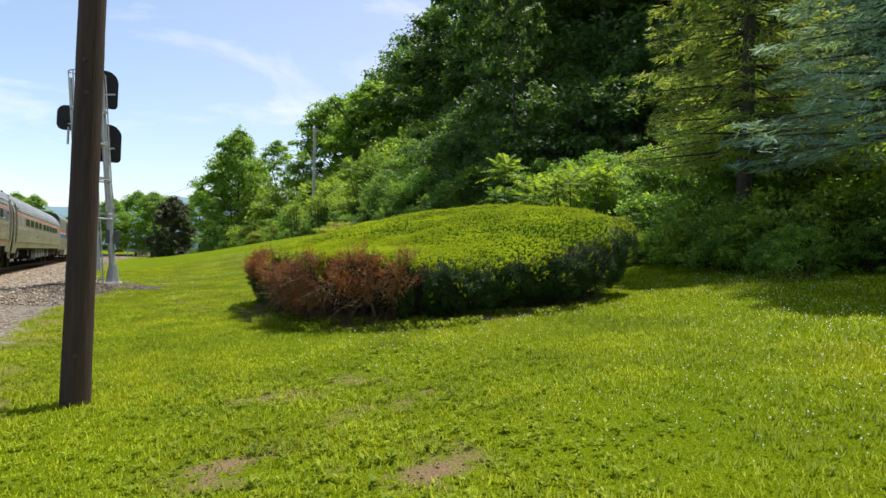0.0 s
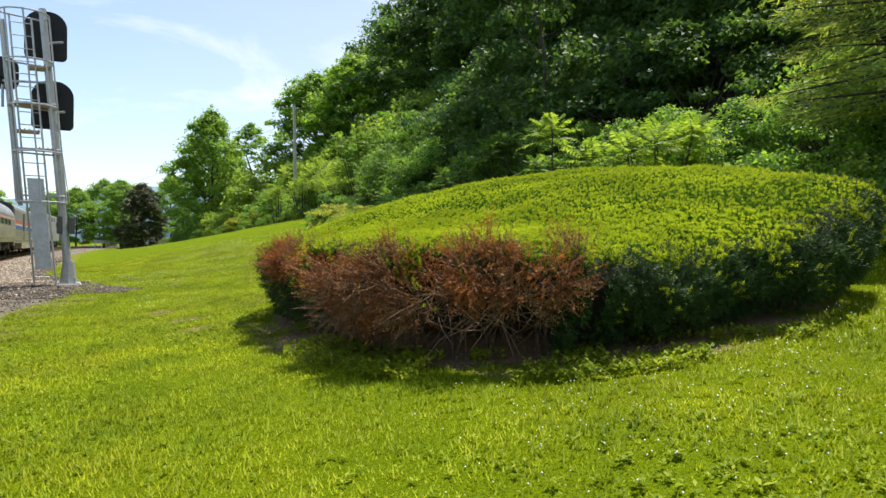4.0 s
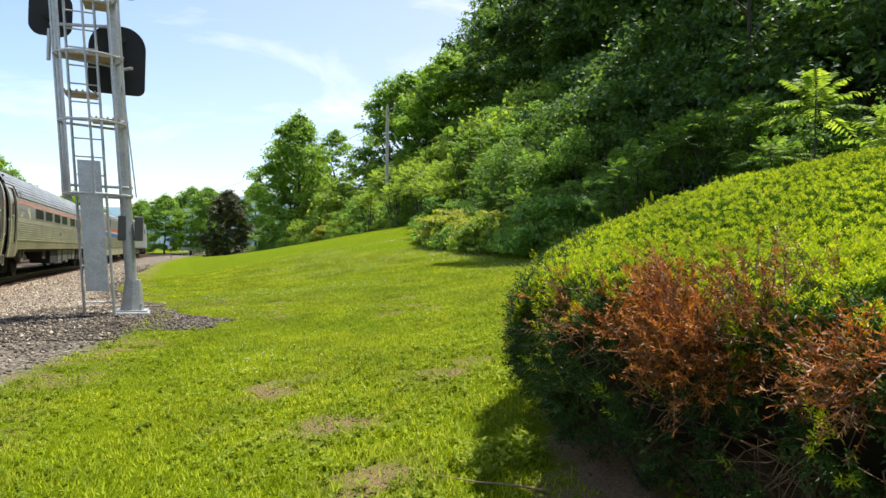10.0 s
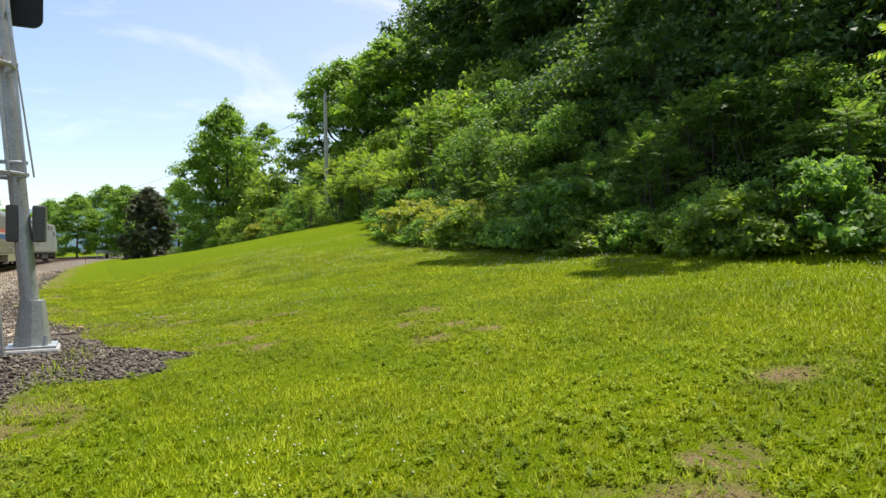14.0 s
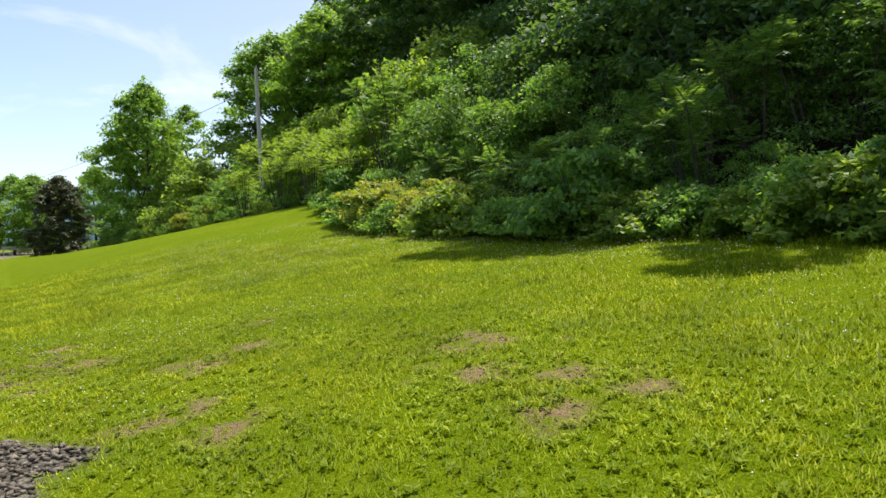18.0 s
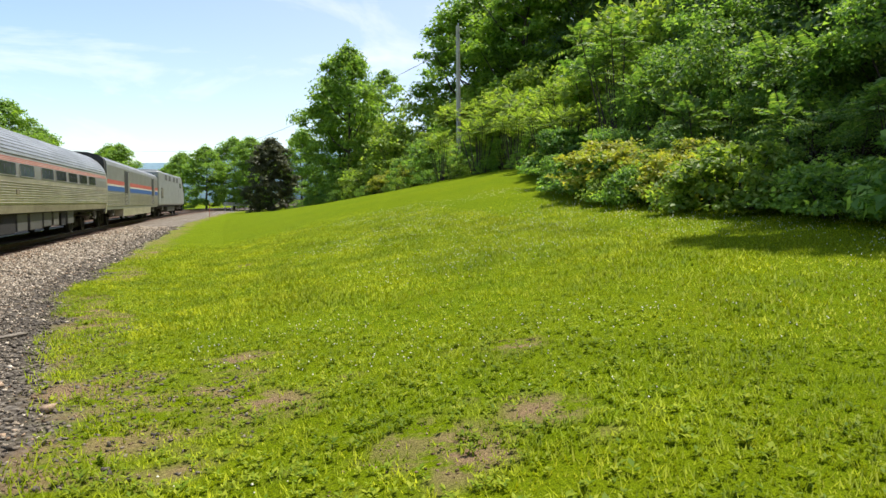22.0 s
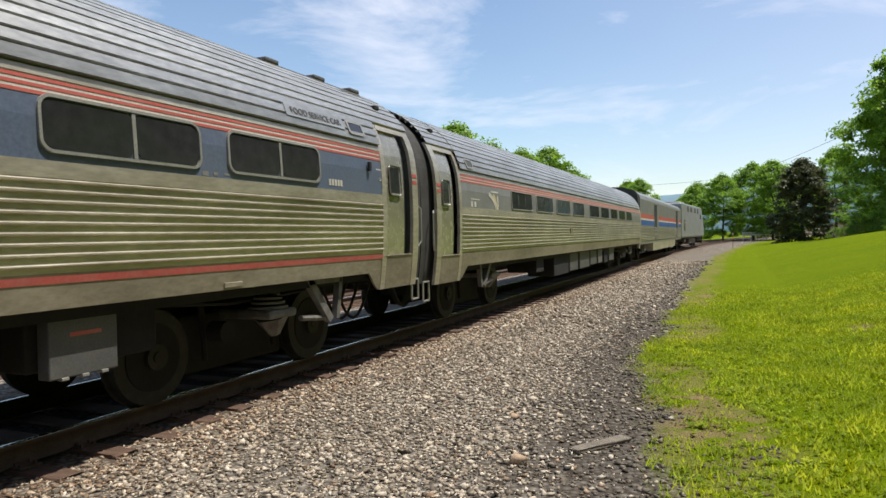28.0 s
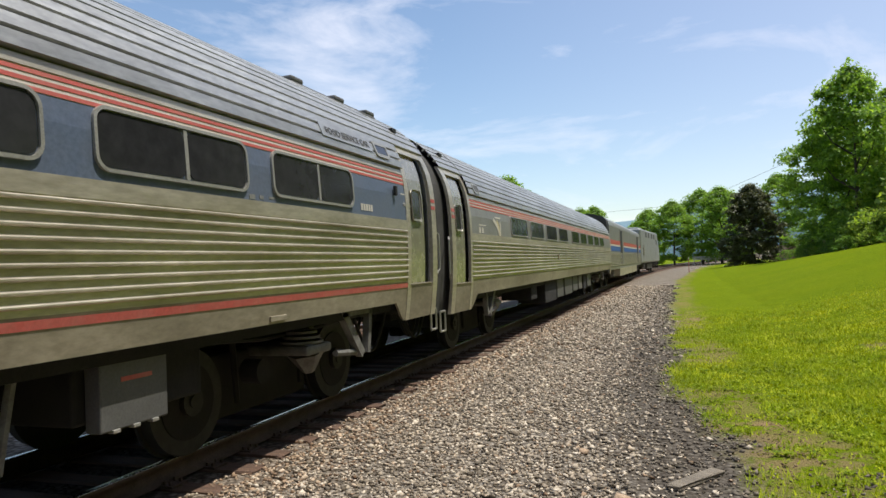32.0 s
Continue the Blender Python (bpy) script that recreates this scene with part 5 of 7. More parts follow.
def wire(a, b, sag, r=0.02):
    pts = []
    for u in np.linspace(0, 1, 25):
        p = Vector(a).lerp(Vector(b), float(u))
        p.z -= sag * 4 * u * (1 - u)
        pts.append(p)
    return tagged(part("overhead_wire", tube(bmesh.new(), pts, r, 5), M_WIRE), "thin black overhead wire strung between poles", "wire", "overhead wires")


wire((24.35, 38.5, 15.0), (26.6, -36, 18.4), 0.9)
wire((24.35, 38.5, 14.3), (25.6, -36, 17.2), 1.1, 0.016)
wire((24.4, 38.5, 15.2), (27.6, -36, 22.0), 0.8, 0.014)
wire((24.3, 38.7, 13.5), (6.0, 118, 10.6), 1.0)
wire((6.0, 118, 10.6), (-60, 150, 14.0), 1.2)

stake = empty("marker_stake", (5.75, 66.0, float(ground_z(5.75, 66.0))), "thin orange-tipped marker stake by the line", "stake")
part("stake_rod", rod(bmesh.new(), (0, 0, -0.2), (0, 0, 1.35), 0.035, 0.03, 6), M_RED, stake)
part("stake_tip", rod(bmesh.new(), (0, 0, 1.35), (0, 0, 1.6), 0.06, 0.06, 6), M_WHITE, stake)


# ---- plants ----
def unit(v):
    return v / np.maximum(np.linalg.norm(v, axis=1, keepdims=True), 1e-9)


def leaves(centres, along, normal, length, width):
    """Diamond leaves: each from its centre, along its axis, facing its normal. Returns verts and quads."""
    along, normal = unit(along), unit(normal)
    side = unit(np.cross(along, normal))
    up = np.cross(side, along)
    L, W = np.reshape(length, (-1, 1)), np.reshape(width, (-1, 1))
    v = np.stack([centres - along * L * 0.5, centres + side * W * 0.5 + up * W * 0.15, centres + along * L * 0.5, centres - side * W * 0.5 + up * W * 0.15], 1)
    return v.reshape(-1, 3), np.arange(len(centres) * 4).reshape(-1, 4)


def blades(centres, along, normal, length, width):
    """Pointed three-cornered leaves, for foliage seen in the mass."""
    along, normal = unit(along), unit(normal)
    side = unit(np.cross(along, normal))
    L, W = np.reshape(length, (-1, 1)), np.reshape(width, (-1, 1))
    v = np.stack([centres - along * L * 0.5 - side * W * 0.25, centres + side * W * 0.6, centres + along * L * 0.55 - side * W * 0.2], 1)
    return v.reshape(-1, 3), np.arange(len(centres) * 3).reshape(-1, 3)


def merge(*sets):
    vs, fs, n = [], [], 0
    for v, f in sets:
        vs.append(v)
        fs.append(f + n)
        n += len(v)
    return np.concatenate(vs), np.concatenate(fs)


def clumps(rng, centres, radii, per, size, droop=0.3, flat=0.68):
    """Leaves in shells about clump centres, thicker on top."""
    n = len(centres) * per
    c, r = np.repeat(centres, per, 0), np.repeat(radii, per)
    d = unit(rng.normal(size=(n, 3)))
    d[:, 2] = np.where(d[:, 2] < -0.3, -d[:, 2], d[:, 2])
    # the spray thins out from its middle, so that its outline frays
    spread = np.minimum(np.abs(rng.normal(size=n)), 1.5) * 0.46 + 0.26
    lop = np.repeat(rng.uniform(0.7, 1.35, (len(centres), 3)), per, 0)
    p = c + d * (r * spread)[:, None] * lop * np.array([1, 1, flat])
    nor = unit(d * 0.5 + rng.normal(size=(n, 3)) * 0.5 + np.array([0, 0, 0.8]))
    al = unit(np.cross(nor, rng.normal(size=(n, 3)))) + np.array([0, 0, -droop])
    s = size * rng.uniform(0.6, 1.35, n)
    return blades(p, al, nor, s * 1.1, s * 0.8)


def limb_tree(bm, rng, height, r0, lean=(0, 0), limbs=7, spread=0.5, first=0.3, seg=7):
    """A tapered trunk with limbs. Returns limb ends."""
    pts = [Vector((0, 0, -0.3))]
    for k in range(1, 6):
        f = k / 5
        pts.append(Vector((lean[0] * f * height + rng.normal() * 0.03 * height * f, lean[1] * f * height + rng.normal() * 0.03 * height * f, height * f)))
    for k in range(5):
        rod(bm, pts[k], pts[k + 1], r0 * (1 - 0.17 * k), r0 * (1 - 0.17 * (k + 1)), seg)
    ends = []
    for k in range(limbs):
        f = first + (0.95 - first) * k / max(1, limbs - 1)
        i = min(4, int(f * 5))
        base = pts[i].lerp(pts[i + 1], f * 5 - i)
        ang = k * 2.4 + rng.uniform(-0.4, 0.4)
        reach = height * spread * (1.1 - 0.75 * f) * rng.uniform(0.7, 1.1)
        mid = base + Vector((math.cos(ang), math.sin(ang), 0.55)) * reach * 0.55
        tip = base + Vector((math.cos(ang), math.sin(ang), 0.85)) * reach
        rod(bm, base, mid, r0 * (0.55 - 0.3 * f), r0 * (0.4 - 0.25 * f), 6)
        rod(bm, mid, tip, r0 * (0.4 - 0.25 * f), r0 * 0.08, 5)
        ends.append(tip)
    return ends


def broadleaf(name, seed, height, radius, leaf, n_clump, per, mat, label, category="tree", low=0.18, trunk=None, squash=1.0, lean=0.0):
    """A broad-leaved tree: trunk with limbs, crown of leafy clumps with an uneven outline."""
    rng = rng_of(seed)
    ob = empty(name, (0, 0, 0), label, category, {"forest_tree": "woodland trees on the hillside", "leafy_tree": "leafy trees beyond the line"}.get(name, ""))
    bm = bmesh.new()
    limb_tree(bm, rng, height * 0.8, trunk or height * 0.018, (lean, 0), limbs=9, spread=0.42 * radius / (height * 0.3))
    part("trunk", bm, M_BARK, ob)
    h = rng.uniform(0, 1, n_clump) ** 0.8
    z = height * (low + (0.97 - low) * h)
    # crown profile: full in the middle, narrow on top
    prof = radius * np.sin(np.clip((h * 0.86 + 0.16), 0, 1) * math.pi) ** 0.6
    ang = rng.uniform(0, 2 * math.pi, n_clump)
    lobes = 1 + 0.22 * np.sin(ang * 3 + seed) + 0.16 * np.sin(ang * 5 + z)
    rr = prof * lobes * rng.uniform(0.35, 1.0, n_clump) ** 0.5
    c = np.stack([np.cos(ang) * rr + lean * z, np.sin(ang) * rr * squash, z], 1)
    rad = radius * rng.uniform(0.16, 0.32, n_clump)
    v, f = clumps(rng, c, rad, per, leaf)
    joined("crown", mesh_from("crown", v, f, mat), ob)
    return ob


def bush(name, seed, height, radius, leaf, n_clump, per, mat, label, category="bush"):
    rng = rng_of(seed)
    ob = empty(name, (0, 0, 0), label, category, "bushes along the bank")
    bm = bmesh.new()
    for k in range(7):
        a = rng.uniform(0, 6.28)
        tip = Vector((math.cos(a) * radius * 0.6, math.sin(a) * radius * 0.6, height * rng.uniform(0.5, 0.85)))
        rod(bm, (math.cos(a) * 0.1, math.sin(a) * 0.1, -0.2), tip, 0.03, 0.008, 5)
    part("stem", bm, M_BARK, ob)
    u = rng.uniform(0, 1, n_clump)
    a = rng.uniform(0, 6.28, n_clump)
    z = height * (0.08 + 0.8 * u)
    rr = radius * np.sqrt(np.clip(1 - (u * 0.9) ** 2, 0.05, 1)) * rng.uniform(0.3, 1.0, n_clump) ** 0.5 * (1 + 0.2 * np.sin(a * 3 + seed))
    c = np.stack([np.cos(a) * rr, np.sin(a) * rr, z], 1)
    v, f = clumps(rng, c, radius * rng.uniform(0.16, 0.36, n_clump), per, leaf, 0.4)
    joined("foliage", mesh_from("foliage", v, f, mat), ob)
    return ob


def fronds(rng, base, direction, length, pairs, leaflet, droop):
    """One pinnate leaf: a bent stalk with pairs of drooping leaflets. Returns leaf arrays and stalk points."""
    d = Vector(direction).normalized()
    flat = Vector((d.x, d.y, 0)).normalized()
    pts = []
    for k in range(pairs + 1):
        f = k / pairs
        p = Vector(base) + d * length * f + Vector((0, 0, -droop * length * f * f)) + flat * 0.05 * length * f
        pts.append(p)
    P = np.array([list(p) for p in pts])
    T = np.gradient(P, axis=0)
    T = unit(T)
    side = unit(np.cross(T, np.array([[0, 0, 1.0]])))
    up = np.cross(side, T)
    cs, al, no, ln = [], [], [], []
    for sgn in (-1, 1):
        for k in range(1, pairs + 1):
            f = k / pairs
            ll = leaflet * (0.55 + 0.9 * math.sin(math.pi * min(1, f * 0.85 + 0.1)))
            a = side[k] * sgn + T[k] * 0.45 - np.array([0, 0, 0.35]) + rng.normal(size=3) * 0.08
            a = a / np.linalg.norm(a)
            cs.append(P[k] + a * ll * 0.5)
            al.append(a)
            no.append(up[k] + rng.normal(size=3) * 0.15)
            ln.append(ll)
    ln = np.array(ln)
    return leaves(np.array(cs), np.array(al), np.array(no), ln, ln * 0.27), pts


def sumac(name, seed, height, n_heads, label, per_head=11, leaf_len=0.85, mat=None):
    """A shrub of bare stems, each with a whorl of long pinnate leaves."""
    rng = rng_of(seed)
    ob = empty(name, (0, 0, 0), label, "shrub", "sumac shrubs on the bank")
    bm = bmesh.new()
    sets = []
    for h in range(n_heads):
        a = rng.uniform(0, 6.28)
        top = Vector((math.cos(a) * height * 0.33 * math.sqrt(h / max(1, n_heads - 1)), math.sin(a) * height * 0.33 * math.sqrt(h / max(1, n_heads - 1)), height * rng.uniform(0.62, 0.9) if h else height * 0.88))
        rod(bm, (top.x * 0.15, top.y * 0.15, -0.3), top, 0.035, 0.012, 5)
        for k in range(per_head):
            f = k / per_head
            az = k * 2.4 + rng.uniform(-0.3, 0.3)
            el = 0.2 + 1.0 * f + rng.uniform(-0.1, 0.1)
            d = (math.cos(az) * math.cos(el), math.sin(az) * math.cos(el), math.sin(el))
            ll = leaf_len * (1.05 - 0.45 * f) * rng.uniform(0.85, 1.15)
            s, pts = fronds(rng, top + Vector((0, 0, -0.55 * (1 - f) * leaf_len)), d, ll, 11, 0.17 * leaf_len / 0.85, 0.45 * (1 - 0.5 * f))
            sets.append(s)
            rod(bm, pts[0], pts[5], 0.008, 0.006, 4)
            rod(bm, pts[5], pts[-1], 0.006, 0.003, 4)
    part("stem", bm, M_BARK, ob)
    v, f = merge(*sets)
    joined("leaf_crown", mesh_from("leaf_crown", v, f, mat or L_SUMAC), ob)
    return ob


def conifer(name, seed, height, radius, mat, label, rings=26, per=7, sprig=0.34, low=0.1, droop=0.25, fill=1.0, bare=0.0):
    """A spruce: straight trunk, whorls of boughs, each bough fringed with needle sprigs."""
    rng = rng_of(seed)
    ob = empty(name, (0, 0, 0), label, "conifer")
    bm = bmesh.new()
    rod(bm, (0, 0, -0.3), (0, 0, height), height * 0.017, 0.02, 9)
    C, A, N, Ln = [], [], [], []
    for k in range(rings):
        f = k / (rings - 1)
        z = height * (low + (0.985 - low) * f)
        R = radius * (1 - f) ** 0.8 * rng.uniform(0.85, 1.1) + 0.12
        for j in range(per):
            az = j * 2 * math.pi / per + k * 1.1 + rng.uniform(-0.25, 0.25)
            reach = R * rng.uniform(0.7, 1.12)
            out = np.array([math.cos(az), math.sin(az), 0.0])
            rod(bm, (0, 0, z), (out[0] * reach, out[1] * reach, z - droop * reach + 0.1 * reach), 0.03 * (1 - f) + 0.008, 0.006, 4)
            n = max(8, int(reach * 85 * fill))
            u = rng.uniform(bare, 1.0, n) ** 0.7
            side = np.array([-out[1], out[0], 0.0])
            w = (1 - u * 0.75) * 0.42 * reach * rng.uniform(-1, 1, n)
            p = out * (u * reach)[:, None] + side * w[:, None]
            p[:, 2] = z - droop * u * reach + 0.1 * reach * u * u - np.abs(w) * 0.28 + rng.normal(size=n) * 0.035
            C.append(p)
            A.append(out * 0.9 + side * np.sign(w)[:, None] * 0.7 + rng.normal(size=(n, 3)) * 0.38 + np.array([0, 0, -0.25]))
            N.append(np.array([0, 0, 1.0]) + rng.normal(size=(n, 3)) * 0.5)
            Ln.append(sprig * rng.uniform(0.6, 1.2, n))
    part("trunk", bm, M_BARK, ob)
    Ln = np.concatenate(Ln)
    v, f = blades(np.concatenate(C), np.concatenate(A), np.concatenate(N), Ln * 0.95, Ln * 0.13)
    joined("needle_crown", mesh_from("needle_crown", v, f, mat), ob)
    return ob


def settle(ob, x, y, rz=0.0, scale=1.0, sink=0.0):
    ob.matrix_world = Matrix.Translation((x, y, float(ground_z(x, y)) - sink)) @ Euler((0, 0, radians(rz))).to_matrix().to_4x4() @ Matrix.Scale(scale, 4)
    return ob


def again(ob, x, y, rz=0.0, scale=1.0, sink=0.0, sz=1.0):
    got = copy_thing(ob, Matrix.Identity(4))
    got.matrix_world = Matrix.Translation((x, y, float(ground_z(x, y)) - sink)) @ Euler((0, 0, radians(rz))).to_matrix().to_4x4() @ Matrix.Diagonal((scale, scale, scale * sz, 1))
    return got


prng = random.Random(5)
# tall dark woodland on the hillside
FOREST = [broadleaf("forest_tree", 11 + k, 18 + 2 * k, 5.6 + 0.5 * k, 0.36, 170, 125, L_FOREST, "tall dark green woodland tree on the hillside", low=0.06) for k in range(3)]
spots = []
for row, (dx, step) in enumerate([(17.6, 7.0), (24.5, 8.0), (31.0, 11.0)]):
    y = -38.0 + row * 2.5
    while y < 80:
        x = float(wood_edge(y)) + dx + prng.uniform(-1.4, 1.4)
        if x - 5.6 > 0.376 * (y + 33) - 1.0 + (6 if y > 30 else 2):
            spots.append((x, y + prng.uniform(-1.2, 1.2)))
        y += step
for k, (x, y) in enumerate(spots):
    scale = prng.uniform(0.95, 1.3)
    if k < 3:
        settle(FOREST[k], x, y, prng.uniform(0, 360), scale)
    else:
        again(FOREST[k % 3], x, y, prng.uniform(0, 360), scale)

# trees added to lean out over the bank, crowns mostly out of view, and shade the top of the lawn
TALL = broadleaf("leaning_tree", 25, 18, 3.6, 0.34, 95, 80, L_FOREST, "leaning woodland tree added to shade the lawn", low=0.3, trunk=0.16, lean=-0.25)
settle(TALL, 26.6, -1.2, 0, 0.9)
again(TALL, 22.4, -6.6, 14, 0.48, 0, 1.75)

# lighter trees where the hill runs out, and beyond the line
TREES = [broadleaf("leafy_tree", 31 + k, 15 + 1.5 * k, 5.4 + 0.4 * k, 0.36, 200, 115, L_TREE, "sunlit green broad-leaved tree", low=0.04) for k in range(2)]
settle(TREES[0], 19.9, 61.0, 20, 0.78)
TREES[0].matrix_world = TREES[0].matrix_world @ Matrix.Diagonal((1, 1, 1.36, 1))
settle(TREES[1], 30.5, 52.0, 70, 0.98)
PALE = broadleaf("leafy_tree", 37, 17, 4.2, 0.34, 130, 80, L_TREE, "pale airy broad-leaved tree beyond the slope", low=0.1)
settle(PALE, 33.5, 103, 0, 1.08)
for x, y, rz, sc in [(20.2, 68.0, 130, 0.86), (35.5, 58.0, 10, 1.05), (31.5, 110, 40, 0.85), (33.5, 46.0, 200, 1.0), (39, 50, 30, 1.15), (4.0, 122, 15, 0.78), (9.0, 128, 75, 0.85), (-0.5, 130, 115, 0.74), (11.8, 118, 160, 0.8), (15, 135, 60, 0.9), (21, 118, 210, 0.8), (-4, 138, 20, 0.6), (-16.5, 152, 0, 0.95), (-14.6, 43, 45, 0.68), (-14.2, 50, 130, 0.7), (-13.4, 57, 200, 0.7), (-12.8, 65, 20, 0.7), (-12, 74, 77, 0.66), (-7.5, 100, 110, 0.62), (-27, 60, 33, 0.7), (-32, 30, 66, 0.8), (-34, 5, 12, 0.8), (-36, -20, 45, 0.85)]:
    again(TREES[(int(x) + int(y)) % 2], x, y, rz, sc)
settle(broadleaf("cedar", 41, 10.6, 3.1, 0.28, 280, 110, L_CEDAR, "dense dark brownish-green cedar standing by the line", "conifer", low=0.0), 13.1, 80, 0, 0.97, 0.9)

# bushes along the foot of the bank, low in front and taller behind
BUSHES = [bush("bush", 51 + k, 2.6 + 0.3 * k, 1.9 + 0.2 * k, 0.078 + 0.012 * k, 62, 165, (L_BUSH, L_BUSH2, L_SUMAC)[k], "thick green bush tangled with vines on the bank") for k in range(3)]
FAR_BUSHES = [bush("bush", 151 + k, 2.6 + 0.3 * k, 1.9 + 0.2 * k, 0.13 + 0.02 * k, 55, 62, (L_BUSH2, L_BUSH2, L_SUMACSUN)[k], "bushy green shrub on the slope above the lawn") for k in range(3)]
far_used = 0
y, k = -27.0, 0
while y < 78:
    far = y > 14
    for row, (dx, sc0) in enumerate(((0.5, 0.36), (2.2, 0.75), (4.6, 1.3), (7.4, 1.7)) if far else ((0.5, 0.34), (1.7, 0.55), (3.7, 0.9), (6.2, 1.15))):
        if row == 3 and y < 8:
            continue
        x = float(wood_edge(y)) + dx + prng.uniform(-0.35, 0.35)
        sc = sc0 * (prng.uniform(0.6, 1.35) if far else prng.uniform(0.8, 1.25))
        yy = y + prng.uniform(-0.8, 0.8)
        if k < 3:
            settle(BUSHES[k], x, yy, prng.uniform(0, 360), sc, 0.1)
        elif far and far_used < 3:
            settle(FAR_BUSHES[far_used], x, yy, 0, sc, 0.1)
            far_used += 1
        else:
            again((FAR_BUSHES if far else BUSHES)[prng.randrange(3)], x, yy, prng.uniform(0, 360), sc, 0.1, prng.uniform(0.85, 1.2))
        k += 1
    y += 2.2 if not far else 4.0
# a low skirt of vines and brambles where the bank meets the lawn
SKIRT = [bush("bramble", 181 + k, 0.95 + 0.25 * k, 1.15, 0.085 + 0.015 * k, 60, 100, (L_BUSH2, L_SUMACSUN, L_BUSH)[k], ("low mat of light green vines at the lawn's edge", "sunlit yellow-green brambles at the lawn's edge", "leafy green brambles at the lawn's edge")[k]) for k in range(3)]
y, k = -17.0, 0
while y < 16:
    x, sc, sz = float(wood_edge(y)) + prng.uniform(-0.3, 0.35), prng.uniform(0.8, 1.2), prng.uniform(0.75, 1.25)
    kind = k if k < 3 else (0, 0, 2, 1, 2)[prng.randrange(5)]
    if k < 3:
        settle(SKIRT[k], x, y, prng.uniform(0, 360), sc, 0.12)
    else:
        again(SKIRT[kind], x, y, prng.uniform(0, 360), sc, 0.12, sz)
    k += 1
    y += prng.uniform(0.9, 1.4)
# undergrowth on the slope below the tall trees, its shade given by the darker leaf colour
UNDER = bush("undergrowth_shrub", 58, 3.2, 2.5, 0.17, 60, 80, L_FOREST, "dark green undergrowth shrub below the tall trees")
first = True
y = -26.0
while y < 20:
    for dx, sc0 in ((6.3, 1.0), (9.2, 1.25), (12.4, 1.4)):
        x, yy, sc = float(wood_edge(y)) + dx + prng.uniform(-0.6, 0.6), y + prng.uniform(-1, 1), sc0 * prng.uniform(0.85, 1.2)
        if first:
            settle(UNDER, x, yy, 0, sc, 0.2)
            first = False
        else:
            again(UNDER, x, yy, prng.uniform(0, 360), sc, 0.2)
    y += 3.4
for x, y, sc in ((17.6, -17.3, 0.5), (18.2, -21.6, 0.55), (18.3, -23.6, 0.6), (18.0, -27.4, 0.5)):
    again(FAR_BUSHES[2], x, y, x * 70, sc, 0.1)
for x, y, sc in ((17.4, -18.6, 0.45), (17.9, -22.4, 0.5), (17.3, -24.6, 0.4), (18.6, -20.4, 0.55)):
    again(BUSHES[1], x, y, x * 90, sc, 0.1)
for x, y, sc, k in ((20.9, -23.6, 0.9, 2), (21.6, -26.4, 1.0, 1), (20.6, -20.0, 0.8, 1), (19.6, -24.2, 0.5, 2), (19.4, -18.6, 0.7, 1)):
    again(FAR_BUSHES[k], x, y, x * 50, sc, 0.1)
BYEL = bush("yellowing_bush", 57, 1.7, 1.5, 0.13, 60, 70, L_YELLOW, "low bush with yellowing, reddish leaves")
settle(BYEL, 17.6, 5.9, 0, 0.95)
again(BYEL, 20.3, 46, 90, 1.0)
again(BYEL, 21.9, 43.6, 10, 1.25)
again(BYEL, 17.9, 4.2, 50, 0.75)
again(BYEL, 18.6, 7.8, 120, 0.85)
again(BYEL, 17.3, 2.4, 200, 0.7)
again(BYEL, 18.3, 2.9, 20, 0.85)
SUM = [sumac("sumac", 61, 3.3, 7, "sumac shrub with long feathery pinnate leaves"), sumac("sumac", 62, 4.2, 9, "tall sumac shrub with long feathery pinnate leaves")]
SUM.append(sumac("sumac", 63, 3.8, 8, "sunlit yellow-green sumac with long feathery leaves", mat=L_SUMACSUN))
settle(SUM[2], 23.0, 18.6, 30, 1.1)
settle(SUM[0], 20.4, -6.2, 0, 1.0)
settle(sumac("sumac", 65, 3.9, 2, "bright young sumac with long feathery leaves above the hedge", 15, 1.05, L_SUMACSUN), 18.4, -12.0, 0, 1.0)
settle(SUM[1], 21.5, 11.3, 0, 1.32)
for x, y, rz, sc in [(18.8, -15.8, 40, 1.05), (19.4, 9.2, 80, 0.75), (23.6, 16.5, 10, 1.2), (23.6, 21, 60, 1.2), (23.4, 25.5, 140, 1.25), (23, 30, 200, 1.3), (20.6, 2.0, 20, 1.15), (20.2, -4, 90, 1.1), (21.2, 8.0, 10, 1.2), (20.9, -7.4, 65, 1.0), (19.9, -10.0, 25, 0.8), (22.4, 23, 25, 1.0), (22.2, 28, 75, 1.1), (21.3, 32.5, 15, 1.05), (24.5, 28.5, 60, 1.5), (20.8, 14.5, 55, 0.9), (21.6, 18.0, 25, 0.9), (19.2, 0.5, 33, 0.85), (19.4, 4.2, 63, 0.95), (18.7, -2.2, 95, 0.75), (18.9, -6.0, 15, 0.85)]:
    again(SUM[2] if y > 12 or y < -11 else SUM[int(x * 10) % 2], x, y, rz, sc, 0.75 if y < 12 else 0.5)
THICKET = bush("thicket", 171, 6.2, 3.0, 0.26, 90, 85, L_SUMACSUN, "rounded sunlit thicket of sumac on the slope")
settle(THICKET, 23.6, 55.0, 0, 1.0, 0.3)
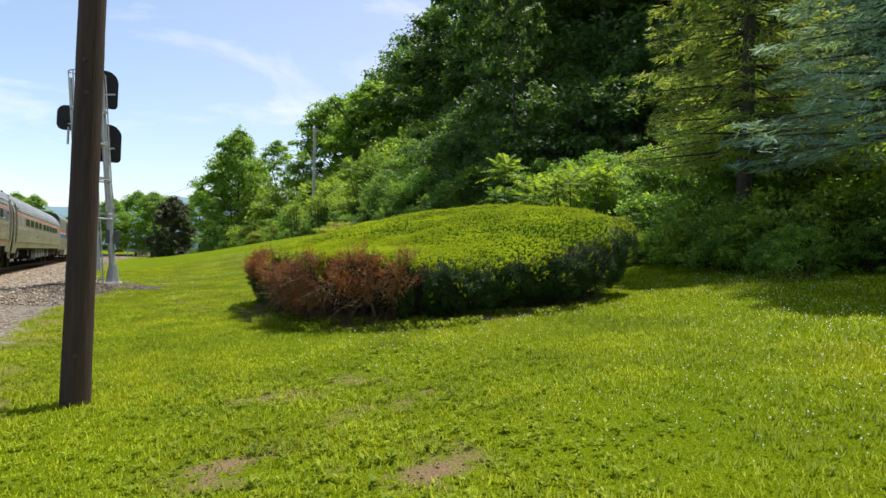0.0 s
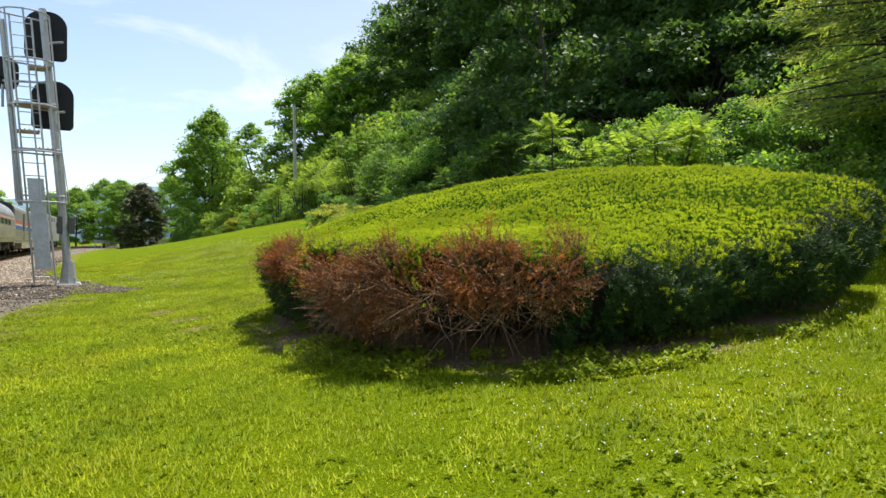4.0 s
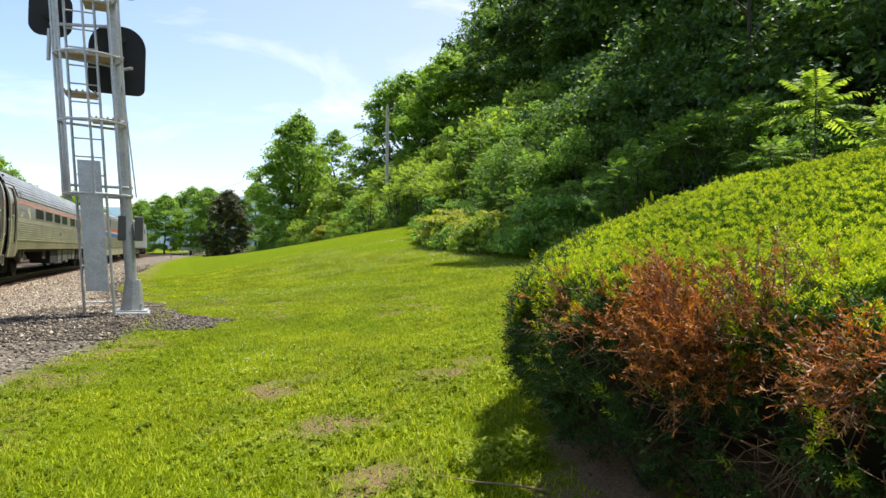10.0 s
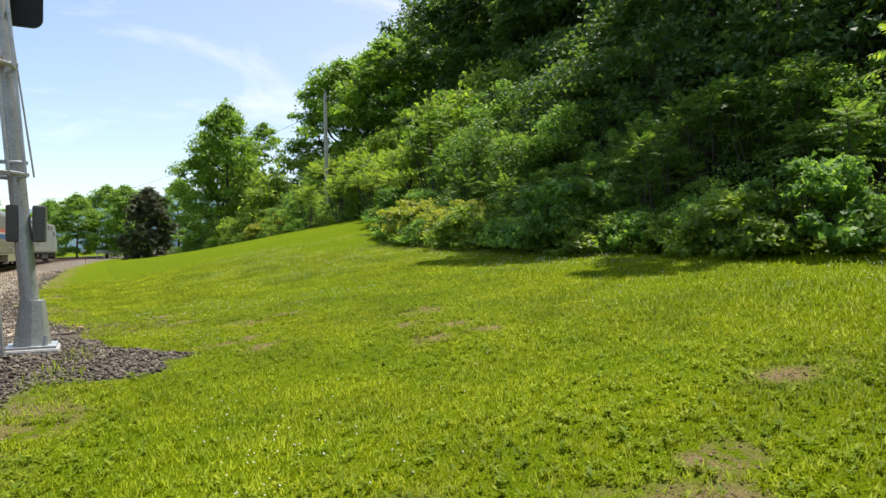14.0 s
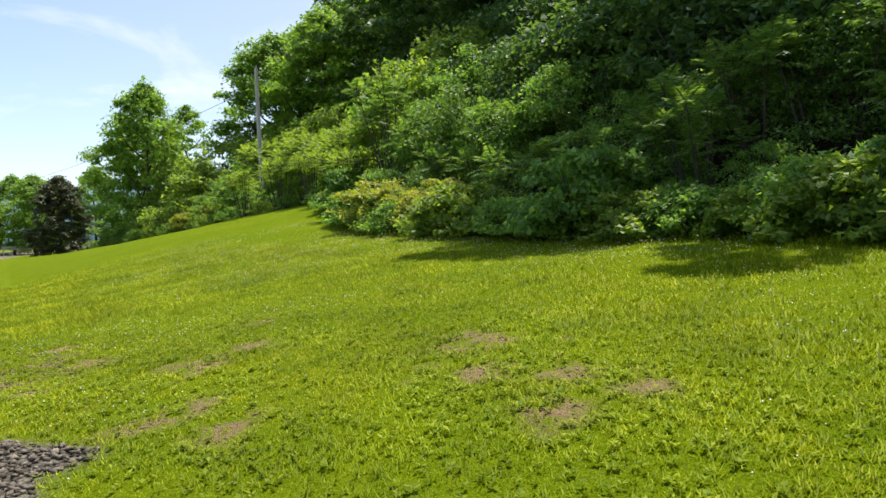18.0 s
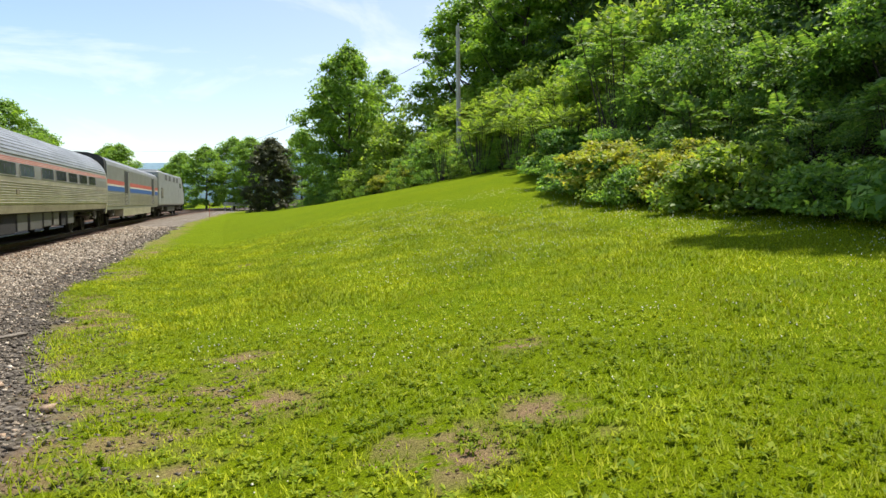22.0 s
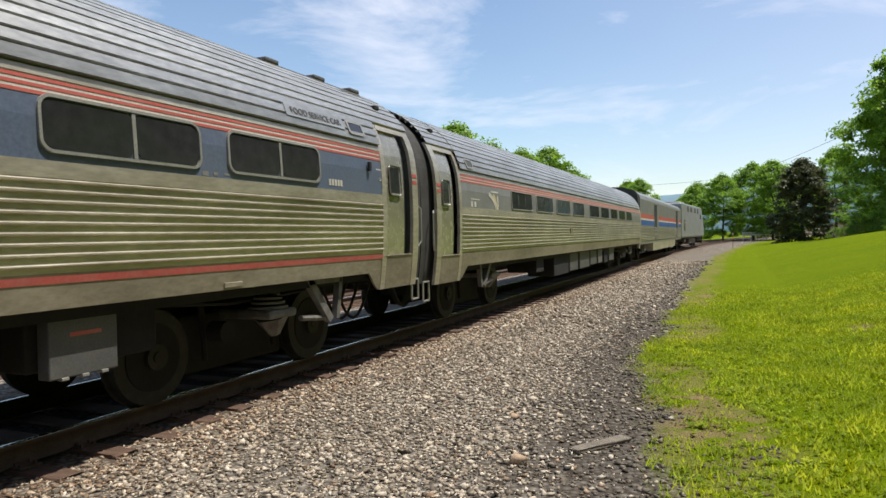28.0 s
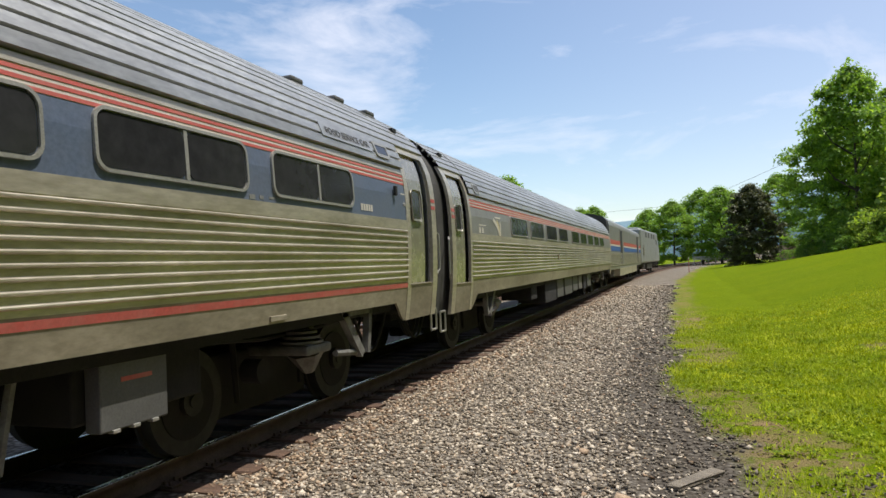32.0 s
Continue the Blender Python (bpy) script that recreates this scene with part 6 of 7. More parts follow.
for x, y, rz, sc, sz in [(26.2, 42.4, 80, 0.95, 1.0), (18.6, 57.0, 75, 0.42, 1.0), (21.6, 47.0, 300, 0.5, 1.1), (23.2, 38.2, 190, 0.55, 1.0), (24.6, 46.5, 20, 0.8, 0.9), (22.2, 49.5, 150, 0.72, 0.8), (27.4, 35.0, 30, 0.9, 1.0), (21.4, 58.5, 220, 0.7, 0.8), (25.0, 30.0, 120, 0.65, 1.0), (29.5, 46.0, 260, 1.1, 1.1)]:
    again(THICKET, x, y, rz, sc, 0.3, sz)
for x, y, rz, sc in [(23.4, 53.6, 15, 1.6), (25.4, 41.0, 70, 1.6), (27.0, 42.6, 130, 1.6), (24.2, 56.0, 200, 1.5), (26.6, 34.2, 20, 1.5)]:
    again(SUM[2], x, y, rz, sc, 0.2)
settle(conifer("spruce", 71, 13.5, 3.0, L_SPRUCE, "old green spruce with thin brownish lower boughs", 27, 9, 0.27, 0.2, 0.26, 0.85, 0.2), 19.4, -21.6)
settle(conifer("blue_spruce", 72, 13, 3.0, L_BLUESPRUCE, "blue spruce with silvery blue-green needles", 22, 9, 0.28, 0.2, 0.22, 0.95, 0.15), 18.6, -25.9)

# wooded ridge on the horizon, the haze put into its blue-green colour
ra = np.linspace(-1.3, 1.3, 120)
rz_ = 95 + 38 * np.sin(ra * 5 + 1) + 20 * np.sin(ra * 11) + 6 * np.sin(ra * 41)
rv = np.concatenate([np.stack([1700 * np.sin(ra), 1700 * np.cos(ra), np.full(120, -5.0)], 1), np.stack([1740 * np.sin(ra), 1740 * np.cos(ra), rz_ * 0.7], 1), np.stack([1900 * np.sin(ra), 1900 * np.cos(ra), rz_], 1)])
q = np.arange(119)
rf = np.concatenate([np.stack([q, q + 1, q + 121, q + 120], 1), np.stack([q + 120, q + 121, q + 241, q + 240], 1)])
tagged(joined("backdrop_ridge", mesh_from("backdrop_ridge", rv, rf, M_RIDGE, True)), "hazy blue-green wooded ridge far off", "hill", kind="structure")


# ---- the clipped yew ----
HX, HY = 11.3, -20.6
HEDGE_OUT = [(8.42, -18.0), (8.38, -19.2), (8.42, -20.6), (8.45, -22.0), (8.75, -22.95), (9.6, -23.9), (11.6, -24.1), (13.3, -24.25), (14.05, -23.95), (14.6, -22.5), (14.7, -20.5), (14.2, -18.2), (12.8, -16.7), (10.8, -16.45), (9.25, -17.05)]
_ha = np.array([math.atan2(y - HY, x - HX) for x, y in HEDGE_OUT])
_hr = np.array([math.hypot(y - HY, x - HX) for x, y in HEDGE_OUT])
_o = np.argsort(_ha)
_ha, _hr = _ha[_o], _hr[_o]
HA = np.concatenate([_ha - 2 * math.pi, _ha, _ha + 2 * math.pi])
HR = np.concatenate([_hr, _hr, _hr])


def hedge_r(a):
    """Radius of the hedge's skin in a direction, its corners rounded."""
    return np.mean([np.interp((a + d + math.pi) % (2 * math.pi) - math.pi, HA, HR) for d in (-0.1, -0.05, 0, 0.05, 0.1)], axis=0)


def hedge_point(a, u):
    """A point of the outer skin: u 0 to 1 up the side, 1 to 2 over the top to its middle. The flat top climbs with the bank."""
    R = hedge_r(a)
    side, over = np.clip(u, 0, 1), np.clip(u - 1, 0, 1)
    foot = 0.46 * np.clip(1 - side / 0.6, 0, 1) ** 1.5
    shoulder = 0.16 * np.clip((side - 0.7) / 0.3, 0, 1) ** 2
    lumps = 0.05 * np.sin(a * 11 + u * 5) + 0.035 * np.sin(a * 29 - u * 9) + 0.03 * np.sin(a * 47 + u * 15)
    rr = (R - foot - shoulder + lumps * (over < 0.9)) * (1 - over)
    x, y = HX + rr * np.cos(a), HY + rr * np.sin(a)
    slope = 1.65 + 0.28 * (x - HX) + 0.11 * (y - HY)
    crest = 1.27 + 0.07 * np.logaddexp(0, (slope - 1.27) / 0.07)
    rim_z = crest - 0.2 * (1 - over) ** 6 + 0.025 * np.sin(x * 2.3 + 1) * np.sin(y * 2.9)
    base = ground_z(HX + R * np.cos(a), HY + R * np.sin(a))
    return np.stack([x, y, base + (rim_z - base) * (0.05 + 0.95 * side)], 1)


def hedge_normal(a, u):
    e = 0.02
    p, pa, pu = hedge_point(a, u), hedge_point(a + e, u), hedge_point(a, np.minimum(u + e, 1.98))
    return unit(np.cross(pa - p, pu - p))


def deg_of(a):
    return np.degrees(a) % 360


def on_dead_side(a):
    d = deg_of(a)
    return (d > 139 + 3 * np.sin(a * 31)) & (d < 245 + 4 * np.sin(a * 41))


# limits of the dead sprays, in degrees round the hedge and parts of the side's height: from, to, foot, top, share, bulge, droop
LOBES = [(141, 150, 0.8, 0.97, 0.25, 0.0, 0.0), (150, 156, 0.74, 1.0, 0.5, 0.03, 0.0), (156, 170, 0.67, 1.02, 0.85, 0.09, 0.03), (172, 183, 0.55, 0.95, 0.5, 0.0, 0.05), (196.5, 208, 0.3, 0.92, 1.0, 0.2, 0.22), (209.5, 222, 0.32, 1.0, 1.0, 0.22, 0.12), (226.5, 236, 0.44, 1.13, 1.0, 0.17, 0.0), (236, 246, 0.5, 1.1, 0.95, 0.1, 0.0)]


def dead_cover(a, u):
    """Share of dead sprays at a place on the skin, 0 to 1, and how far they stand out and droop."""
    d, share, bulge, droop = deg_of(a), np.zeros(len(a)), np.zeros(len(a)), np.zeros(len(a))
    for d0, d1, u0, u1, sh, bu, dr in LOBES:
        rag = 0.06 * np.sin(a * 37) + 0.05 * np.sin(a * 71 + 1)
        got = (d > d0) & (d <= d1) & (u > u0 + rag) & (u < u1 + rag)
        mid = np.clip(np.sin((d - d0) / (d1 - d0) * math.pi), 0, 1) ** 0.5 * np.clip(np.sin(np.clip((u - u0) / (u1 - u0), 0, 1) * math.pi), 0, 1) ** 0.5
        share, bulge, droop = np.where(got, sh, share), np.where(got, bu * mid, bulge), np.where(got, dr, droop)
    return share, bulge, droop


def hollow(a, u):
    """Gaps where the dead side has fallen open."""
    d = deg_of(a)
    w = 1 + 0.3 * np.sin(u * 17 + a * 9)
    return ((np.abs(d - 191.5) < 7.5 * w) & (u > 0.22) & (u < 0.97)) | ((np.abs(d - 224.5) < 2.2 * w) & (u > 0.3) & (u < 1.0)) | ((np.abs(d - 171) < 1.4 * w) & (u > 0.2) & (u < 0.8))


def sprigs(rng, p, n, count, length, width, spread):
    """A tuft of needles at each point, fanned about the normal."""
    P, N = np.repeat(p, count, 0), np.repeat(n, count, 0)
    al = unit(N + rng.normal(size=P.shape) * spread)
    nor = np.cross(al, rng.normal(size=P.shape))
    L = length * rng.uniform(0.6, 1.3, len(P))
    return blades(P + al * (L * 0.45)[:, None], al, nor, L * 1.1, 1.3 * width * rng.uniform(0.7, 1.2, len(P)))


def yew_shoots(rng, p, axis, length, needles, needle=0.028, wide=0.0075):
    """Upright young shoots, each ringed with spreading needles."""
    P, A = np.repeat(p, needles, 0), np.repeat(axis, needles, 0)
    k = np.tile(np.arange(needles), len(p))
    L = np.repeat(length * rng.uniform(0.6, 1.25, len(p)), needles)
    az = k * 2.4 + np.repeat(rng.uniform(0, 6.28, len(p)), needles)
    e1 = unit(np.cross(A, np.array([[0.31, 0.95, 0.05]])))
    e2 = np.cross(A, e1)
    out = e1 * np.cos(az)[:, None] + e2 * np.sin(az)[:, None]
    f = (k + 0.8) / needles
    d = unit(A * (0.35 + 0.75 * f)[:, None] + out * 0.85 + rng.normal(size=P.shape) * 0.12)
    N = needle * (1.1 - 0.35 * f)
    return blades(P + A * (L * f)[:, None] + d * (N * 0.5)[:, None], d, A + rng.normal(size=P.shape) * 0.3, N * 1.1, np.full(len(P), wide))


hedge = empty("hedge", (HX, HY, float(ground_z(HX, HY))), "broad clipped yew hedge, yellow-green on top with a dead brown side", "hedge")
H0 = np.array([HX, HY, float(ground_z(HX, HY))])
hr = rng_of(81)
# inner sheet: shade among old wood and foliage is put into its dark colours
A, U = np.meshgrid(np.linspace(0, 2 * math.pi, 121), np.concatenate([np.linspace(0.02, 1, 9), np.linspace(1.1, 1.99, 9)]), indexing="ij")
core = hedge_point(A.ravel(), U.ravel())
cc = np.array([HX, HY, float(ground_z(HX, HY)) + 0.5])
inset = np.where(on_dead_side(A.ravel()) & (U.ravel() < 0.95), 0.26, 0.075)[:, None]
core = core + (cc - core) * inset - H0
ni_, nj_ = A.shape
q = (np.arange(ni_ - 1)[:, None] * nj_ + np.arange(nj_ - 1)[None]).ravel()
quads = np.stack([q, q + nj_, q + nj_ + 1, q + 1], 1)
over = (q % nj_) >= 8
joined("inner_shade_sheet", mesh_from("inner_shade_sheet", core, quads[~over], M_INNER), hedge, "near-black sheet for the shade among inner branches")
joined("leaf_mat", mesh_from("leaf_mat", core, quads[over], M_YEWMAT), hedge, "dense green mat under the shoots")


def rim(a):
    """Lowest reach of the new growth down the side."""
    ragged = 0.07 * np.sin(a * 19) + 0.06 * np.sin(a * 37 + 1) + 0.05 * np.sin(a * 83)
    return np.where(on_dead_side(a), 0.93 + ragged + 0.16 * np.exp(-((deg_of(a) - 235) / 9) ** 2), 0.95 + 0.6 * ragged)


# new growth on the top: upright shoots, bright at the tip and darker below
n = 50000
a = hr.uniform(0, 2 * math.pi, n)
u = 2 - np.sqrt(hr.uniform(0, 1, n)) * 1.32
west = np.abs((a - math.radians(205) + math.pi) % (2 * math.pi) - math.pi) < 1.5
keep = (u > rim(a) - 0.1 * hr.uniform(0, 1, n) ** 3) & (west | (hr.uniform(0, 1, n) < 0.6)) & (~hollow(a, u) | (u > 0.99))
a, u = a[keep], u[keep]
p, nrm = hedge_point(a, u), hedge_normal(a, u)
tuft = np.sin(p[:, 0] * 19 + 2 * np.sin(p[:, 1] * 13)) * np.sin(p[:, 1] * 21 + 2 * np.sin(p[:, 0] * 11))
p = p + np.array([0, 0, 0.022]) * tuft[:, None]
up_n = unit(nrm * 0.35 + np.array([0, 0, 1.0]) + hr.normal(size=p.shape) * 0.17)
tall = 0.045 * (1 + 0.35 * tuft)
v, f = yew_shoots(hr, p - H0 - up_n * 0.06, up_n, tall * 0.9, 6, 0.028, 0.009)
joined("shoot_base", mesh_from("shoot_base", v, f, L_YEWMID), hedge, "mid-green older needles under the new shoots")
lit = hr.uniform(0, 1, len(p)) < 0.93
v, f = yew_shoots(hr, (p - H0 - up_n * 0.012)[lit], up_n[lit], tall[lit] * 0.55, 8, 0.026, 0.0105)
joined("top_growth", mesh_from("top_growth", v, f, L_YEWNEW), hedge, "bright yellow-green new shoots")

# darker foliage on the clipped sides, in overlapping sprays; its green is deepened for shade under the rim
n = 40000
a, u = hr.uniform(0, 2 * math.pi, n), hr.uniform(0.02, 1.04, n)
keep = (~on_dead_side(a) | ((deg_of(a) < 186) & (hr.uniform(0, 1, n) < 0.5) & (np.sin(a * 43 + u * 6) + np.sin(u * 13 + a * 17) > -0.3))) & ~hollow(a, u) & ((np.cos(a - math.radians(215)) > -0.2) | (hr.uniform(0, 1, n) < 0.3))
keep |= on_dead_side(a) & (u > 0.84) & (hr.uniform(0, 1, n) < 0.7) & ~hollow(a, u)
a, u = a[keep], u[keep]
p, nrm = hedge_point(a, u), hedge_normal(a, u)
spray = np.sin(a * 67 + 3 * np.sin(u * 9)) * np.sin(u * 23 + 2 * np.sin(a * 31))
p = p + nrm * (0.045 * spray - 0.05 + hr.uniform(-0.06, 0.02, len(a)))[:, None]
out_n = unit(nrm * 0.9 + np.array([0, 0, 0.25]) + hr.normal(size=p.shape) * 0.35)
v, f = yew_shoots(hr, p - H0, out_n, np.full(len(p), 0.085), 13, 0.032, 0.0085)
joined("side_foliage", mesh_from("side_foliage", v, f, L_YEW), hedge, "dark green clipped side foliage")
# paler live shoots breaking through the side
n = 2600
a, u = hr.uniform(0, 2 * math.pi, n), 0.3 + 0.72 * hr.uniform(0, 1, n) ** 0.6
keep = np.sin(a * 53 + 3 * u) + np.sin(a * 31 + u * 11) > np.where(on_dead_side(a), 1.3, 0.7)
a, u = a[keep], u[keep]
p, nrm = hedge_point(a, u), hedge_normal(a, u)
v, f = yew_shoots(hr, p - H0 + nrm * 0.02, unit(nrm + np.array([0, 0, 0.7])), np.full(len(p), 0.09), 13, 0.03, 0.0075)
joined("shoot_growth", mesh_from("shoot_growth", v, f, L_YEWNEW), hedge)


def twig_mesh(rng, starts, dirs, lengths, r0, name, mat, bend=0.35):
    """Crooked three-sided twigs, joined."""
    vs, fs, n0 = [], [], 0
    steps = 5
    for s, d, L in zip(starts, dirs, lengths):
        p, dd = np.array(s, float), np.array(d, float)
        ringn = []
        for k in range(steps + 1):
            rr = r0 * (1 - 0.85 * k / steps)
            e1 = np.cross(dd, [0.3, 0.2, 0.9])
            e1 /= np.linalg.norm(e1) + 1e-9
            e2 = np.cross(dd, e1)
            for j in range(3):
                an = j * 2.094
                vs.append(p + (e1 * math.cos(an) + e2 * math.sin(an)) * rr)
            dd = dd + rng.normal(size=3) * bend * 0.5
            dd /= np.linalg.norm(dd)
            p = p + dd * L / steps
        for k in range(steps):
            for j in range(3):
                a0 = n0 + k * 3 + j
                b0 = n0 + k * 3 + (j + 1) % 3
                fs.append([a0, b0, b0 + 3, a0 + 3])
        n0 += 3 * (steps + 1)
    return mesh_from(name, np.array(vs), np.array(fs), mat)


def dead_sprays(rng, a, u, out, droop, twigs, needles):
    """Brown sprays: forked twigs fanning from each place, fringed with curled dead needles."""
    p, nrm = hedge_point(a, u), hedge_normal(a, u)
    side = np.stack([-np.sin(a), np.cos(a), np.zeros(len(a))], 1)
    axis = unit(nrm + side * rng.normal(size=(len(a), 1)) * 0.35 + np.array([0, 0, 1.0]) * (0.35 - 1.1 * droop + rng.normal(size=len(a)) * 0.25)[:, None])
    base = p - H0 + nrm * (out - 0.2)[:, None]
    B, X = np.repeat(base, twigs, 0), np.repeat(axis, twigs, 0)
    d = unit(X + rng.normal(size=X.shape) * 0.42)
    L = rng.uniform(0.12, 0.3, len(d))
    start = B + rng.normal(size=B.shape) * 0.03 + X * rng.uniform(0, 0.08, len(d))[:, None]
    stalk = blades(start + d * (L * 0.5)[:, None], d, rng.normal(size=d.shape), L * 0.95, np.full(len(d), 0.007))
    t = rng.uniform(0.5, 1.06, (len(d), needles))
    P = (start[:, None] + d[:, None] * (L[:, None] * t)[:, :, None]).reshape(-1, 3)
    D = np.repeat(d, needles, 0)
    al = unit(D * 0.7 + rng.normal(size=P.shape) * 0.6)
    nl = rng.uniform(0.016, 0.031, len(P))
    fringe = blades(P + al * (nl * 0.5)[:, None], al, rng.normal(size=P.shape), nl * 1.1, np.full(len(P), 0.0068))
    return fringe, stalk


n = 2100
a, u = hr.uniform(math.radians(138), math.radians(247), n), hr.uniform(0.08, 1.16, n)
share, bulge, droop = dead_cover(a, u)
keep = (hr.uniform(0, 1, n) < share) & ~hollow(a, u) & (np.sin(a * 61 + 2) + np.sin(u * 15 + a * 23) + 0.7 * np.sin(a * 113 + u * 9) > -0.35)
a, u, bulge, droop = a[keep], u[keep], bulge[keep] + 0.07 * np.sin(a[keep] * 61 + u[keep] * 11) + 0.06 * np.sin(a[keep] * 33 + u[keep] * 17) + hr.uniform(-0.1, 0.04, int(keep.sum())), droop[keep]
kind = hr.uniform(0, 1, len(a)) + 0.25 * np.sin(a * 17 + u * 5) + np.where(u > 0.7, 0.2, -0.1)
stalks = []
for lo, hi, mat, what in ((-9, 0.28, L_DEADGREY, "grey-brown dead needle sprays"), (0.28, 0.86, L_DEAD, "rust-brown dead needle sprays"), (0.86, 9, L_DEADRUST, "orange-brown dead needle sprays")):
    sel = (kind >= lo) & (kind < hi)
    fringe, stalk = dead_sprays(hr, a[sel], u[sel], bulge[sel], droop[sel], 15, 22)
    joined("dead_foliage", mesh_from("dead_foliage", *fringe, mat), hedge, what)
    stalks.append(stalk)
tagged(joined("dead_twig", mesh_from("dead_twig", *merge(*stalks), M_TWIG), hedge, "thin brittle twigs in the dead sprays"), kind="stuff")
# bare twigs in the gaps and under the dead sprays
n = 1500
ta, tu = hr.uniform(math.radians(140), math.radians(246), n), hr.uniform(0.04, 0.95, n)
sel = hollow(ta, tu) & (hr.uniform(0, 1, n) < 0.8) | (tu < 0.36) & (hr.uniform(0, 1, n) < np.where(deg_of(ta) < 172, 0.2, 0.6)) | (hr.uniform(0, 1, n) < 0.12)
ta, tu, n = ta[sel], tu[sel], int(sel.sum())
tp, tn = hedge_point(ta, tu), hedge_normal(ta, tu)
side_d = np.stack([-np.sin(ta), np.cos(ta), np.zeros(n)], 1)
dirs = unit(tn * 0.8 + side_d * hr.normal(size=(n, 1)) * 0.5 + hr.normal(size=tp.shape) * 0.3 + np.array([0, 0, -0.1]))
joined("twig_tangle", twig_mesh(hr, tp - H0 - tn * 0.34, dirs, hr.uniform(0.25, 0.5, n), 0.0042, "twig_tangle", M_TWIG), hedge, "bare brittle twigs")
# longer pale branches arching out of the gaps and hanging at the foot
n = 75
ta, tu = hr.choice(np.radians([188, 192, 196, 200, 205, 214, 224, 228, 233]), n) + hr.normal(size=n) * 0.03, hr.uniform(0.2, 0.75, n)
tp, tn = hedge_point(ta, tu), hedge_normal(ta, tu)
side_d = np.stack([-np.sin(ta), np.cos(ta), np.zeros(n)], 1) * (hr.normal(size=(n, 1)) * 0.6 + 0.3)
dirs = unit(tn * 0.8 + side_d + hr.normal(size=tp.shape) * 0.2 + np.array([0, 0, -0.25]))
joined("dead_branch", twig_mesh(hr, tp - H0 - tn * 0.4, dirs, hr.uniform(0.45, 0.8, n), 0.0075, "dead_branch", M_TWIG, 0.2), hedge, "bare pale dead branches")
n = 13
ta = np.radians(np.linspace(146, 242, n)) + hr.normal(size=n) * 0.05
tp = hedge_point(ta, np.full(n, 0.42))
tp = tp + (cc - tp) * 0.05
foot = np.stack([HX + hedge_r(ta) * 0.86 * np.cos(ta + hr.normal(size=n) * 0.08), HY + hedge_r(ta) * 0.86 * np.sin(ta), np.zeros(n)], 1)
foot[:, 2] = ground_z(foot[:, 0], foot[:, 1]) - 0.02
for k in range(n):
    one = slice(k, k + 1)
    joined("branch", twig_mesh(hr, (foot - H0)[one], unit(tp - foot)[one], (np.linalg.norm(tp - foot, axis=1) * 1.1)[one], 0.013, "branch", M_BARK, 0.28), hedge, "crooked bare lower branch")
# fallen branches on the bare earth at the foot
for k, (d, r, turn, ln) in enumerate(((201, 0.3, 40, 0.75), (214, 0.35, 100, 0.6), (228, 0.3, 20, 0.55), (190, 0.2, 70, 0.5), (150, 0.42, 150, 0.6))):
    ang = radians(d)
    fx, fy = HX + (float(hedge_r(np.array([ang]))[0]) + r - 0.35) * math.cos(ang), HY + (float(hedge_r(np.array([ang]))[0]) + r - 0.35) * math.sin(ang)
    stick = joined("fallen_branch", twig_mesh(hr, np.zeros((1, 3)), np.array([[math.cos(radians(turn)), math.sin(radians(turn)), 0.1]]), [ln], 0.009, "fallen_branch", M_TWIG, 0.12))
    stick.matrix_world = pose(fx, fy, float(ground_z(fx, fy)) + 0.012)
    tagged(stick, "dead grey-brown branch lying at the hedge's foot", "branch", "fallen branches under the hedge")


# ---- loose stone, grass, small things ----
def field_of_stones(rng, x, y, size, mat, name, sink=0.3):
    """Angular crushed stones, each a crooked many-faced block, joined."""
    n = len(x)
    octa = np.array([[1, 0.1, 0], [0, 1, 0.1], [-1, 0, 0.1], [0.1, -1, 0], [0, 0.1, 0.8], [0.1, 0, -0.8]], float) * 0.62
    c = np.repeat(octa[None], n, 0) * rng.uniform(0.5, 1.15, (n, 1, 3)) + rng.normal(size=(n, 6, 3)) * 0.17
    ang = rng.uniform(0, 6.283, (n, 3))
    for ax, (i, j) in enumerate(((1, 2), (2, 0), (0, 1))):
        ca, sa = np.cos(ang[:, ax])[:, None], np.sin(ang[:, ax])[:, None]
        ci, cj = c[:, :, i].copy(), c[:, :, j].copy()
        c[:, :, i], c[:, :, j] = ci * ca - cj * sa, ci * sa + cj * ca
    c *= size[:, None, None] * np.array([1.12, 1.12, 0.72])
    c[:, :, 0] += x[:, None]
    c[:, :, 1] += y[:, None]
    c[:, :, 2] += (ground_z(x, y) + size * (0.5 - sink))[:, None]
    tri = np.array([[0, 1, 4], [1, 2, 4], [2, 3, 4], [3, 0, 4], [1, 0, 5], [2, 1, 5], [3, 2, 5], [0, 3, 5]])
    f = (tri[None] + (np.arange(n) * 6)[:, None, None]).reshape(-1, 3)
    return mesh_from(name, c.reshape(-1, 3), f, mat)


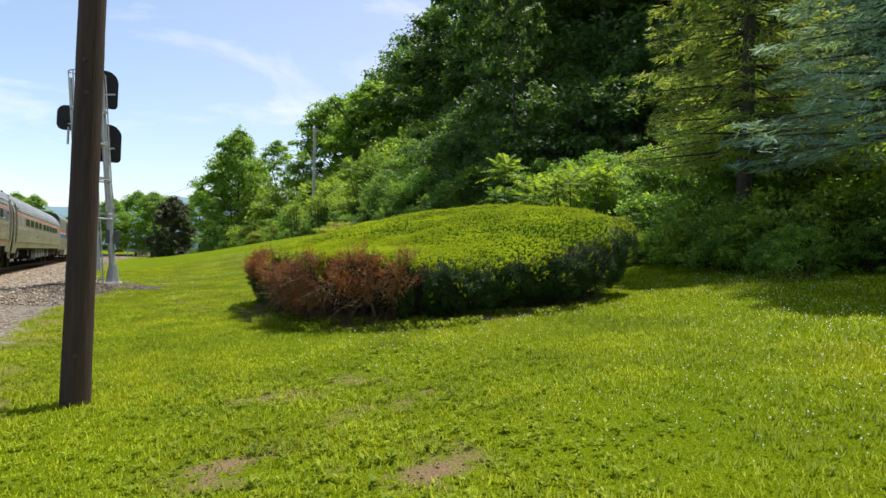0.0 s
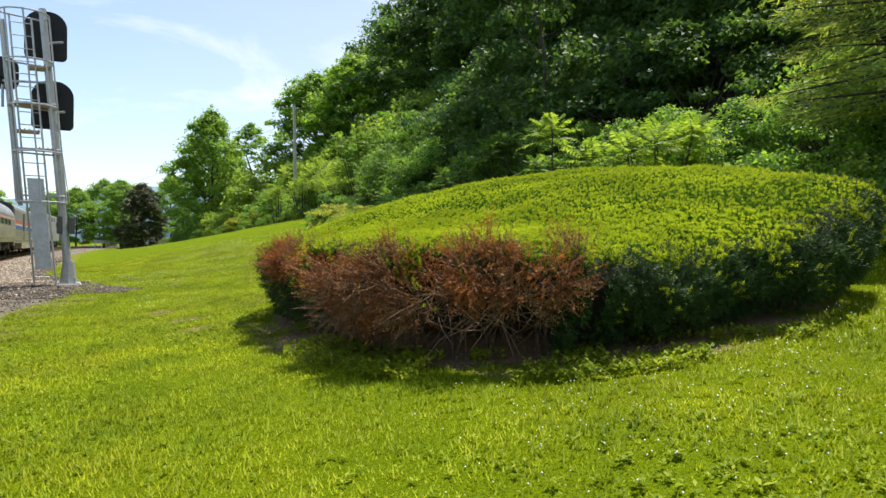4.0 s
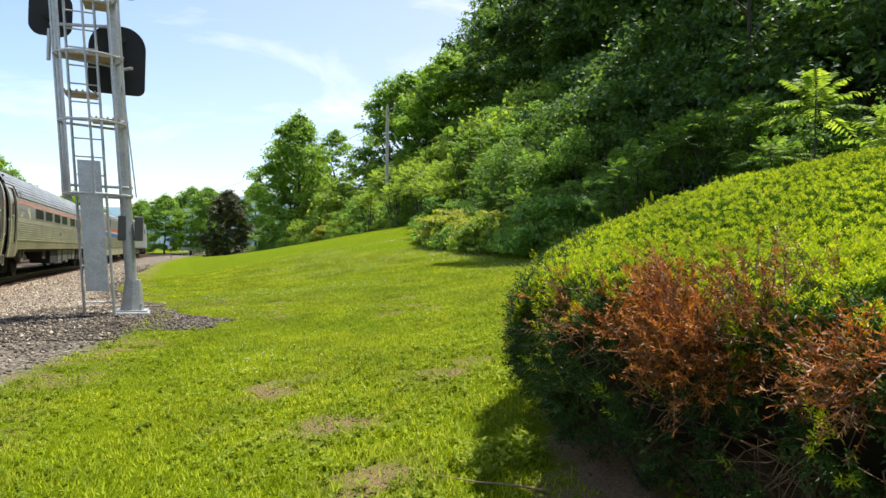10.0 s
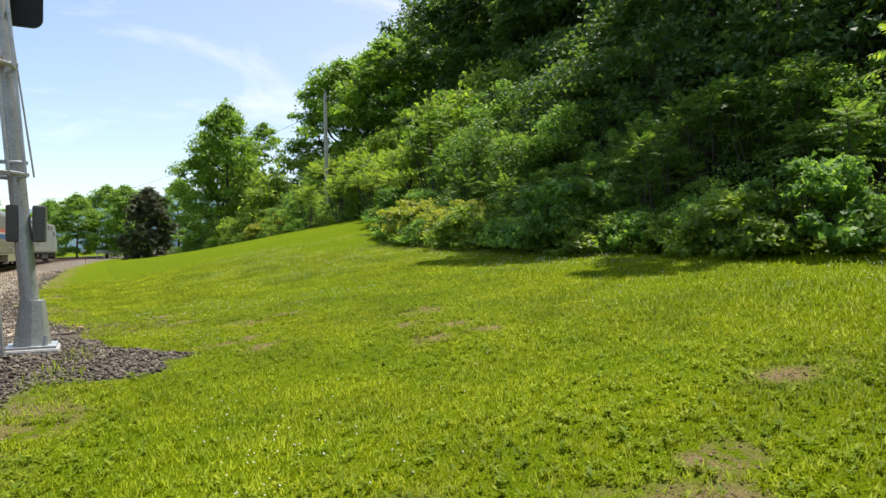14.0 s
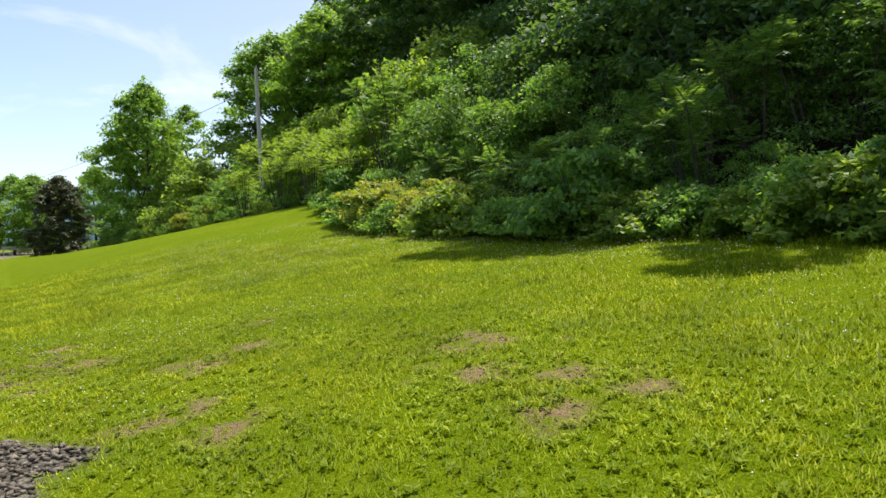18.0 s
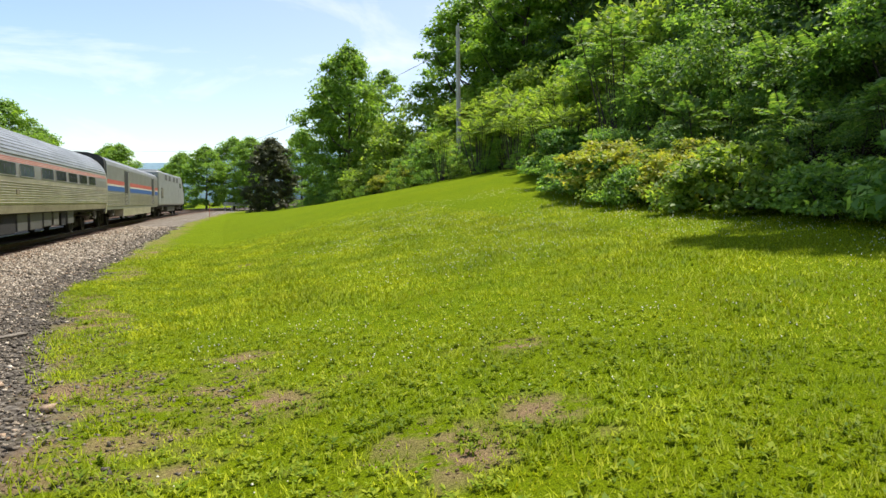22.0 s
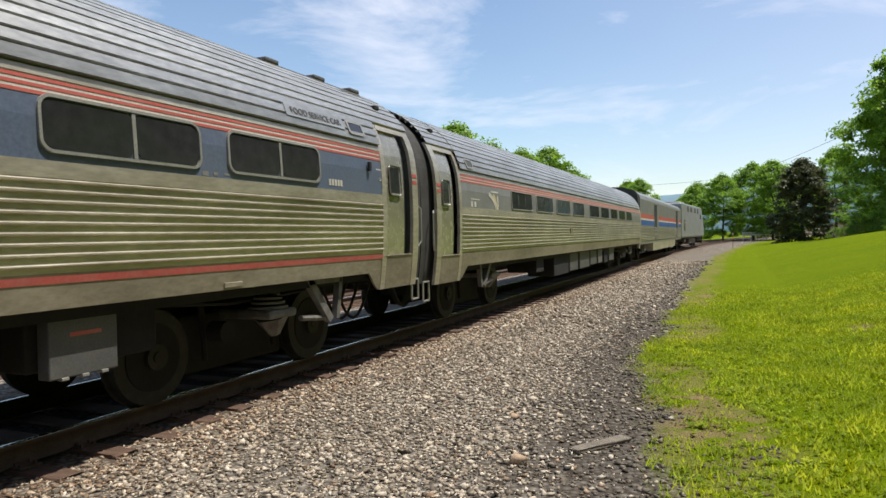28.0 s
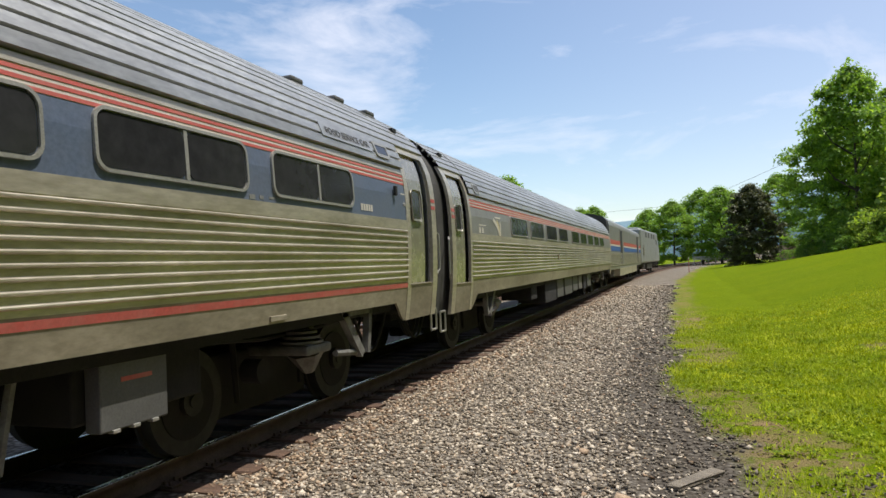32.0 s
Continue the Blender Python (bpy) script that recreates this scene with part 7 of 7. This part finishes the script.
def stone_material(name, a, b, c):
    m = bpy.data.materials.new(name)
    m.use_nodes = True
    nt = m.node_tree
    bsdf = nt.nodes["Principled BSDF"]
    geo = nt.nodes.new("ShaderNodeNewGeometry")
    r = nt.nodes.new("ShaderNodeValToRGB")
    r.color_ramp.elements[0].color, r.color_ramp.elements[1].color = (*a, 1), (*c, 1)
    r.color_ramp.elements.new(0.5).color = (*b, 1)
    nt.links.new(geo.outputs["Random Per Island"], r.inputs["Fac"])
    tc = nt.nodes.new("ShaderNodeTexCoord")
    g = noise_of(nt, 60, 4, 0.6, tc.outputs["Object"])
    col = mix_col(nt, 1.0, r.outputs["Color"], ramp_between(nt, g, (0.7, 0.68, 0.65), (1.15, 1.15, 1.15)), "MULTIPLY")
    nt.links.new(col, bsdf.inputs["Base Color"])
    bsdf.inputs["Roughness"].default_value, bsdf.inputs["Specular IOR Level"].default_value = 0.9, 0.25
    return m


M_STONE = stone_material("crushed_stone", (0.13, 0.105, 0.077), (0.37, 0.305, 0.23), (0.68, 0.59, 0.47))
M_STONE_RUST = stone_material("rust_stained_stone", (0.15, 0.092, 0.056), (0.4, 0.28, 0.185), (0.62, 0.5, 0.37))
M_EARTH = stone_material("dry_earth", (0.09, 0.055, 0.032), (0.2, 0.13, 0.08), (0.34, 0.24, 0.16))
M_STONE_DARK = stone_material("dark_grey_stone", (0.072, 0.06, 0.046), (0.145, 0.122, 0.095), (0.27, 0.23, 0.18))
sr = rng_of(91)


def scatter(rng, n, x0, x1, y0, y1, keep):
    x, y = rng.uniform(x0, x1, n), rng.uniform(y0, y1, n)
    k = keep(x, y)
    return x[k], y[k]


gravel_at = lambda x, y: masks(x, y)[0]
beds = [(56000, 1.12, 6.6, -6.5, 4.0, 0.022, 0.046), (18000, 1.4, 6.2, 4.0, 16, 0.035, 0.065), (8000, 1.4, 6.0, -15, -6.5, 0.03, 0.06), (12000, 1.5, 6.0, 16, 36, 0.05, 0.085)]
for k, (n, x0, x1, y0, y1, s0, s1) in enumerate(beds):
    x, y = scatter(sr, n, x0, x1, y0, y1, lambda x, y: (gravel_at(x, y) > 0.5) & ((x > 1.38) | (sr.uniform(0, 1, len(x)) < 0.4)) & (sr.uniform(0, 1, len(x)) > 0.6 * sstep(x, gravel_edge(y) - 1.6, gravel_edge(y) - 0.4)))
    size = (s0 * 0.75 + (s1 - s0 * 0.6) * sr.uniform(0, 1, len(x)) ** 1.6) * np.where(sr.uniform(0, 1, len(x)) < 0.06, 1.5, 1.0)
    rusty = sr.uniform(0, 1, len(x)) < np.clip(0.9 - (x - 0.9) / 1.8, 0.06, 0.8)
    dark = ~rusty & (sr.uniform(0, 1, len(x)) < np.clip((x - gravel_edge(y) + 1.1) / 1.2, 0.08, 0.85))
    for sel, mat, nm in ((rusty, M_STONE_RUST, "rust-stained crushed stone ballast"), (dark, M_STONE_DARK, "dark grey crushed stone"), (~rusty & ~dark, M_STONE, "pale grey crushed stone ballast")):
        tagged(joined("ballast_stones", field_of_stones(sr, x[sel], y[sel], size[sel], mat, "ballast_stones")), nm + " beside the track", "gravel", kind="stuff")
x, y = scatter(sr, 9000, 3.6, 7.8, -11.2, -7.4, lambda x, y: gravel_at(x, y) > 0.55)
tagged(joined("apron_gravel", field_of_stones(sr, x, y, sr.uniform(0.03, 0.06, len(x)), M_STONE_DARK, "apron_gravel")), "dark grey gravel apron round the signal's foot", "gravel", kind="stuff")
x, y = scatter(sr, 1300, 5.5, 7.6, -7.5, -1.5, lambda x, y: (masks(x, y)[1] > 0.25) & (gravel_at(x, y) < 0.6))
tagged(joined("scattered_stones", field_of_stones(sr, x, y, sr.uniform(0.02, 0.045, len(x)), M_STONE_DARK, "scattered_stones", 0.4)), "small dark stones strewn along the grass edge", "gravel", kind="stuff")

for px, py, s, rz in ((4.44, -2.5, 0.19, 20), (6.2, -5.3, 0.13, 70), (5.6, -4.3, 0.09, 0), (4.0, -1.2, 0.09, 40)):
    rock = joined("rock", field_of_stones(rng_of(int(px * 10)), np.array([0.0]), np.array([0.0]), np.array([s]), M_STONE_RUST, "rock"))
    rock.matrix_world = pose(px, py, float(ground_z(px, py)) - float(ground_z(0, 0)), 0, 0, 0)
    tagged(rock, "flat brownish stone lying on the gravel", "stone")
bm = new_box(-0.3, 0.3, -0.055, 0.055, 0, 0.035, 0.006)
for vert in bm.verts:
    vert.co += Vector((random.uniform(-0.015, 0.015), random.uniform(-0.008, 0.008), random.uniform(-0.004, 0.004)))
plank = tagged(part("plank", bm, M_PLANK), "weathered grey broken plank lying on the gravel", "plank")
plank.matrix_world = pose(4.95, -1.84, float(ground_z(4.95, -1.84)) + 0.008, 0, 0, 56)
for px, py, ln, rz in ((5.9, -6.6, 0.4, 15), (5.3, -3.6, 0.3, 60)):
    bm = new_box(-ln / 2, ln / 2, -0.03, 0.03, 0, 0.02, 0.004)
    ob = tagged(part("wood_scrap", bm, M_PLANK), "small scrap of grey weathered wood", "wood scrap")
    ob.matrix_world = pose(px, py, float(ground_z(px, py)) + 0.005, 0, 0, rz)


def grass_field(rng, x, y, height, mat, name, wide=0.006):
    """Single bent blades, each a long triangle pair."""
    n = len(x)
    z = ground_z(x, y)
    az, lean = rng.uniform(0, 6.283, n), rng.uniform(0.25, 1.0, n)
    h = height * rng.uniform(0.5, 1.25, n)
    dx, dy = np.cos(az), np.sin(az)
    w = wide * rng.uniform(0.7, 1.4, n)
    b0 = np.stack([x - dy * w, y + dx * w, z - 0.005], 1)
    b1 = np.stack([x + dy * w, y - dx * w, z - 0.005], 1)
    tip = np.stack([x + dx * h * lean, y + dy * h * lean, z + h * np.sqrt(1 - 0.6 * lean ** 2)], 1)
    v = np.stack([b0, b1, tip], 1).reshape(-1, 3)
    return mesh_from(name, v, np.arange(n * 3).reshape(-1, 3), mat)


def lawn_here(x, y, rng):
    g, s = masks(x, y)[:2]
    inside = hedge_r(np.arctan2(y - HY, x - HX)) * 0.95 > np.hypot(x - HX, y - HY)
    bare = (s > 0.35) & (np.sin(x * 7.1 + 2 * np.sin(y * 5.3)) + np.sin(y * 8.7) > -0.5)
    return (g < rng.uniform(0.15, 0.8, len(x))) & ~inside & ~(bare & (rng.uniform(0, 1, len(x)) < 0.9))


gr = rng_of(95)
for n, x0, x1, y0, y1, hh, ww in ((430000, 4.2, 12.5, -33, -1.0, 0.036, 0.0055), (130000, 2.2, 14.5, -2.5, 16, 0.05, 0.011), (110000, 11.5, 18.6, -34, 10, 0.05, 0.011)):
    x, y = scatter(gr, n, x0, x1, y0, y1, lambda x, y: lawn_here(x, y, gr) & (gr.uniform(0, 1, len(x)) > sstep(y, y1 - 9, y1) * 0.97) & (gr.uniform(0, 1, len(x)) > sstep(np.abs(x - (x0 + x1) / 2), (x1 - x0) / 2 - 1.2, (x1 - x0) / 2) * 0.5))
    tall = 1.0 + 0.4 * wavy(x, y, 1.1, 3) + 0.3 * wavy(x, y, 3.1, 1) + 0.35 * wavy(x, y, 9.0, 4)
    tagged(joined("grass", grass_field(gr, x, y, hh * np.clip(tall, 0.35, 1.9), L_TURF, "grass", ww)), "short sunlit green grass blades on the lawn", "grass", kind="stuff")


def tufts(rng, x, y, per, height, spread):
    """Several blades about each place, leaning out of a common foot."""
    return np.repeat(x, per) + rng.normal(size=len(x) * per) * spread, np.repeat(y, per) + rng.normal(size=len(x) * per) * spread, np.repeat(height, per)


# taller lush tufts, thick in drifts
x, y = scatter(gr, 34000, 4.4, 13.5, -33, 3, lambda x, y: lawn_here(x, y, gr) & (wavy(x, y, 1.3, 9) + 0.6 * wavy(x, y, 4.3, 2) > gr.uniform(-0.9, 0.9, len(x))))
X, Y, Hh = tufts(gr, x, y, 9, gr.uniform(0.045, 0.085, len(x)) * (1 - 0.35 * weedy(x, y)), 0.017)
tagged(joined("grass_tufts", grass_field(gr, X, Y, Hh, L_LUSH, "grass_tufts", 0.0052)), "lush darker grass tufts in drifts over the lawn", "grass", kind="stuff")
# lusher tufts along the gravel's edge and round the hedge's foot
x, y = scatter(gr, 44000, 4.2, 7.6, -30, 8, lambda x, y: (np.abs(x - gravel_edge(y) - 0.25) < 0.35) & (wavy(x, y, 2.7, 8) > 0.05))
tagged(joined("edge_grass", grass_field(gr, x, y, np.full(len(x), 0.085), L_LUSH, "edge_grass", 0.005)), "longer grass tufts along the gravel edge", "grass", kind="stuff")
# low broad-leaved weeds crowding the worn places
for n, big, thick in ((30000, 0.95, 0.0), (2600, 1.5, 0.1)):
    x, y = scatter(gr, n, 4.6, 12, -32, 4, lambda x, y: lawn_here(x, y, gr) & (weedy(x, y) * 0.95 + 0.06 > gr.uniform(thick, 1, len(x))))
    per = 7
    X, Y = np.repeat(x, per), np.repeat(y, per)
    az = gr.uniform(0, 6.283, len(X))
    d = np.stack([np.cos(az), np.sin(az), gr.uniform(0.1, 0.7, len(X))], 1)
    L = gr.uniform(0.02, 0.046, len(X)) * big
    c = np.stack([X, Y, ground_z(X, Y) + gr.uniform(0.008, 0.04, len(X))], 1) + d * (L * 0.5)[:, None]
    v, f = leaves(c, d, np.array([[0, 0, 1.0]]) + d * -0.3, L, L * 0.5)
    tagged(joined("lawn_weeds", mesh_from("lawn_weeds", v, f, L_WEED)), "low broad-leaved weeds and clover leaves in the lawn", "weeds", kind="stuff")
x, y = scatter(gr, 16000, 7.6, 12.5, -25, -16.2, lambda x, y: (np.abs(np.hypot(x - HX, y - HY) / hedge_r(np.arctan2(y - HY, x - HX)) - 0.98) < 0.13) & (wavy(x, y, 2.2, 4) + 0.6 * wavy(x, y, 5.3, 1) > 0.12))
X, Y = np.repeat(x, 6), np.repeat(y, 6)
az = gr.uniform(0, 6.283, len(X))
d = np.stack([np.cos(az), np.sin(az), gr.uniform(0.2, 0.9, len(X))], 1)
L = gr.uniform(0.025, 0.06, len(X))
c = np.stack([X, Y, ground_z(X, Y) + gr.uniform(0.01, 0.09, len(X))], 1) + d * (L * 0.5)[:, None]
v, f = leaves(c, d, np.array([[0, 0, 1.0]]) + d * -0.3, L, L * 0.55)
tagged(joined("shade_weeds", mesh_from("shade_weeds", v, f, L_WEED)), "green weeds sprouting in the shade at the hedge's foot", "weeds", kind="stuff")
# crumbs of dry earth and stone in the bare spots
x, y = scatter(gr, 60000, 5.0, 11.5, -30, 6, lambda x, y: (masks(x, y)[1] > 0.4) & (gravel_at(x, y) < 0.4) & (hedge_r(np.arctan2(y - HY, x - HX)) * 0.8 < np.hypot(x - HX, y - HY)))
tagged(joined("earth_crumbs", field_of_stones(gr, x, y, gr.uniform(0.006, 0.022, len(x)), M_EARTH, "earth_crumbs", 0.35)), "crumbs of dry brown earth in worn spots of the lawn", "soil", kind="stuff")
# white clover heads
x, y = scatter(gr, 15000, 7.0, 17.5, -33, 14, lambda x, y: lawn_here(x, y, gr) & (wavy(x, y, 0.55, 2) + 0.09 * (x - 9) > gr.uniform(0, 0.8, len(x))))
h = gr.uniform(0.05, 0.085, len(x))
s = gr.uniform(0.006, 0.01, len(x)) * (1 + 0.03 * np.maximum(x - 9, 0))
octa = 0.85 * np.array([[1, 0, 0], [0, 1, 0], [-1, 0, 0], [0, -1, 0], [0, 0, 1], [0, 0, -1]], float)
v = octa[None] * s[:, None, None] + np.stack([x, y, ground_z(x, y) + h], 1)[:, None]
tri = np.array([[0, 1, 4], [1, 2, 4], [2, 3, 4], [3, 0, 4], [1, 0, 5], [2, 1, 5], [3, 2, 5], [0, 3, 5]])
f = (tri[None] + (np.arange(len(x)) * 6)[:, None, None]).reshape(-1, 3)
tagged(joined("clover_flowers", mesh_from("clover_flowers", v.reshape(-1, 3), f, L_CLOVER)), "small white clover flowers dotted over the lawn", "flowers", kind="stuff")

# low white barrier beyond the bend
fence = empty("white_fence", (9.6, 118, float(ground_z(9.6, 118))), "low white barrier beside the line at the bend", "fence")
for k in range(5):
    part("post", new_box(-2.4 + 1.15 * k, -2.25 + 1.15 * k, -0.08, 0.08, -0.2, 1.5, 0.01), M_WHITE, fence)
for z in (1.05, 1.4):
    part("rail_board", new_box(-2.6, 2.6, -0.12, -0.08, z - 0.12, z + 0.12, 0.01), M_WHITE, fence)


def motions():
    """Nothing moves on its own here: the train stands still."""


motions()
